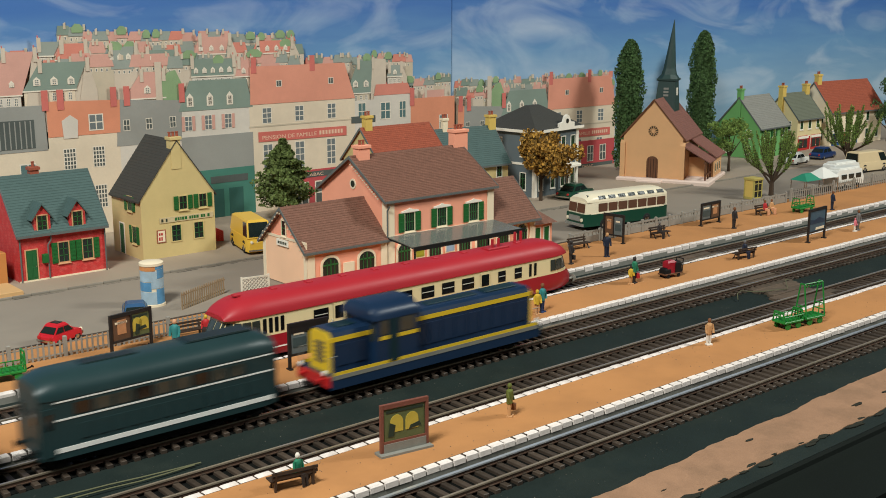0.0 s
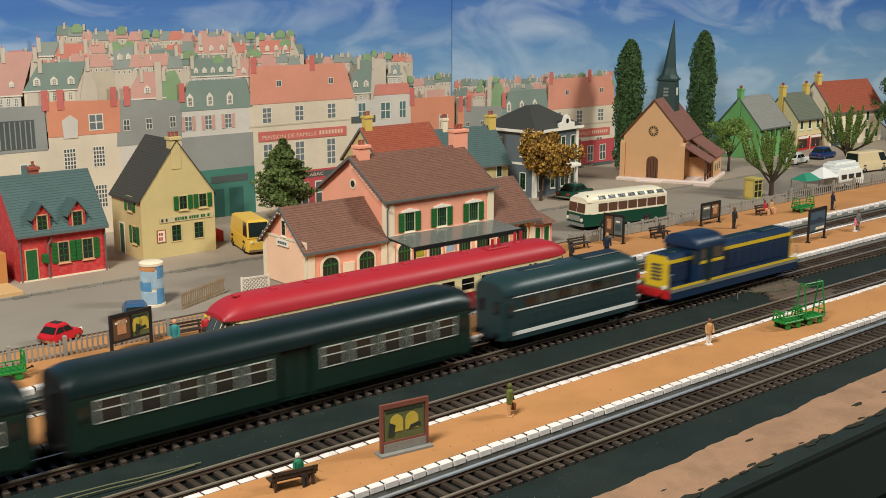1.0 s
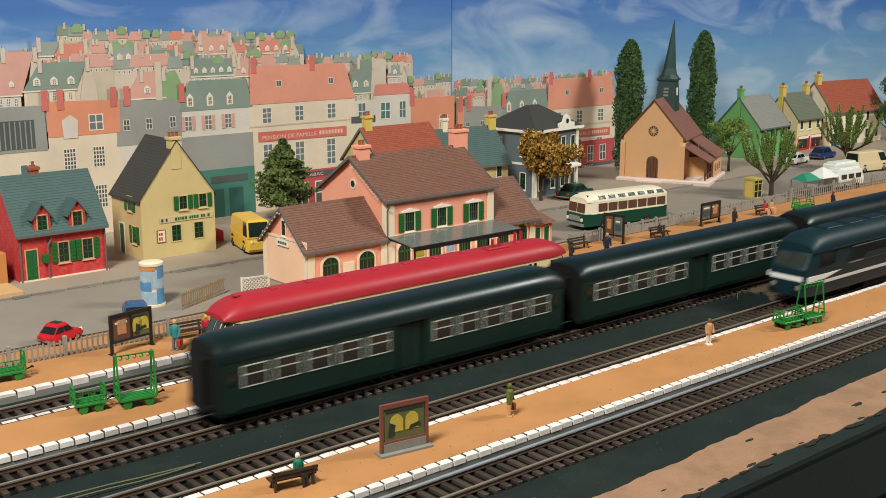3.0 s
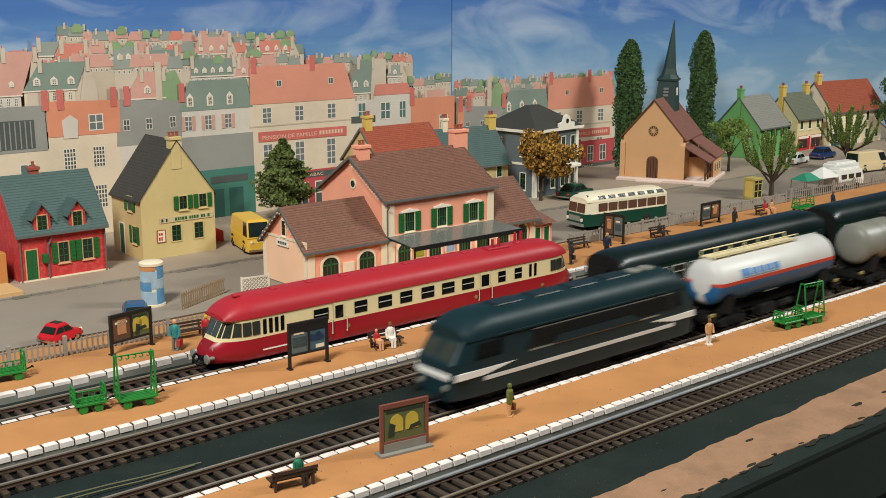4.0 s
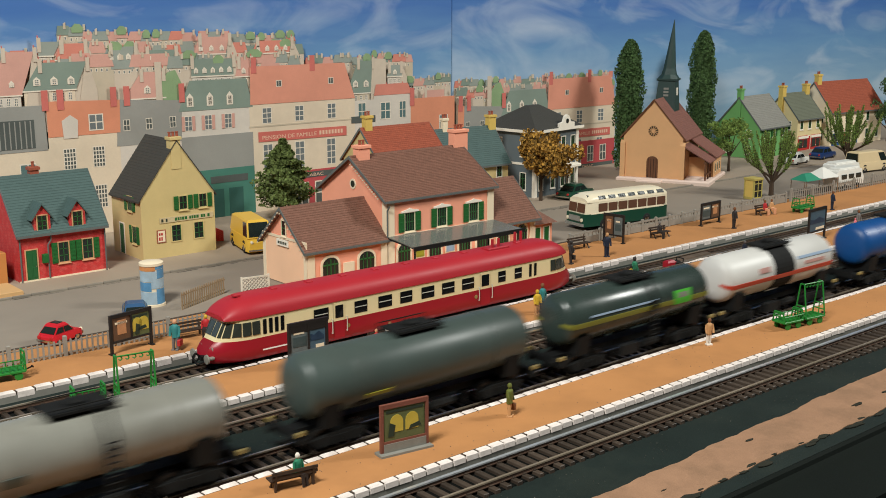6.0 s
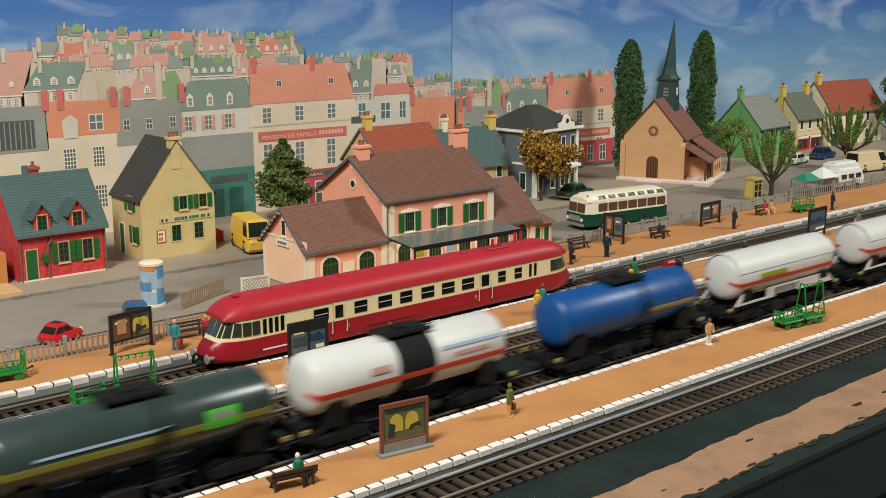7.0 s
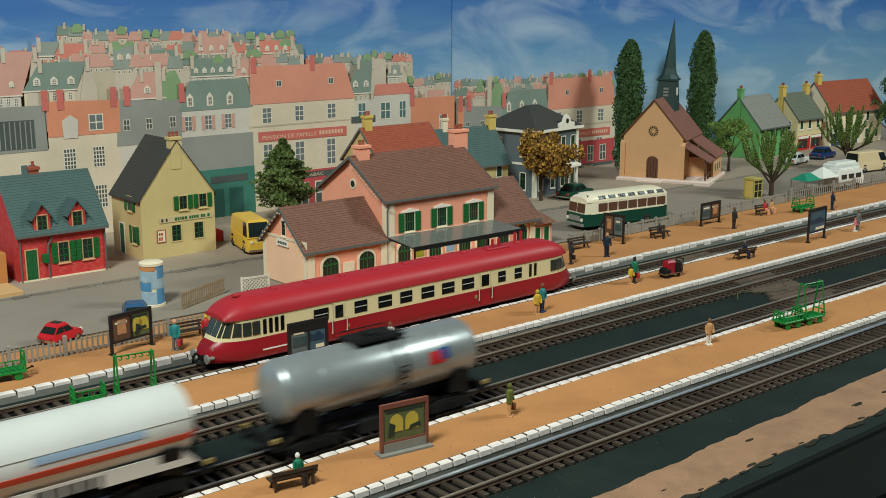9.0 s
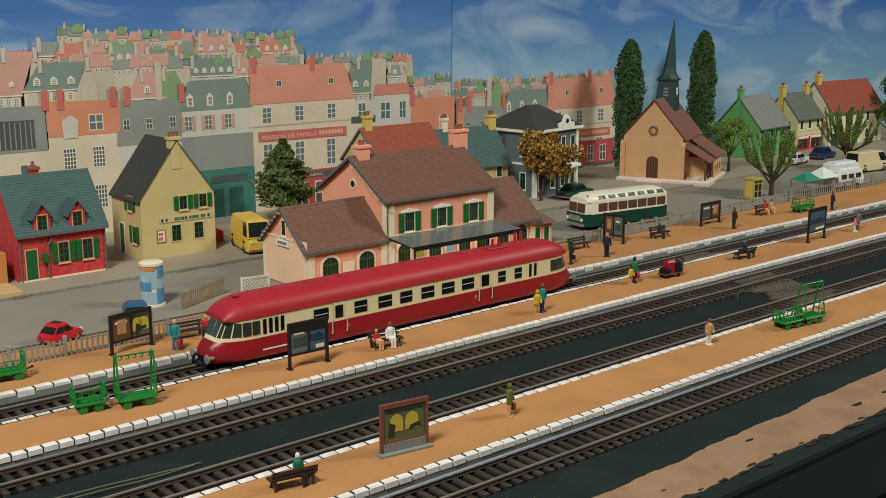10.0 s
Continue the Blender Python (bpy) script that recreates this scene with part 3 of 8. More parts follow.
    for s in (-1, 1):
        b.box(30, L - 30, min(s * 15.2, s * 16.9), max(s * 15.2, s * 16.9), 38.4, 39.4)
    pieces("roof_gutter", b, DKBLUE, v)
    b = Build()
    b.box(84, 126, -13, 13, 2, 8)
    part("fuel_tank", b, DARK, v)
    for xa in (44, L - 44):
        bogie(v, xa, 36)
    return v


def shell_band(x0, x1, r, a0, a1, cz, n=10, t=0.25):
    """A curved sheet on a tank's side between two angles, measured up from its middle height; on both sides."""
    b = Build()
    for s in (-1, 1):
        inner, outer = [], []
        for i in range(n + 1):
            a = radians(a0 + (a1 - a0) * i / n)
            inner.append((s * (r - 0.1) * math.cos(a), cz + (r - 0.1) * math.sin(a)))
            outer.append((s * (r + t) * math.cos(a), cz + (r + t) * math.sin(a)))
        b.prism(inner + outer[::-1], "x", x0, x1)
    return b


def shell_end(xe, s_in, r, a0, a1, cz, n=8, t=0.25):
    """The same sheet carried round the tank's rounded end at xe, running inwards along s_in."""
    b = Build()
    for s in (-1, 1):
        rings = []
        for d, f in ((2.6, 0.5), (3.4, 0.75), (5.2, 0.92), (7.5, 0.995)):
            inner, outer = [], []
            for i in range(n + 1):
                a = radians(a0 + (a1 - a0) * i / n)
                inner.append((xe + s_in * d, s * (r * f - 0.3) * math.cos(a), cz + (r * f - 0.3) * math.sin(a)))
                outer.append((xe + s_in * (d - (0.3 if f < 0.95 else 0)), s * (r * f + t) * math.cos(a), cz + (r * f + t) * math.sin(a)))
            rings.append(inner + outer[::-1])
        b.loft(rings)
    return b


def tank_wagon(x, L, label, body, r=15.6, cz=32.0, dome="walk", bands=(), panels=(), split=0.0, ladder=True, skirt=None):
    v = thing("tank_wagon", label, "tank wagon", x, GOODS, 0, group="goods train")
    b = Build()
    prof = [(0.3, -1.0 + 3), (r * 0.45, 2.4), (r * 0.75, 3.4), (r * 0.92, 5.2), (r, 8.0), (r, L - 8.0), (r * 0.92, L - 5.2), (r * 0.75, L - 3.4), (r * 0.45, L - 2.4), (0.3, L - 2)]
    b.lathe(prof, 36, "x", (0, 0, cz))
    part("tank", b, body, v, smooth=True)
    b = Build()
    for xa in () if bands else (L * 0.2, L * 0.8) if not split else (L * 0.2, L * 0.5, L * 0.8):
        b.lathe([(r + 0.05, xa - 0.6), (r + 0.3, xa - 0.5), (r + 0.3, xa + 0.5), (r + 0.05, xa + 0.6)], 36, "x", (0, 0, cz))
    if not bands:
        pieces("tank_hoop", b, body, v, smooth=True)
    for name, x0, x1, a0, a1, m in bands:
        pieces(name, shell_band(x0, x1, r, a0, a1, cz), m, v, smooth=True)
        pieces(name, shell_end(0, 1, r, a0, a1, cz), m, v)
        pieces(name, shell_end(L, -1, r, a0, a1, cz), m, v)
    for name, x0, x1, a0, a1, m in panels:
        pieces(name, shell_band(x0, x1, r, a0, a1, cz, 6, 0.4), m, v)
    mid = L / 2
    if dome == "black":
        b = Build()
        b.lathe([(r + 0.05, mid - 12), (r + 0.3, mid - 11.5), (r + 0.3, mid + 11.5), (r + 0.05, mid + 12)], 36, "x", (0, 0, cz))
        part("black_saddle", b, DARK, v, "black band round the tank")
    if dome in ("walk", "black", "hatch"):
        b = Build()
        b.slab(mid - 15, mid + 15, -8, 8, cz + r + 0.3, cz + r + 1.8, 0.3)
        b.lathe([(4.2, cz + r - 0.5), (4.2, cz + r + 3.4), (3.2, cz + r + 4.2), (0.2, cz + r + 4.4)], 16, "z", (mid, 0, 0))
        for s in (-1, 1):
            b.path([(mid - 15, s * 8, cz + r + 3.6), (mid + 15, s * 8, cz + r + 3.6)], 0.35)
            for q in (-15, 0, 15):
                b.rod((mid + q, s * 8, cz + r + 1), (mid + q, s * 8, cz + r + 3.6), 0.3)
        part("filling_platform", b, DARK, v, "dark walkway with filling dome")
    if dome == "rail":
        b = Build()
        b.box(8, L * 0.72, -5, 5, cz + r + 0.6, cz + r + 1.3)
        for s in (-1, 1):
            b.path([(8, s * 5, cz + r + 4.6), (L * 0.72, s * 5, cz + r + 4.6)], 0.45)
            for k in range(7):
                q = 8 + (L * 0.72 - 8) * k / 6
                b.rod((q, s * 5, cz + r - 0.6), (q, s * 5, cz + r + 4.6), 0.4)
        part("roof_walkway", b, CREAM, v, "pale roof walkway with rails")
    if ladder:
        b = Build()
        for s in (-1, 1):
            for q in (-3, 3):
                b.path([(mid + 8 + q, s * (r + 1.2), 9), (mid + 8 + q, s * (r + 1.2), cz + 4), (mid + 8 + q, s * 9, cz + r + 0.6)], 0.45)
            for k in range(9):
                z = 11 + k * 3
                b.rod((mid + 5, s * (r + 1.2), z), (mid + 11, s * (r + 1.2), z), 0.4)
        part("ladder", b, DARK, v)
    b = Build()
    b.box(-2, L + 2, -4, 4, 8.5, 12)
    b.box(-2.5, 0.5, -14, 14, 8, 12.5)
    b.box(L - 0.5, L + 2.5, -14, 14, 8, 12.5)
    for xa in (16, L - 16):
        b.prism([(-13, 12), (13, 12), (15, 24), (12, 22), (7, 17.5), (0, 16.4), (-7, 17.5), (-12, 22), (-15, 24)], "x", xa - 5, xa + 5)
    pieces("underframe", b, DARK, v)
    b = Build()
    for s in (-1, 1):
        b.box(L * 0.36, L * 0.47, s * 13 - 2, s * 13 + 2, 5, 11)
        b.rod((L * 0.52, s * 12, 8), (L * 0.62, s * 12, 8), 2.4)
        for k in range(4):
            b.box(L * 0.3 + k * L * 0.12, L * 0.3 + k * L * 0.12 + 1.0, s * 13.6, s * 14.4, 4, 12)
    pieces("brake_gear", b, DARK, v)
    if skirt is not None:
        b = Build()
        for s in (-1, 1):
            yy = s * 13.6
            b.box(3, 48, yy - 0.4, yy + 0.4, 14.6, 16.0)
            b.prism([(3, 14.6), (11, 22.5), (14, 22.5), (7, 14.6)], "y", yy - 0.5, yy + 0.5)
            b.box(39, 48, yy - 0.45, yy + 0.45, 16.0, 22.0)
            b.prism([(77, 15), (77, 22), (L - 10, 22), (L - 3, 15)], "y", yy - 0.45, yy + 0.45)
            b.box(48, 77, yy - 0.3, yy + 0.3, 20.8, 22.0)
            for k in range(4):
                b.box(53 + k * 6.4, 54.6 + k * 6.4, yy - 0.3, yy + 0.3, 16, 20.8)
        pieces("side_sill", b, skirt, v, "white side sill plates")
        pieces("sun_shield", shell_band(5.5, L - 5.5, r + 0.05, 17, 90, cz, 10, 0.3), skirt, v, "white sun shield over the tank", smooth=True)
    for e in (-1, 1):
        buffers(v, -2.5 if e < 0 else L + 2.5, e)
    for xa in (22, L - 22):
        bogie(v, xa, 21)
    b = Build()
    for xa in (-2.0, L + 2.0):
        for s in (-1, 1):
            b.slab(xa - 1.6, xa + 1.6, s * 13.4 - 0.9, s * 13.4 + 0.9, 12.4, 14.4, 0.3)
    pieces("lamp_bracket", b, FADEDTAN, v, "small tan lamp bracket on the buffer beam")
    return v


def railcar():
    v = thing("diesel_railcar", "crimson and cream diesel railcar standing at the platform", "railcar", 311, 582.0, 0)
    L, hw = 298.0, 16.0
    half = [0, 0.5, 1.2, 2.4, 4, 6.5, 10, 14, 19, 25]
    rows = half + [L - q for q in reversed(half)]

    def nose(q, n=25.0):
        d = max(0.0, min(q, L - q))
        k = max(0.0, 1 - d / n)
        return math.sqrt(max(0.0, 1 - k ** 2.4 * 0.84))
    b = Build()

    def snout(q, k):
        """The lower front swells out below the windows."""
        out = 5.0 * k * max(0, 1 - min(q, L - q) / 25.0) ** 2
        return q - out if q < L / 2 else q + out
    b.loft([[(snout(q, 0.6), s * (hw * nose(q) - i), z) if k == 0.6 else (snout(q, k), s * hw * nose(q), z) for s, z, k, i in
             ((-1, 3.5, 0.6, 1.5), (-1, 6, 1.0, 0), (-1, 11, 1.0, 0), (-1, 14.5, 0.5, 0), (-1, 16.5, 0.0, 0), (1, 16.5, 0.0, 0), (1, 14.5, 0.5, 0), (1, 11, 1.0, 0), (1, 6, 1.0, 0), (1, 3.5, 0.6, 1.5))] for q in rows])
    part("lower_body", b, CRIMSON, v, smooth=True)

    def back(q, z):
        lean = 7.0 * (z - 16.5) / 13.0 * max(0, 1 - min(q, L - q) / 14.0)
        return q + (lean if q < L / 2 else -lean)
    b = Build()
    b.loft([[(back(q, z), y * hw * nose(q), z) for y, z in ((-1, 16.5), (-0.985, 29.6), (0.985, 29.6), (1, 16.5))] for q in rows])
    part("window_band", b, CREAM, v, "cream band round the windows", smooth=True)
    b = Build()
    arch_band(b, [4.0, 4.6, 5.6, 7.2, 9.5, 13, 17.5, 23, 30, L - 30, L - 23, L - 17.5, L - 13, L - 9.5, L - 7.2, L - 5.6, L - 4.6, L - 4.0], lambda q: (hw * nose(q) * 0.99 + 0.5, max(0.22, math.sqrt(max(0, 1 - max(0, 1 - (min(q, L - q) - 4.0) / 24.0) ** 2)))), 29.2, 40.5)
    part("roof", b, ROOFRED, v, "bright red roof", smooth=True)
    wins = [(64, 75), (95, 105), (114, 125), (132, 142), (150, 161), (168, 179), (186, 197), (220, 227), (236, 243)]
    for x0, x1 in wins:
        pane(v, x0, x1, 18.8, 26.6, hw, BLACKGLASS, t=0.15)
        b = Build()
        for s in (-1, 1):
            b.box(x0 + 0.5, x1 - 0.5, s * hw - 0.1 if s > 0 else -hw - 0.35, hw + 0.35 if s > 0 else -hw + 0.1, 22.6, 23.1)
        pieces("window_bar", b, CREAMFRAME, v)
    for x0, x1 in ((80, 86), (204, 211)):
        pane(v, x0 - 1.2, x1 + 1.2, 5, 28, hw, CRIMSON, "door_lower", t=0.12)
        b = Build()
        for s in (-1, 1):
            b.box(x0 - 1.2, x1 + 1.2, min(s * hw, s * (hw + 0.2)), max(s * hw, s * (hw + 0.2)), 16.5, 28.2)
        pieces("door_upper", b, CREAM, v)
        pane(v, x0, x1, 18.5, 26.6, hw + 0.2, BLACKGLASS, t=0.15)
        b = Build()
        for s in (-1, 1):
            for q in (x0 - 2.6, x1 + 2.6):
                b.rod((q, s * (hw + 0.9), 9), (q, s * (hw + 0.9), 18.5), 0.3)
                b.rod((q, s * hw, 9.2), (q, s * (hw + 0.9), 9.2), 0.3)
                b.rod((q, s * hw, 18.3), (q, s * (hw + 0.9), 18.3), 0.3)
        pieces("door_handrail", b, CREAMFRAME, v)
    for x0 in (27.6, 31.8, 35.9, 40.0, 250.5, 255.5):
        pane(v, x0, x0 + 2.4, 18.2, 27.4, hw, BLACKGLASS, "ventilation_slot", t=0.15)
    for e in (-1, 1):
        xe = 0 if e < 0 else L

        def fx(q):
            return q if e < 0 else L - q

        def skin(q, z, s):
            k = (z - 16.5) / 13.1
            return (fx(back(q, z)) if e < 0 else L - back(q, z), s * (hw * nose(q) * (1 - 0.015 * k) + 0.15), z)
        for s in (-1, 1):
            for q0, q1 in ((0.15, 1.6), (2.3, 6.4), (7.4, 13.0), (14.2, 19.4), (20.4, 25.4)):
                b = Build()
                out = 0.35 * (-1 if e < 0 else 1) * (1 if q1 < 8 else 0)
                p = [skin(q0, 19.0, s), skin(q1, 19.0, s), skin(q1, 27.2, s), skin(q0, 27.2, s)]
                b.loft([p, [(c[0] + out, c[1] + s * 0.3, c[2]) for c in p]])
                part("cab_window", b, CABGLASS, v)
            b = Build()
            w0 = hw * nose(0) - 0.5
            p = [(fx(back(0, 19) - 0.1), s * 0.4, 19.2), (fx(back(0, 19) - 0.1), s * w0, 19.2), (fx(back(0, 27) - 0.1), s * w0, 27.0), (fx(back(0, 27) - 0.1), s * 0.4, 27.0)]
            d = -0.3 if e < 0 else 0.3
            b.loft([p, [(c[0] + d, c[1], c[2]) for c in p]])
            part("windscreen_pane", b, CABGLASS, v)
        for s in (-1, 1):
            b = Build()
            b.lathe([(2.0, 0), (2.0, 1.4), (0.3, 1.8)] if e > 0 else [(2.0, 0), (2.0, -1.4), (0.3, -1.8)], 14, "x", (fx(-1.2), s * 6.4, 12))
            pieces("headlight", b, LIGHTGREY, v, "round grey headlight")
        b = Build()
        b.box(min(fx(0.5), fx(-7)), max(fx(0.5), fx(-7)), -2, 2, 5, 7.5)
        b.path([(fx(-5), -3, 5), (fx(-10), -3, 3.5), (fx(-11), 0, 7), (fx(-10), 3, 3.5), (fx(-5), 3, 5)], 0.6)
        b.path([(fx(-6), 0, 7), (fx(-9.5), 0, 10), (fx(-11.5), 0, 8), (fx(-10), 0, 5.5)], 0.6)
        pieces("coupling", b, DARK, v, "black looped coupling")
        for s in (-1, 1):
            b = Build()
            b.lathe([(1.2, 0), (1.2, -4), (3.0, -4.3), (2.8, -5.2), (0.2, -5.6)] if e < 0 else [(1.2, 0), (1.2, 4), (3.0, 4.3), (2.8, 5.2), (0.2, 5.6)], 14, "x", (fx(-2.0), s * 8.4, 7.5))
            part("buffer", b, LIGHTGREY, v, smooth=True)
    b = Build()
    for k in range(10):
        xa = 19 + k * 26
        b.slab(xa - 2.2, xa + 2.2, -2, 2, 40.0, 41.4, 0.5)
    pieces("roof_vent", b, ROOFRED, v)
    b = Build()
    for xa in (225, 231, 255, 261):
        b.lathe([(1.2, 39.5), (1.0, 47.5), (0.2, 47.6)], 10, "z", (xa, -4 if xa < 243 else 4, 0))
    b.slab(219, 239, -7, 1, 40, 41.6, 0.5)
    part("exhaust_pipe", b, ROOFRED, v, "pair of red exhaust stacks")
    stripe(v, "white_dash", 27, 53, 8.2, 9.0, hw, WHITE)
    b = Build()
    b.box(58, 250, -12, 12, 1.5, 3.6)
    pieces("underframe", b, DARK, v)
    b = Build()
    for xa in (90, 199):
        b.lathe([(1.4, -hw - 0.2), (1.4, -hw + 0.1)], 14, "y", (xa, 0, 12.0))
        b.lathe([(1.4, hw - 0.1), (1.4, hw + 0.2)], 14, "y", (xa, 0, 12.0))
    pieces("class_disc", b, FADEDTAN, v)
    for xa in (48, L - 48):
        bogie(v, xa, 30)
    return v


railcar()
EXPRESS = [(centre_cab_loco(0), 317.0), (parcels_van(0), 158.0), (coach(0), -119.0)]
for k in (1, 2):
    EXPRESS.append((copy_thing(EXPRESS[2][0], place(0, PASS, 0)), -119.0 - 266.0 * k))

FREIGHT = [
    (big_diesel_loco(0), 1632.0),
    (tank_wagon(0, 144, "white tank wagon with blue belly and red line", TANKWHITE, dome="rail", ladder=False,
                bands=(("blue_belly", 7.5, 136.5, -72, -4, MIDBLUE), ("red_line", 7.5, 136.5, -4, 5, ORANGE)),
                panels=(("lettered_panel", 26, 36, 13, 30, BLUELETTER), ("lettered_panel", 38, 44, 13, 28, BLUELETTER), ("lettered_panel", 46, 52, 13, 28, BLUELETTER), ("lettered_panel", 54, 60, 13, 28, BLUELETTER), ("lettered_panel", 62, 69, 13, 28, BLUELETTER), ("lettered_panel", 26, 69, 9, 11, PALEBLUE))), 1858.5),
    (tank_wagon(0, 136, "pale grey weathered tank wagon with central dome", LIGHTGREY, split=1.0,
                panels=(("placard", 30, 40, -22, -6, MIDGREY),)), 2042.0),
    (tank_wagon(0, 152, "long grey-green tank wagon with end platform", MIDGREY, r=16.6, cz=31.5, dome="hatch", ladder=False,
                panels=(("placard", 36, 52, -30, -22, OLIVE), ("placard", 30, 40, -46, -36, DARK))), 2213.5),
    (tank_wagon(0, 136, "grey tank wagon with yellow stripe and green emblem", SHINYGREY,
                bands=(("yellow_stripe", 7.5, 128.5, -10, 1, DULLYELLOW),),
                panels=(("green_emblem", 96, 112, -12, 20, LIME), ("white_flash", 99, 109, 2, 14, LIGHTGREY), ("pale_line", 20, 80, 8, 12, PALEBLUE))), 2391.0),
    (tank_wagon(0, 132, "white tank wagon with orange stripe and black saddle", TANKWHITE, dome="black", ladder=False,
                bands=(("orange_stripe", 7.5, 124.5, -17, -6, ORANGE),),
                panels=(("faded_emblem", 36, 48, 7, 20, FADED), ("orange_stripe", 53, 79, -17, -6, ORANGE), ("pale_blue_line", 82, 124, 20, 27, PALEBLUE), ("lettered_panel", 90, 114, 4, 12, FADED))), 2541.5),
    (tank_wagon(0, 128, "plain blue tank wagon with tan name strip", TANKBLUE,
                panels=(("tan_strip", 74, 118, -14, -5, FADEDTAN),)), 2713.0),
    (tank_wagon(0, 124, "white gas tank wagon with orange stripe", TANKWHITE, dome="none", ladder=False, skirt=TANKWHITE,
                bands=(("orange_stripe", 7.5, 116.5, -17, -7, ORANGE),),
                panels=(("olive_plate", 28, 58, -4, 8, OLIVE),)), 2876.0),
    (tank_wagon(0, 124, "white gas tank wagon with pale blue lettering panel", TANKWHITE, dome="none", ladder=False, skirt=TANKWHITE,
                bands=(("orange_stripe", 7.5, 116.5, -17, -7, ORANGE),),
                panels=(("lettered_panel", 48, 96, 4, 15, PALEBLUE),)), 3039.0),
    (tank_wagon(0, 128, "silver tank wagon with red and blue emblem", SILVER,
                panels=(("red_emblem", 90, 100, -2, 22, REDPAINT), ("blue_emblem", 96, 103, 4, 26, TANKBLUE))), 3202.0),
]
# ---- the painted sky boards and the printed town sheets on them ----
def sky_paint(name, seed):
    m = bpy.data.materials.new(name)
    m.use_nodes = True
    nd, ln = m.node_tree.nodes, m.node_tree.links
    bs = nd["Principled BSDF"]
    bs.inputs["Roughness"].default_value, bs.inputs["Specular IOR Level"].default_value = 0.55, 0.3
    tc = nd.new("ShaderNodeTexCoord")
    sep = nd.new("ShaderNodeSeparateXYZ")
    ln.new(tc.outputs["Object"], sep.inputs[0])

    def stretched(sx, sz, detail, dist):
        mp = nd.new("ShaderNodeMapping")
        mp.inputs["Scale"].default_value, mp.inputs["Location"].default_value = (sx, 1, sz), (seed, 0, seed * 0.7)
        ln.new(tc.outputs["Object"], mp.inputs["Vector"])
        n = nd.new("ShaderNodeTexNoise")
        n.inputs["Scale"].default_value, n.inputs["Detail"].default_value, n.inputs["Distortion"].default_value = 1.0, detail, dist
        ln.new(mp.outputs[0], n.inputs["Vector"])
        return n.outputs["Fac"]

    ramp = nd.new("ShaderNodeValToRGB")
    height = nd.new("ShaderNodeMapRange")
    height.inputs["From Min"].default_value, height.inputs["From Max"].default_value = 0.10, 0.235
    streak = stretched(9, 60, 4, 0.6)
    add = nd.new("ShaderNodeMath")
    add.operation = "MULTIPLY_ADD"
    ln.new(streak, add.inputs[0])
    add.inputs[1].default_value = 0.05
    ln.new(sep.outputs["Z"], add.inputs[2])
    ln.new(add.outputs[0], height.inputs["Value"])
    ln.new(height.outputs[0], ramp.inputs["Fac"])
    el = ramp.color_ramp.elements
    el[0].color, el[1].color = (*rgb(136, 168, 192), 1), (*rgb(68, 110, 172), 1)
    mid = el.new(0.55)
    mid.color = (*rgb(102, 144, 184), 1)
    cloud = nd.new("ShaderNodeValToRGB")
    cloud.color_ramp.elements[0].position, cloud.color_ramp.elements[1].position = 0.5, 0.85
    ln.new(stretched(5.5, 15, 6, 1.2), cloud.inputs["Fac"])
    soft = nd.new("ShaderNodeMath")
    soft.operation = "MULTIPLY"
    ln.new(cloud.outputs["Color"], soft.inputs[0])
    soft.inputs[1].default_value = 0.75
    mix = nd.new("ShaderNodeMix")
    mix.data_type = "RGBA"
    ln.new(soft.outputs[0], mix.inputs["Factor"])
    ln.new(ramp.outputs["Color"], mix.inputs["A"])
    mix.inputs["B"].default_value = (*rgb(206, 214, 222), 1)
    ln.new(mix.outputs["Result"], bs.inputs["Base Color"])
    return m


SKY_A, SKY_B = sky_paint("painted_sky_left", 3.1), sky_paint("painted_sky_right", 8.4)
b = Build()
b.box(X0, 860.6, 1000, 1006, GROUND, 330)
solo("backdrop", b, SKY_A, "hand-painted blue sky board behind the houses", "backdrop", kind="structure")
b = Build()
b.box(861.8, X1 + 400, 1000, 1006, GROUND, 330)
solo("backdrop", b, SKY_B, "hand-painted blue sky board with white clouds", "backdrop", kind="structure")
b = Build()
b.box(860.7, 861.7, 1001.2, 1004, GROUND, 330)
solo("backdrop_joint", b, DARK, "dark joint between the two sky boards", "joint", kind="structure")


def printed(name, colour, vary=0.06):
    return paint(name, rgb(*colour), 0.6, vary + 0.06, 26, 0.0, 1.3, dirt=rgb(*[0.84 * c for c in colour]), dirt_amount=0.3)


P_WALL = [printed("printed_cream_wall", (215, 197, 172)), printed("printed_pale_wall", (206, 196, 183)), printed("printed_grey_wall", (146, 144, 137)), printed("printed_orange_wall", (212, 138, 106)), printed("printed_sand_wall", (192, 177, 154))]
P_PINK = [printed("printed_pink_roof", (207, 130, 112)), printed("printed_coral_roof", (213, 143, 119)), printed("printed_green_roof", (126, 140, 128)), printed("printed_slate_roof", (145, 151, 142)), printed("printed_dusty_pink_roof", (204, 154, 139))]
P_TREE = printed("printed_tree_green", (134, 158, 116), 0.15)
P_SHOPGREEN, P_SHOPRED = printed("printed_green_shop", (67, 118, 103)), printed("printed_red_shop", (181, 74, 76))
P_DARK, P_FRAME, P_RED, P_TEAL = printed("printed_window_glass", (106, 112, 112), 0.2), printed("printed_window_frame", (223, 211, 193)), printed("printed_red_sign", (199, 104, 92)), printed("printed_teal_glass", (84, 110, 109), 0.2)
P_SHOPDARK = printed("printed_dark_green_pane", (48, 88, 80))
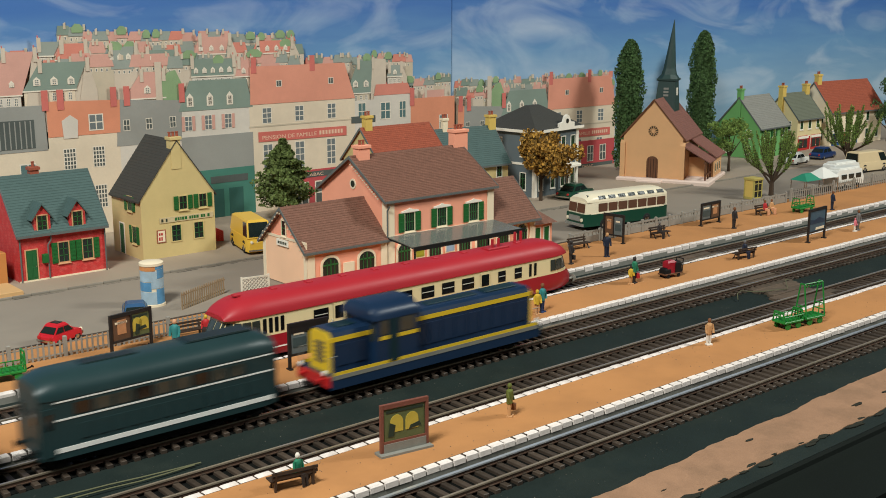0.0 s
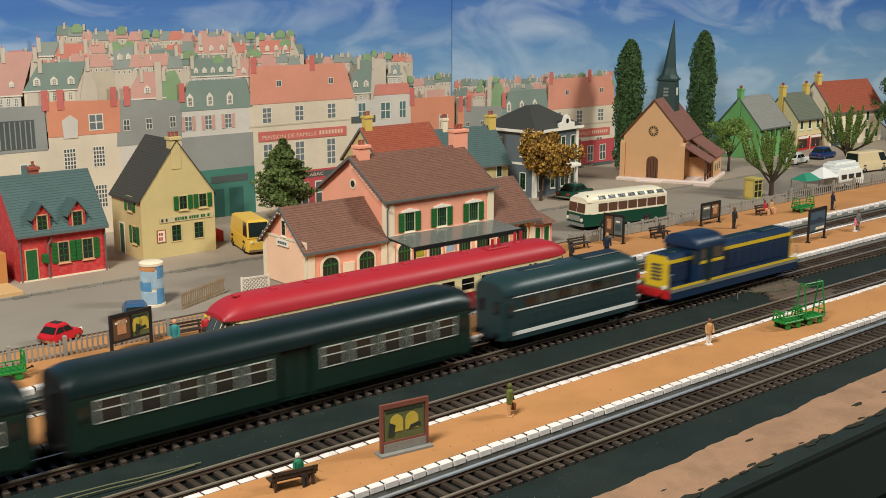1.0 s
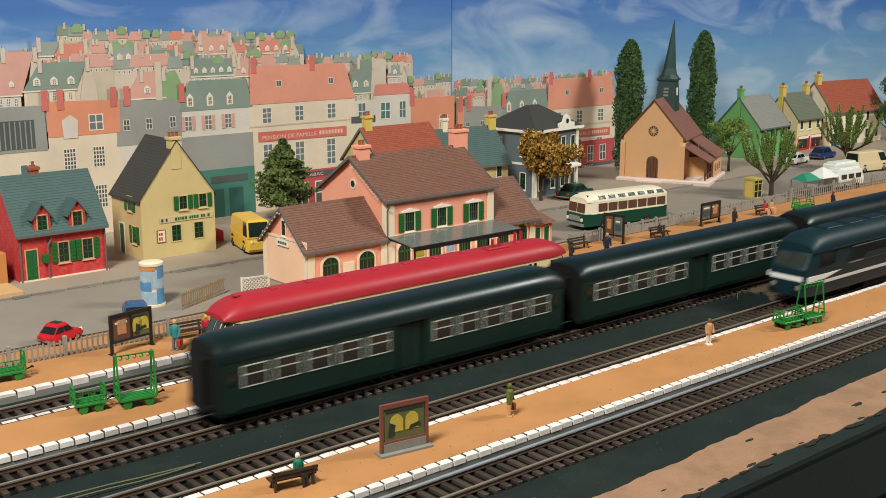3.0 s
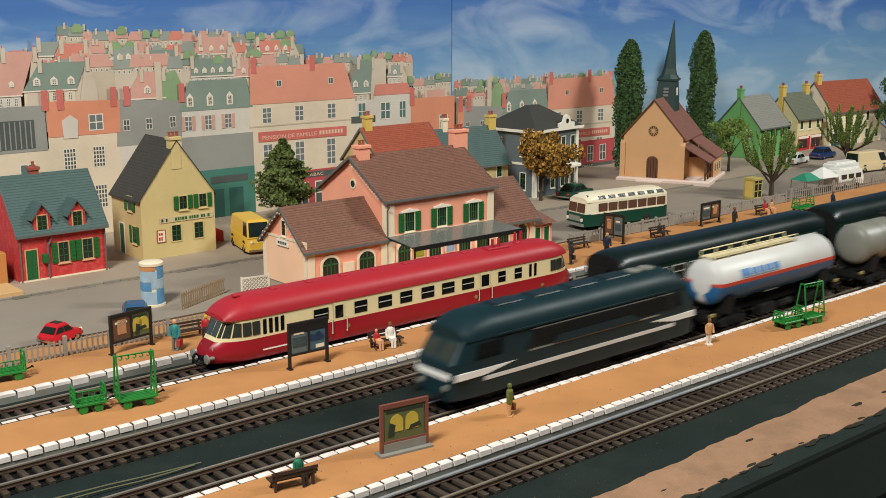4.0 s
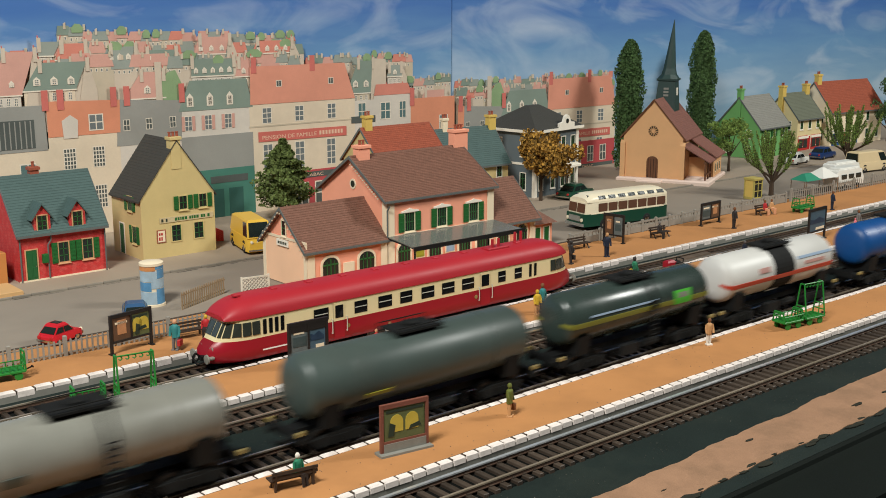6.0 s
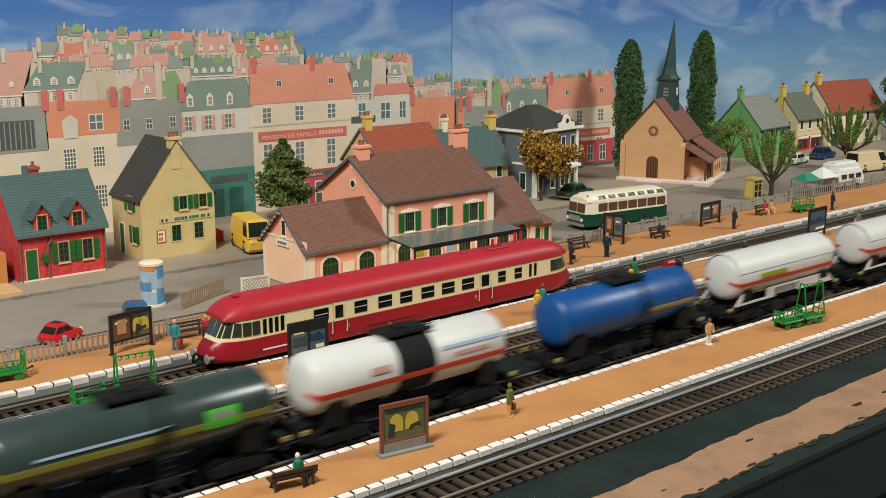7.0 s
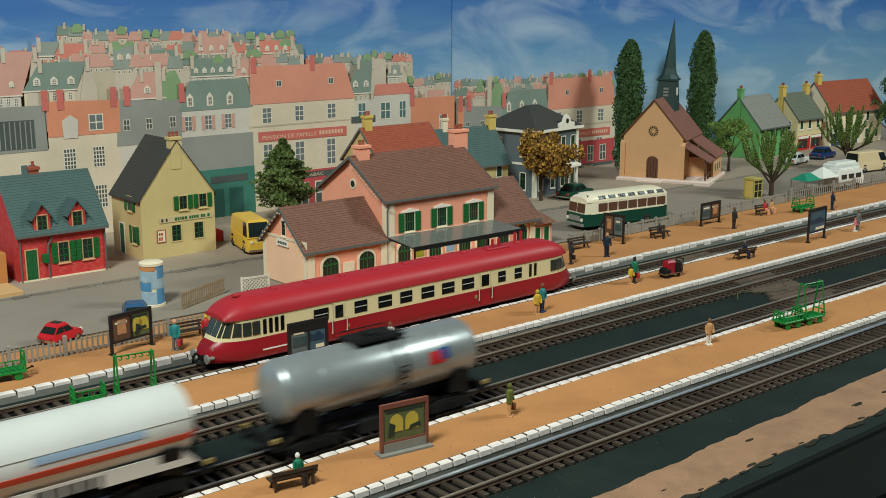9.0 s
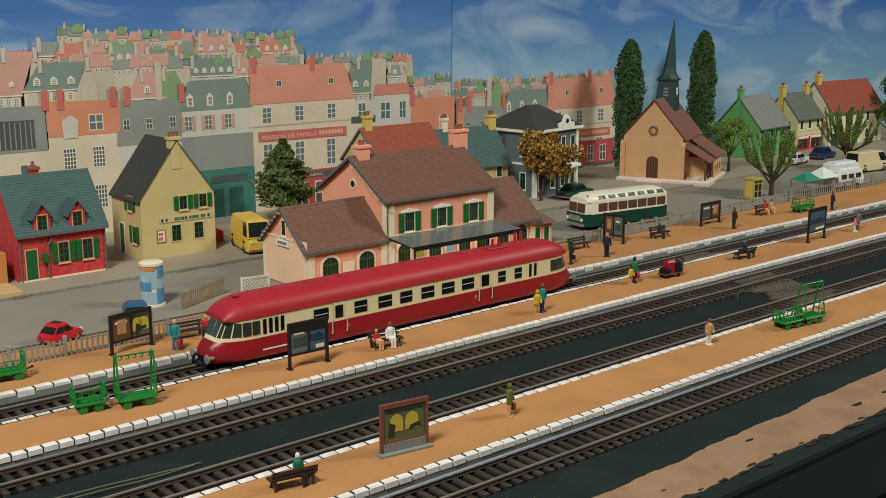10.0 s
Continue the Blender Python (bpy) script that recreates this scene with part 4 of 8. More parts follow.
P_CHIM, P_BLACK, P_HAZE = printed("printed_chimney", (198, 107, 97)), printed("printed_dark_glass", (79, 84, 80), 0.2), printed("printed_far_wall", (199, 183, 164))
P_LETTER = printed("printed_letter_cream", (220, 183, 156))
WINDOW_PRINTS = {}


def print_window(owner, x, z, w, h, y, glass_=None, cols=2, rows=2):
    """A printed window: frame, panes and bars as one thin layered card, shared between alike ones."""
    glass_ = glass_ or P_DARK
    key = (w, h, glass_.name, cols, rows)
    if key not in WINDOW_PRINTS:
        b = Build()
        b.box(-w / 2, w / 2, -0.1, 0, 0, h)
        b.mi = 1
        t = max(0.26, 0.036 * min(w, h))
        for i in range(cols + 1):
            q = -w / 2 + w * i / cols
            b.box(q - t, q + t, -0.2, -0.1, -t, h + t)
        for i in range(rows + 1):
            q = h * i / rows
            b.box(-w / 2, w / 2, -0.18, -0.1, q - t, q + t)
        WINDOW_PRINTS[key] = b.mesh("printed_window", [glass_, P_FRAME])
    ob = new("printed_window", WINDOW_PRINTS[key])
    ob.parent = owner
    ob.location = (x * MM, y * MM, z * MM)
    return ob


def flat(owner, name, pts, y, material, t=0.3):
    return part(name, Build().prism(pts, "y", y - t, y), material, owner)


def lettering(owner, text, x, z, y, size, material, width):
    """Raised printed letters, as wide as the sign leaves room for."""
    data = bpy.data.curves.new("lettering", "FONT")
    data.body, data.size, data.extrude = text, size * MM, 0.05 * MM
    data.materials.append(material)
    ob = new("lettering", data)
    ob.parent = owner
    ob.matrix_basis = pose(x * MM, y * MM, z * MM, 90, 0, 0)
    bpy.context.view_layer.update()
    ob.scale.x = width * MM / max(1e-6, ob.dimensions.x)
    return ob


def town_sheet(dx, dz, lo, hi, label, seed, far, ceiling=400):
    """One printed sheet of town houses; the second is the same print hung further along and lower."""
    sheet = thing("town_backdrop", label, "printed backdrop", 0, 1000, 0, group="printed town sheets")
    rnd = random.Random(seed)

    def ok(x0, x1):
        return x1 + dx <= hi + 0.5 and x0 + dx >= lo - 0.5

    def pts(seq):
        return [(min(max(x + dx, lo), hi), max(z + dz, -4.4)) for x, z in seq]

    def block(name, seq, y, material):
        if max(x for x, z in seq) + dx < lo + 4 or min(x for x, z in seq) + dx > hi - 4:
            return None
        return flat(sheet, name, pts(seq), y, material)

    def win(owner, x, z, w, h, y, glass_=None, cols=2, rows=2):
        if owner is not None and ok(x - w, x + w):
            print_window(owner, x + dx, z + dz, w, h, y, glass_, cols, rows)

    def skyline(x0, x1, base, top, y, size, fall=0.0):
        """Far roofs and chimneys along the top of the print."""
        x = x0
        k = 0
        while x < x1:
            w = rnd.uniform(0.7, 1.25) * size
            z = top - fall * (x - x0) + rnd.uniform(-0.22, 0.12) * size
            yk = y - 0.09 * (k % 4)
            wall = block("printed_far_house", [(x, base), (x + w, base), (x + w, z - size * 0.5), (x, z - size * 0.5)], yk, P_HAZE if k % 3 else P_WALL[4])
            block("printed_far_roof", [(x - 0.4, z - size * 0.62), (x + w + 0.4, z - size * 0.62), (x + w - rnd.uniform(0.5, 3), z - 1.0), (x + rnd.uniform(1, 4), z - 1.0)], yk - 0.38, P_PINK[rnd.choice((0, 2, 3, 4, 4, 3))])
            for c in range(rnd.randrange(1, 3)):
                q = x + rnd.uniform(0.05, 0.9) * w
                block("printed_far_chimney", [(q, z - 4), (q + 2.2, z - 4), (q + 2.2, z + rnd.uniform(0, 2.0)), (q, z + 1.0)], yk - 0.75 - 0.05 * c, P_HAZE if c else P_WALL[4])
            for c in range(max(1, int(w / 5))):
                win(wall, x + 2.5 + c * 5, z - size * 0.62 - 4.2, 1.8, 2.8, yk - 0.32, P_DARK, 1, 1)
            if rnd.random() < 0.22:
                block("printed_tree", [(x + w * 0.2, z - 6), (x + w * 0.8, z - 6), (x + w * 0.9, z - 2), (x + w * 0.7, z + 1.5), (x + w * 0.4, z + 2), (x + w * 0.15, z - 2)], yk - 1.0, P_TREE)
            x += w * rnd.uniform(0.75, 0.95)
            k += 1

    for row in far:
        skyline(*row)
    # the middle rows: leaning roofs with dormers over pale walls; (foot from, to, height, top from, to, height, roof, dormers)
    rows = ((378, 392, 166, 379, 399, 178, 2, 0), (393, 420, 162, 399, 421, 176, 0, 0), (439, 465, 158, 445, 469, 172, 2, 3), (476, 506, 157, 481, 510, 168, 2, 2), (529, 564, 163, 536, 568, 179, 0, 3), (593, 637, 162, 600, 640, 174, 0, 4),
            (337, 361, 133, 347, 374, 170, 0, 1), (362, 410, 136, 378, 421, 160, 2, 3), (455, 497, 124, 473, 495, 148, 0, 1), (525, 571, 142, 526, 571, 158, 2, 5), (573, 590, 140, 577, 591, 156, 0, 1), (707, 739, 116, 723, 742, 150, 2, 2), (762, 783, 132, 765, 781, 144, 2, 1), (757, 783, 112, 761, 783, 120, 0, 0), (806, 846, 98, 816, 845, 114, 0, 3))
    for k, (x0, x1, z0, x2, x3, z1, m, nd_) in enumerate(rows):
        if z1 > ceiling:
            continue
        y = -4.4 if k < 6 else -5.6
        y -= 0.07 * (k % 3)
        wall = block("printed_house", [(x0 + 1, z0 - 34), (x1 - 1, z0 - 34), (x1 - 1, z0), (x0 + 1, z0)], y, P_WALL[(1, 0, 4)[k % 3]])
        block("printed_gable", [(x1 - 1, z0 - 34), (x3 + 9, z0 - 34), (x3 + 9, z0 - 2), (x3 + 1, z1 + 2), (x3 - 1, z1)], y - 0.3, P_HAZE)
        roof = block("printed_roof", [(x0, z0), (x1, z0), (x3, z1), (x2, z1)], y - 0.6, P_PINK[m if k % 2 else (4, 1, 3)[m]])
        block("printed_eaves", [(x0 - 0.5, z0 - 1.2), (x1 + 0.5, z0 - 1.2), (x1 + 0.5, z0), (x0 - 0.5, z0)], y - 0.7, P_FRAME)
        for q in (x2 - 1.5, x3 - 1):
            block("printed_chimney", [(q, z1 - 9), (q + 3.6, z1 - 9), (q + 3.6, z1 + 3.5), (q, z1 + 4.2)], y - 1.0, P_HAZE)
            block("printed_chimney_pot", [(q + 0.5, z1 + 3.4), (q + 1.4, z1 + 3.4), (q + 1.4, z1 + 5.6), (q + 0.5, z1 + 5.6)], y - 1.05, P_CHIM)
        big = (x1 - x0) > 26 and z1 - z0 > 20
        for c in range(nd_):
            f = (c + 0.5) / nd_
            q = (x0 * 0.7 + x2 * 0.3) + (x1 * 0.7 + x3 * 0.3 - x0 * 0.7 - x2 * 0.3) * f
            w = 2.6 if big else 1.7
            h = 5.4 if big else 3.6
            zq = z0 + (z1 - z0) * 0.2
            if roof is not None and ok(q - 4, q + 4):
                block("printed_dormer", [(q - w - 0.6, zq - 0.6), (q + w + 0.6, zq - 0.6), (q + w + 0.6, zq + h * 0.8), (q, zq + h + 1.6), (q - w - 0.6, zq + h * 0.8)], y - 1.0, P_FRAME)
                win(roof, q, zq, w * 1.3, h * 0.85, y - 1.35, P_DARK, 2, 3)
        n_ = max(2, int((x1 - x0) / 7))
        for c in range(n_):
            q = x0 + 2 + (x1 - x0 - 4) * (c + 0.5) / n_
            for fl in range(2):
                win(wall, q, z0 - 9.5 - fl * 11, 3.0, 6.6, y - 0.32, P_TEAL if k == 2 else P_DARK, 2, 3)
    block("printed_tree", [(495, 118), (511, 118), (514, 136), (508, 149), (500, 147), (492, 137)], -6.4, P_TREE)
    block("printed_stack", [(487, 120), (493.5, 120), (493.5, 157), (487, 157)], -6.6, P_HAZE)
    block("printed_stack", [(741, 100), (761, 100), (760, 151), (744, 152)], -6.3, P_HAZE)
    # near row, house by house
    w = block("printed_house", [(330, -4), (381, -4), (381, 84), (330, 84)], -7.0, P_WALL[0])
    block("printed_roof", [(330, 83), (380, 83), (379, 123), (330, 123)], -7.3, P_WALL[2])
    block("printed_shop_window", [(330, 86), (369, 86), (369, 111), (330, 111)], -7.6, P_BLACK)
    for k in range(8):
        block("printed_bar", [(333 + k * 4.6, 86), (334 + k * 4.6, 86), (334 + k * 4.6, 110), (333 + k * 4.6, 110)], -7.8, P_WALL[2])
    win(w, 361, 52, 14, 20, -7.3, P_TEAL, 2, 2)
    w = block("printed_house", [(381, -4), (448, -4), (448, 95), (381, 95)], -7.0, P_WALL[0])
    block("printed_house_upper", [(381, 94), (449, 94), (450, 124), (381, 126)], -7.3, P_WALL[3])
    block("printed_gable", [(395, 92), (408, 92), (409, 108), (402, 113), (394, 108)], -7.6, P_WALL[1])
    win(w, 426, 98, 13, 14, -7.6, P_DARK, 2, 2)
    for x in (399.5, 427):
        win(w, x, 64, 11, 18.5, -7.3, P_BLACK, 4, 5)
        win(w, x, 26, 11, 21, -7.3, P_BLACK, 4, 5)
    for q in (377, 391, 441, 454, 510):
        block("printed_chimney", [(q, 118), (q + 6, 118), (q + 6, 136), (q, 136)], -7.8, P_CHIM)
    w = block("printed_house", [(446, -4), (512, -4), (512, 84), (446, 84)], -6.9, P_WALL[1])
    r = block("printed_roof", [(445, 81), (511, 81), (513, 120), (448, 124)], -7.2, P_WALL[2])
    for x in (455.5, 478, 502.5):
        win(r, x, 95, 6, 10, -7.5, P_BLACK, 2, 2)
    win(w, 470, 52, 14, 22, -7.22, P_TEAL, 2, 2)
    w = block("printed_house", [(511, 80), (590, 80), (590, 111), (511, 111)], -7.0, P_WALL[1])
    r = block("printed_roof", [(509, 109), (591, 109), (584, 138), (522, 138)], -7.3, P_PINK[2])
    for x in (519, 540.5, 562.5):
        win(w, x, 90, 7.5, 14, -7.3, P_DARK, 2, 3)
        for s in (-1, 1):
            block("printed_shutter", [(x + s * 5.6 - 1.5, 90), (x + s * 5.6 + 1.5, 90), (x + s * 5.6 + 1.5, 104), (x + s * 5.6 - 1.5, 104)], -7.5, P_PINK[4])
        if r is not None:
            block("printed_dormer", [(x - 1, 113), (x + 6, 113), (x + 6, 122), (x + 2.5, 126), (x - 1, 122)], -7.6, P_FRAME)
            win(r, x + 2.5, 114, 4, 8, -7.8, P_DARK, 2, 2)
    block("printed_roof", [(511, 48), (590, 48), (590, 84), (511, 84)], -7.4, P_WALL[2])
    s = block("printed_shop", [(522, -4), (590, -4), (590, 50), (522, 50)], -7.7, P_SHOPGREEN)
    block("printed_shop_sign", [(540, 36), (582, 36), (582, 43), (540, 43)], -8.0, P_BLACK)
    for x in (546, 568):
        block("printed_shop_window", [(x - 8, 2), (x + 8, 2), (x + 8, 30), (x - 8, 30)], -8.0, P_SHOPDARK)
    w = block("printed_house", [(587, -4), (717, -4), (717, 113), (587, 113)], -7.2, P_WALL[0])
    r = block("printed_roof", [(588, 111), (717, 111), (704, 149), (589, 149)], -7.6, P_PINK[1])
    block("printed_cornice", [(586, 88), (718, 88), (718, 89.5), (586, 89.5)], -7.5, P_WALL[4])
    for x in (607, 646, 686.5):
        win(w, x, 91.5, 10.5, 15.5, -7.5, P_DARK, 2, 3)
    for x in (607, 645.5, 685):
        win(w, x, 43, 11, 27, -7.5, P_DARK, 2, 4)
    for x in (622, 686):
        win(r, x, 128, 6, 6, -7.9, P_BLACK, 2, 1)
    for q in (590, 660):
        block("printed_chimney", [(q, 142), (q + 6, 142), (q + 6, 158), (q, 158)], -7.9, P_CHIM)
    sign = block("printed_sign", [(596, 73), (705, 72), (705, 82), (596, 83)], -7.8, P_RED)
    if sign is not None and 596 + dx >= lo and 705 + dx <= hi:
        lettering(sign, "PENSION DE FAMILLE", 600 + dx, 75.0 + dz, -8.12, 5.6, P_LETTER, 66)
        x = 670.0
        for k in range(8):
            block("printed_letter_bar", [(x, 75.2), (x + 2.4, 75.2), (x + 2.4, 79.4), (x, 79.4)], -8.0, P_LETTER)
            x += 3.9
    if dz < 0:
        block("printed_shop_upper", [(589, -4), (717, -4), (717, 67), (589, 67)], -7.5, P_SHOPRED)
        for x in (600, 622, 645, 668, 692):
            win(w, x, 40, 11, 20, -7.85, P_BLACK, 2, 2)
    s = block("printed_shop", [(628, -4), (717, -4), (717, 39), (628, 39)], -7.6, P_SHOPRED)
    tabac = block("printed_shop_sign", [(634, 31), (712, 31), (712, 37), (634, 37)], -7.9, P_BLACK)
    if tabac is not None and 634 + dx >= lo and 712 + dx <= hi:
        lettering(tabac, "TABAC", 652 + dx, 32.2 + dz, -8.22, 4.6, P_LETTER, 22)
    for x in (646, 672, 698):
        win(s, x, 2, 17, 24, -7.9, P_BLACK, 2, 2)
    w = block("printed_house", [(715, -4), (744, -4), (744, 108), (715, 108)], -7.0, P_WALL[1])
    win(w, 726.5, 87, 10, 18, -7.3, P_TEAL, 2, 2)
    block("printed_balcony", [(712, 84), (744, 84), (744, 91), (712, 91)], -7.6, P_BLACK)
    win(w, 727, 48, 10, 18, -7.3, P_TEAL, 2, 2)
    w = block("printed_house", [(743, -4), (795, -4), (795, 113), (743, 113)], -6.9, P_WALL[1])
    win(w, 758.5, 86, 13, 18, -7.22, P_TEAL, 2, 2)
    win(w, 782.5, 86, 9, 18, -7.22, P_TEAL, 2, 2)
    r = block("printed_roof", [(743, 112), (796, 112), (790, 124), (746, 124)], -7.2, P_PINK[0])
    w = block("printed_house", [(794, -4), (860, -4), (860, 106), (794, 106)], -7.0, P_WALL[3])
    win(w, 842, 70, 12, 15, -7.3, P_DARK, 2, 2)
    block("printed_chimney", [(793, 98), (799, 98), (799, 118), (793, 118)], -7.6, P_CHIM)
    return sheet


town_sheet(0, 0, 200, 859, "printed card sheet of pastel town houses, far rooftops", 11, ((330, 396, 120, 172, -0.1, 16), (398, 644, 120, 191, -0.1, 15, 0.04), (392, 640, 115, 179, -3.9, 18, 0.03), (380, 640, 115, 167, -5.1, 20, 0.02), (648, 790, 105, 158, -0.1, 15), (788, 862, 95, 130, -0.1, 15)))
town_sheet(424, -31, 864, 1139, "second printed sheet of the same town houses, hung lower", 12, ((440, 716, 100, 154, -0.1, 14), (440, 716, 95, 145, -3.9, 17)), 142)
# ---- houses: x along the front, y back from it, z up; windows are built facing -y and turned onto their walls ----
SALMON = paint("salmon_plaster", rgb(240, 162, 132), 0.8, 0.1, 30, 0.25, 0.5)
CREAMST = paint("cream_stone_trim", rgb(232, 214, 184), 0.75, 0.08, 15, 0.2)
TILEBROWN = paint("brown_roof_tiles", rgb(132, 92, 76), 0.8, 0.18, 5, 0.5, 0.8, island=0.06)
SLATE = paint("blue_grey_slate", rgb(76, 97, 94), 0.65, 0.12, 14, 0.3, 0.8)
SLATEDARK = paint("dark_slate", rgb(64, 62, 56), 0.7, 0.15, 12, 0.3, 0.8)
ZINC = paint("grey_zinc_edge", rgb(96, 100, 98), 0.5, 0.12, 10)
BRICKRED = paint("red_brick_card", rgb(208, 56, 54), 0.7, 0.16, 2.2, 0.4, 0.7, dirt=rgb(226, 120, 110), dirt_amount=0.35)
OCHRE = paint("yellow_ochre_plaster", rgb(202, 180, 124), 0.85, 0.14, 30, 0.25, 0.6, dirt=rgb(160, 136, 84), dirt_amount=0.2)
SHUTTER = paint("green_shutter_paint", rgb(30, 96, 42), 0.5, 0.15, 4)
LEAFDOOR = paint("dark_green_door", rgb(34, 92, 48), 0.5, 0.12, 5)
SASH = paint("green_window_sash", rgb(44, 98, 48), 0.5, 0.12, 4)
TRIMWHITE = paint("white_window_trim", rgb(236, 228, 212), 0.6, 0.06, 6)
TANTRIM = paint("tan_window_trim", rgb(206, 152, 112), 0.7, 0.1, 6)
CHURCHST = paint("honey_church_stone", rgb(218, 168, 120), 0.8, 0.1, 20, 0.3)
CHURCHROOF = paint("brown_pink_church_tiles", rgb(138, 92, 80), 0.75, 0.14, 5, 0.4, 0.8)
SPIRE = paint("dark_green_slate_spire", rgb(40, 62, 58), 0.55, 0.15, 6, 0.3)
WOOD = paint("brown_timber", rgb(104, 66, 42), 0.7, 0.2, 6, 0.3)
BASEWHITE = paint("whitish_plinth", rgb(228, 204, 190), 0.8, 0.06, 15)
GREYWALL = paint("grey_blue_wall", rgb(96, 106, 110), 0.75, 0.12, 14, 0.2)
CHIMYEL = paint("yellow_chimney", rgb(210, 178, 92), 0.75, 0.1, 8)
POT = paint("clay_chimney_pot", rgb(150, 78, 56), 0.7, 0.15, 3)
DKGLASS = paint("dark_house_glass", rgb(30, 38, 36), 0.15, 0.2, 5, 0.0, spec=0.6)
GLASSROOF = glass("canopy_glass", (0.2, 0.21, 0.19), 0.22)
GLASSROOF.node_tree.nodes["Principled BSDF"].inputs["Transmission Weight"].default_value = 0.45
GREENWALL = paint("bright_green_wall", rgb(108, 164, 96), 0.8, 0.14, 25, 0.2)
REDROOF = paint("red_tile_roof", rgb(164, 84, 60), 0.75, 0.14, 6, 0.4, 0.8)
GREYROOF = paint("pale_grey_roof", rgb(140, 138, 130), 0.75, 0.12, 10, 0.3)
YELLOWWALL = paint("pale_yellow_wall", rgb(216, 198, 150), 0.8, 0.12, 20, 0.2)
MOSSROOF = paint("mossy_grey_roof", rgb(104, 108, 92), 0.75, 0.16, 8, 0.3, 0.8)
INK = paint("dark_lettering", rgb(40, 52, 40), 0.6, 0.1, 3)
INKRED = paint("red_lettering", rgb(176, 46, 40), 0.6, 0.1, 3)


def tiled(m, wide, tall, depth):
    """Adds upright tile joints to a roof material, in real tile size."""
    nd, ln = m.node_tree.nodes, m.node_tree.links
    tc = nd.new("ShaderNodeTexCoord")
    sep, com = nd.new("ShaderNodeSeparateXYZ"), nd.new("ShaderNodeCombineXYZ")
    ln.new(tc.outputs["Object"], sep.inputs[0])
    add = nd.new("ShaderNodeMath")
    ln.new(sep.outputs["Y"], add.inputs[0])
    ln.new(sep.outputs["Z"], add.inputs[1])
    ln.new(sep.outputs["X"], com.inputs["X"])
    ln.new(add.outputs[0], com.inputs["Y"])
    br = nd.new("ShaderNodeTexBrick")
    br.inputs["Scale"].default_value = 1.0
    br.inputs["Brick Width"].default_value, br.inputs["Row Height"].default_value, br.inputs["Mortar Size"].default_value = wide * MM, tall * MM, 0.12 * MM
    br.inputs["Color1"].default_value, br.inputs["Color2"].default_value, br.inputs["Mortar"].default_value = (1, 1, 1, 1), (0.72, 0.72, 0.72, 1), (0.45, 0.45, 0.45, 1)
    ln.new(com.outputs[0], br.inputs["Vector"])
    bs = nd["Principled BSDF"]
    mix = nd.new("ShaderNodeMix")
    mix.data_type, mix.blend_type = "RGBA", "MULTIPLY"
    mix.inputs["Factor"].default_value = depth
    ln.new(bs.inputs["Base Color"].links[0].from_socket, mix.inputs["A"])
    ln.new(br.outputs["Color"], mix.inputs["B"])
    ln.new(mix.outputs["Result"], bs.inputs["Base Color"])


for roof_m in (TILEBROWN, CHURCHROOF, REDROOF):
    tiled(roof_m, 2.4, 2.2, 0.7)
for roof_m in (SLATE, SLATEDARK, GREYROOF):
    tiled(roof_m, 3.0, 2.2, 0.35)
tiled(BRICKRED, 2.6, 0.95, 0.55)


def window(owner, x, z, w, h, y=0.0, turn=0.0, trim=TRIMWHITE, sash=SASH, shutters=None, cols=2, rows=3, sill=True, lintel=None, arch=False):
    """A framed window proud of the wall, with panes; facing -y, set at (x, y)."""
    e = 0.9
    b = Build()
    b.box(-w / 2 - e, w / 2 + e, -0.5, 0.2, h, h + e)
    b.box(-w / 2 - e, -w / 2, -0.5, 0.2, 0, h)
    b.box(w / 2, w / 2 + e, -0.5, 0.2, 0, h)
    b.box(-w / 2 - e, w / 2 + e, -0.5, 0.2, -e, 0)
    win = part("window", b, trim, owner)
    win.matrix_basis = place(x, y, z, turn)
    b = Build()
    b.box(-w / 2, w / 2, -0.15, 0.1, 0, h)
    part("pane", b, DKGLASS, win)
    b = Build()
    t = 0.28
    for i in range(1, cols):
        q = -w / 2 + w * i / cols
        b.box(q - t, q + t, -0.35, -0.1, 0, h)
    for i in range(1, rows):
        q = h * i / rows
        b.box(-w / 2, w / 2, -0.35, -0.1, q - t * 0.8, q + t * 0.8)
    b.box(-w / 2, -w / 2 + 0.5, -0.35, -0.1, 0, h)
    b.box(w / 2 - 0.5, w / 2, -0.35, -0.1, 0, h)
    part("glazing_bar", b, sash, win)
    if sill:
        b = Build()
        b.slab(-w / 2 - 1.4, w / 2 + 1.4, -1.3, 0, -e - 0.8, -e, 0.2)
        part("sill", b, trim, win)
    if lintel is not None:
        b = Build()
        b.prism([(-w / 2 - 4, h + 0.6), (-w / 2 - 4, h + 1.8), (-w / 4, h + 3.0), (0, h + 4.0), (w / 4, h + 3.0), (w / 2 + 4, h + 1.8), (w / 2 + 4, h + 0.6)], "y", -1.2, 0)
        part("lintel", b, lintel, win, "carved pale lintel")
    if shutters is not None:
        sw = w / 2 + 0.6
        for s in (-1, 1):
            b = Build()
            xa = s * (w / 2 + e + sw / 2)
            b.box(xa - sw / 2, xa + sw / 2, -0.9, -0.1, -0.4, h + 0.4)
            for k in range(5):
                b.box(xa - sw / 2 + 0.5, xa + sw / 2 - 0.5, -1.2, -0.8, h * (k + 0.25) / 5, h * (k + 0.75) / 5)
            part("shutter", b, shutters, win, "green louvred shutter")
    return win


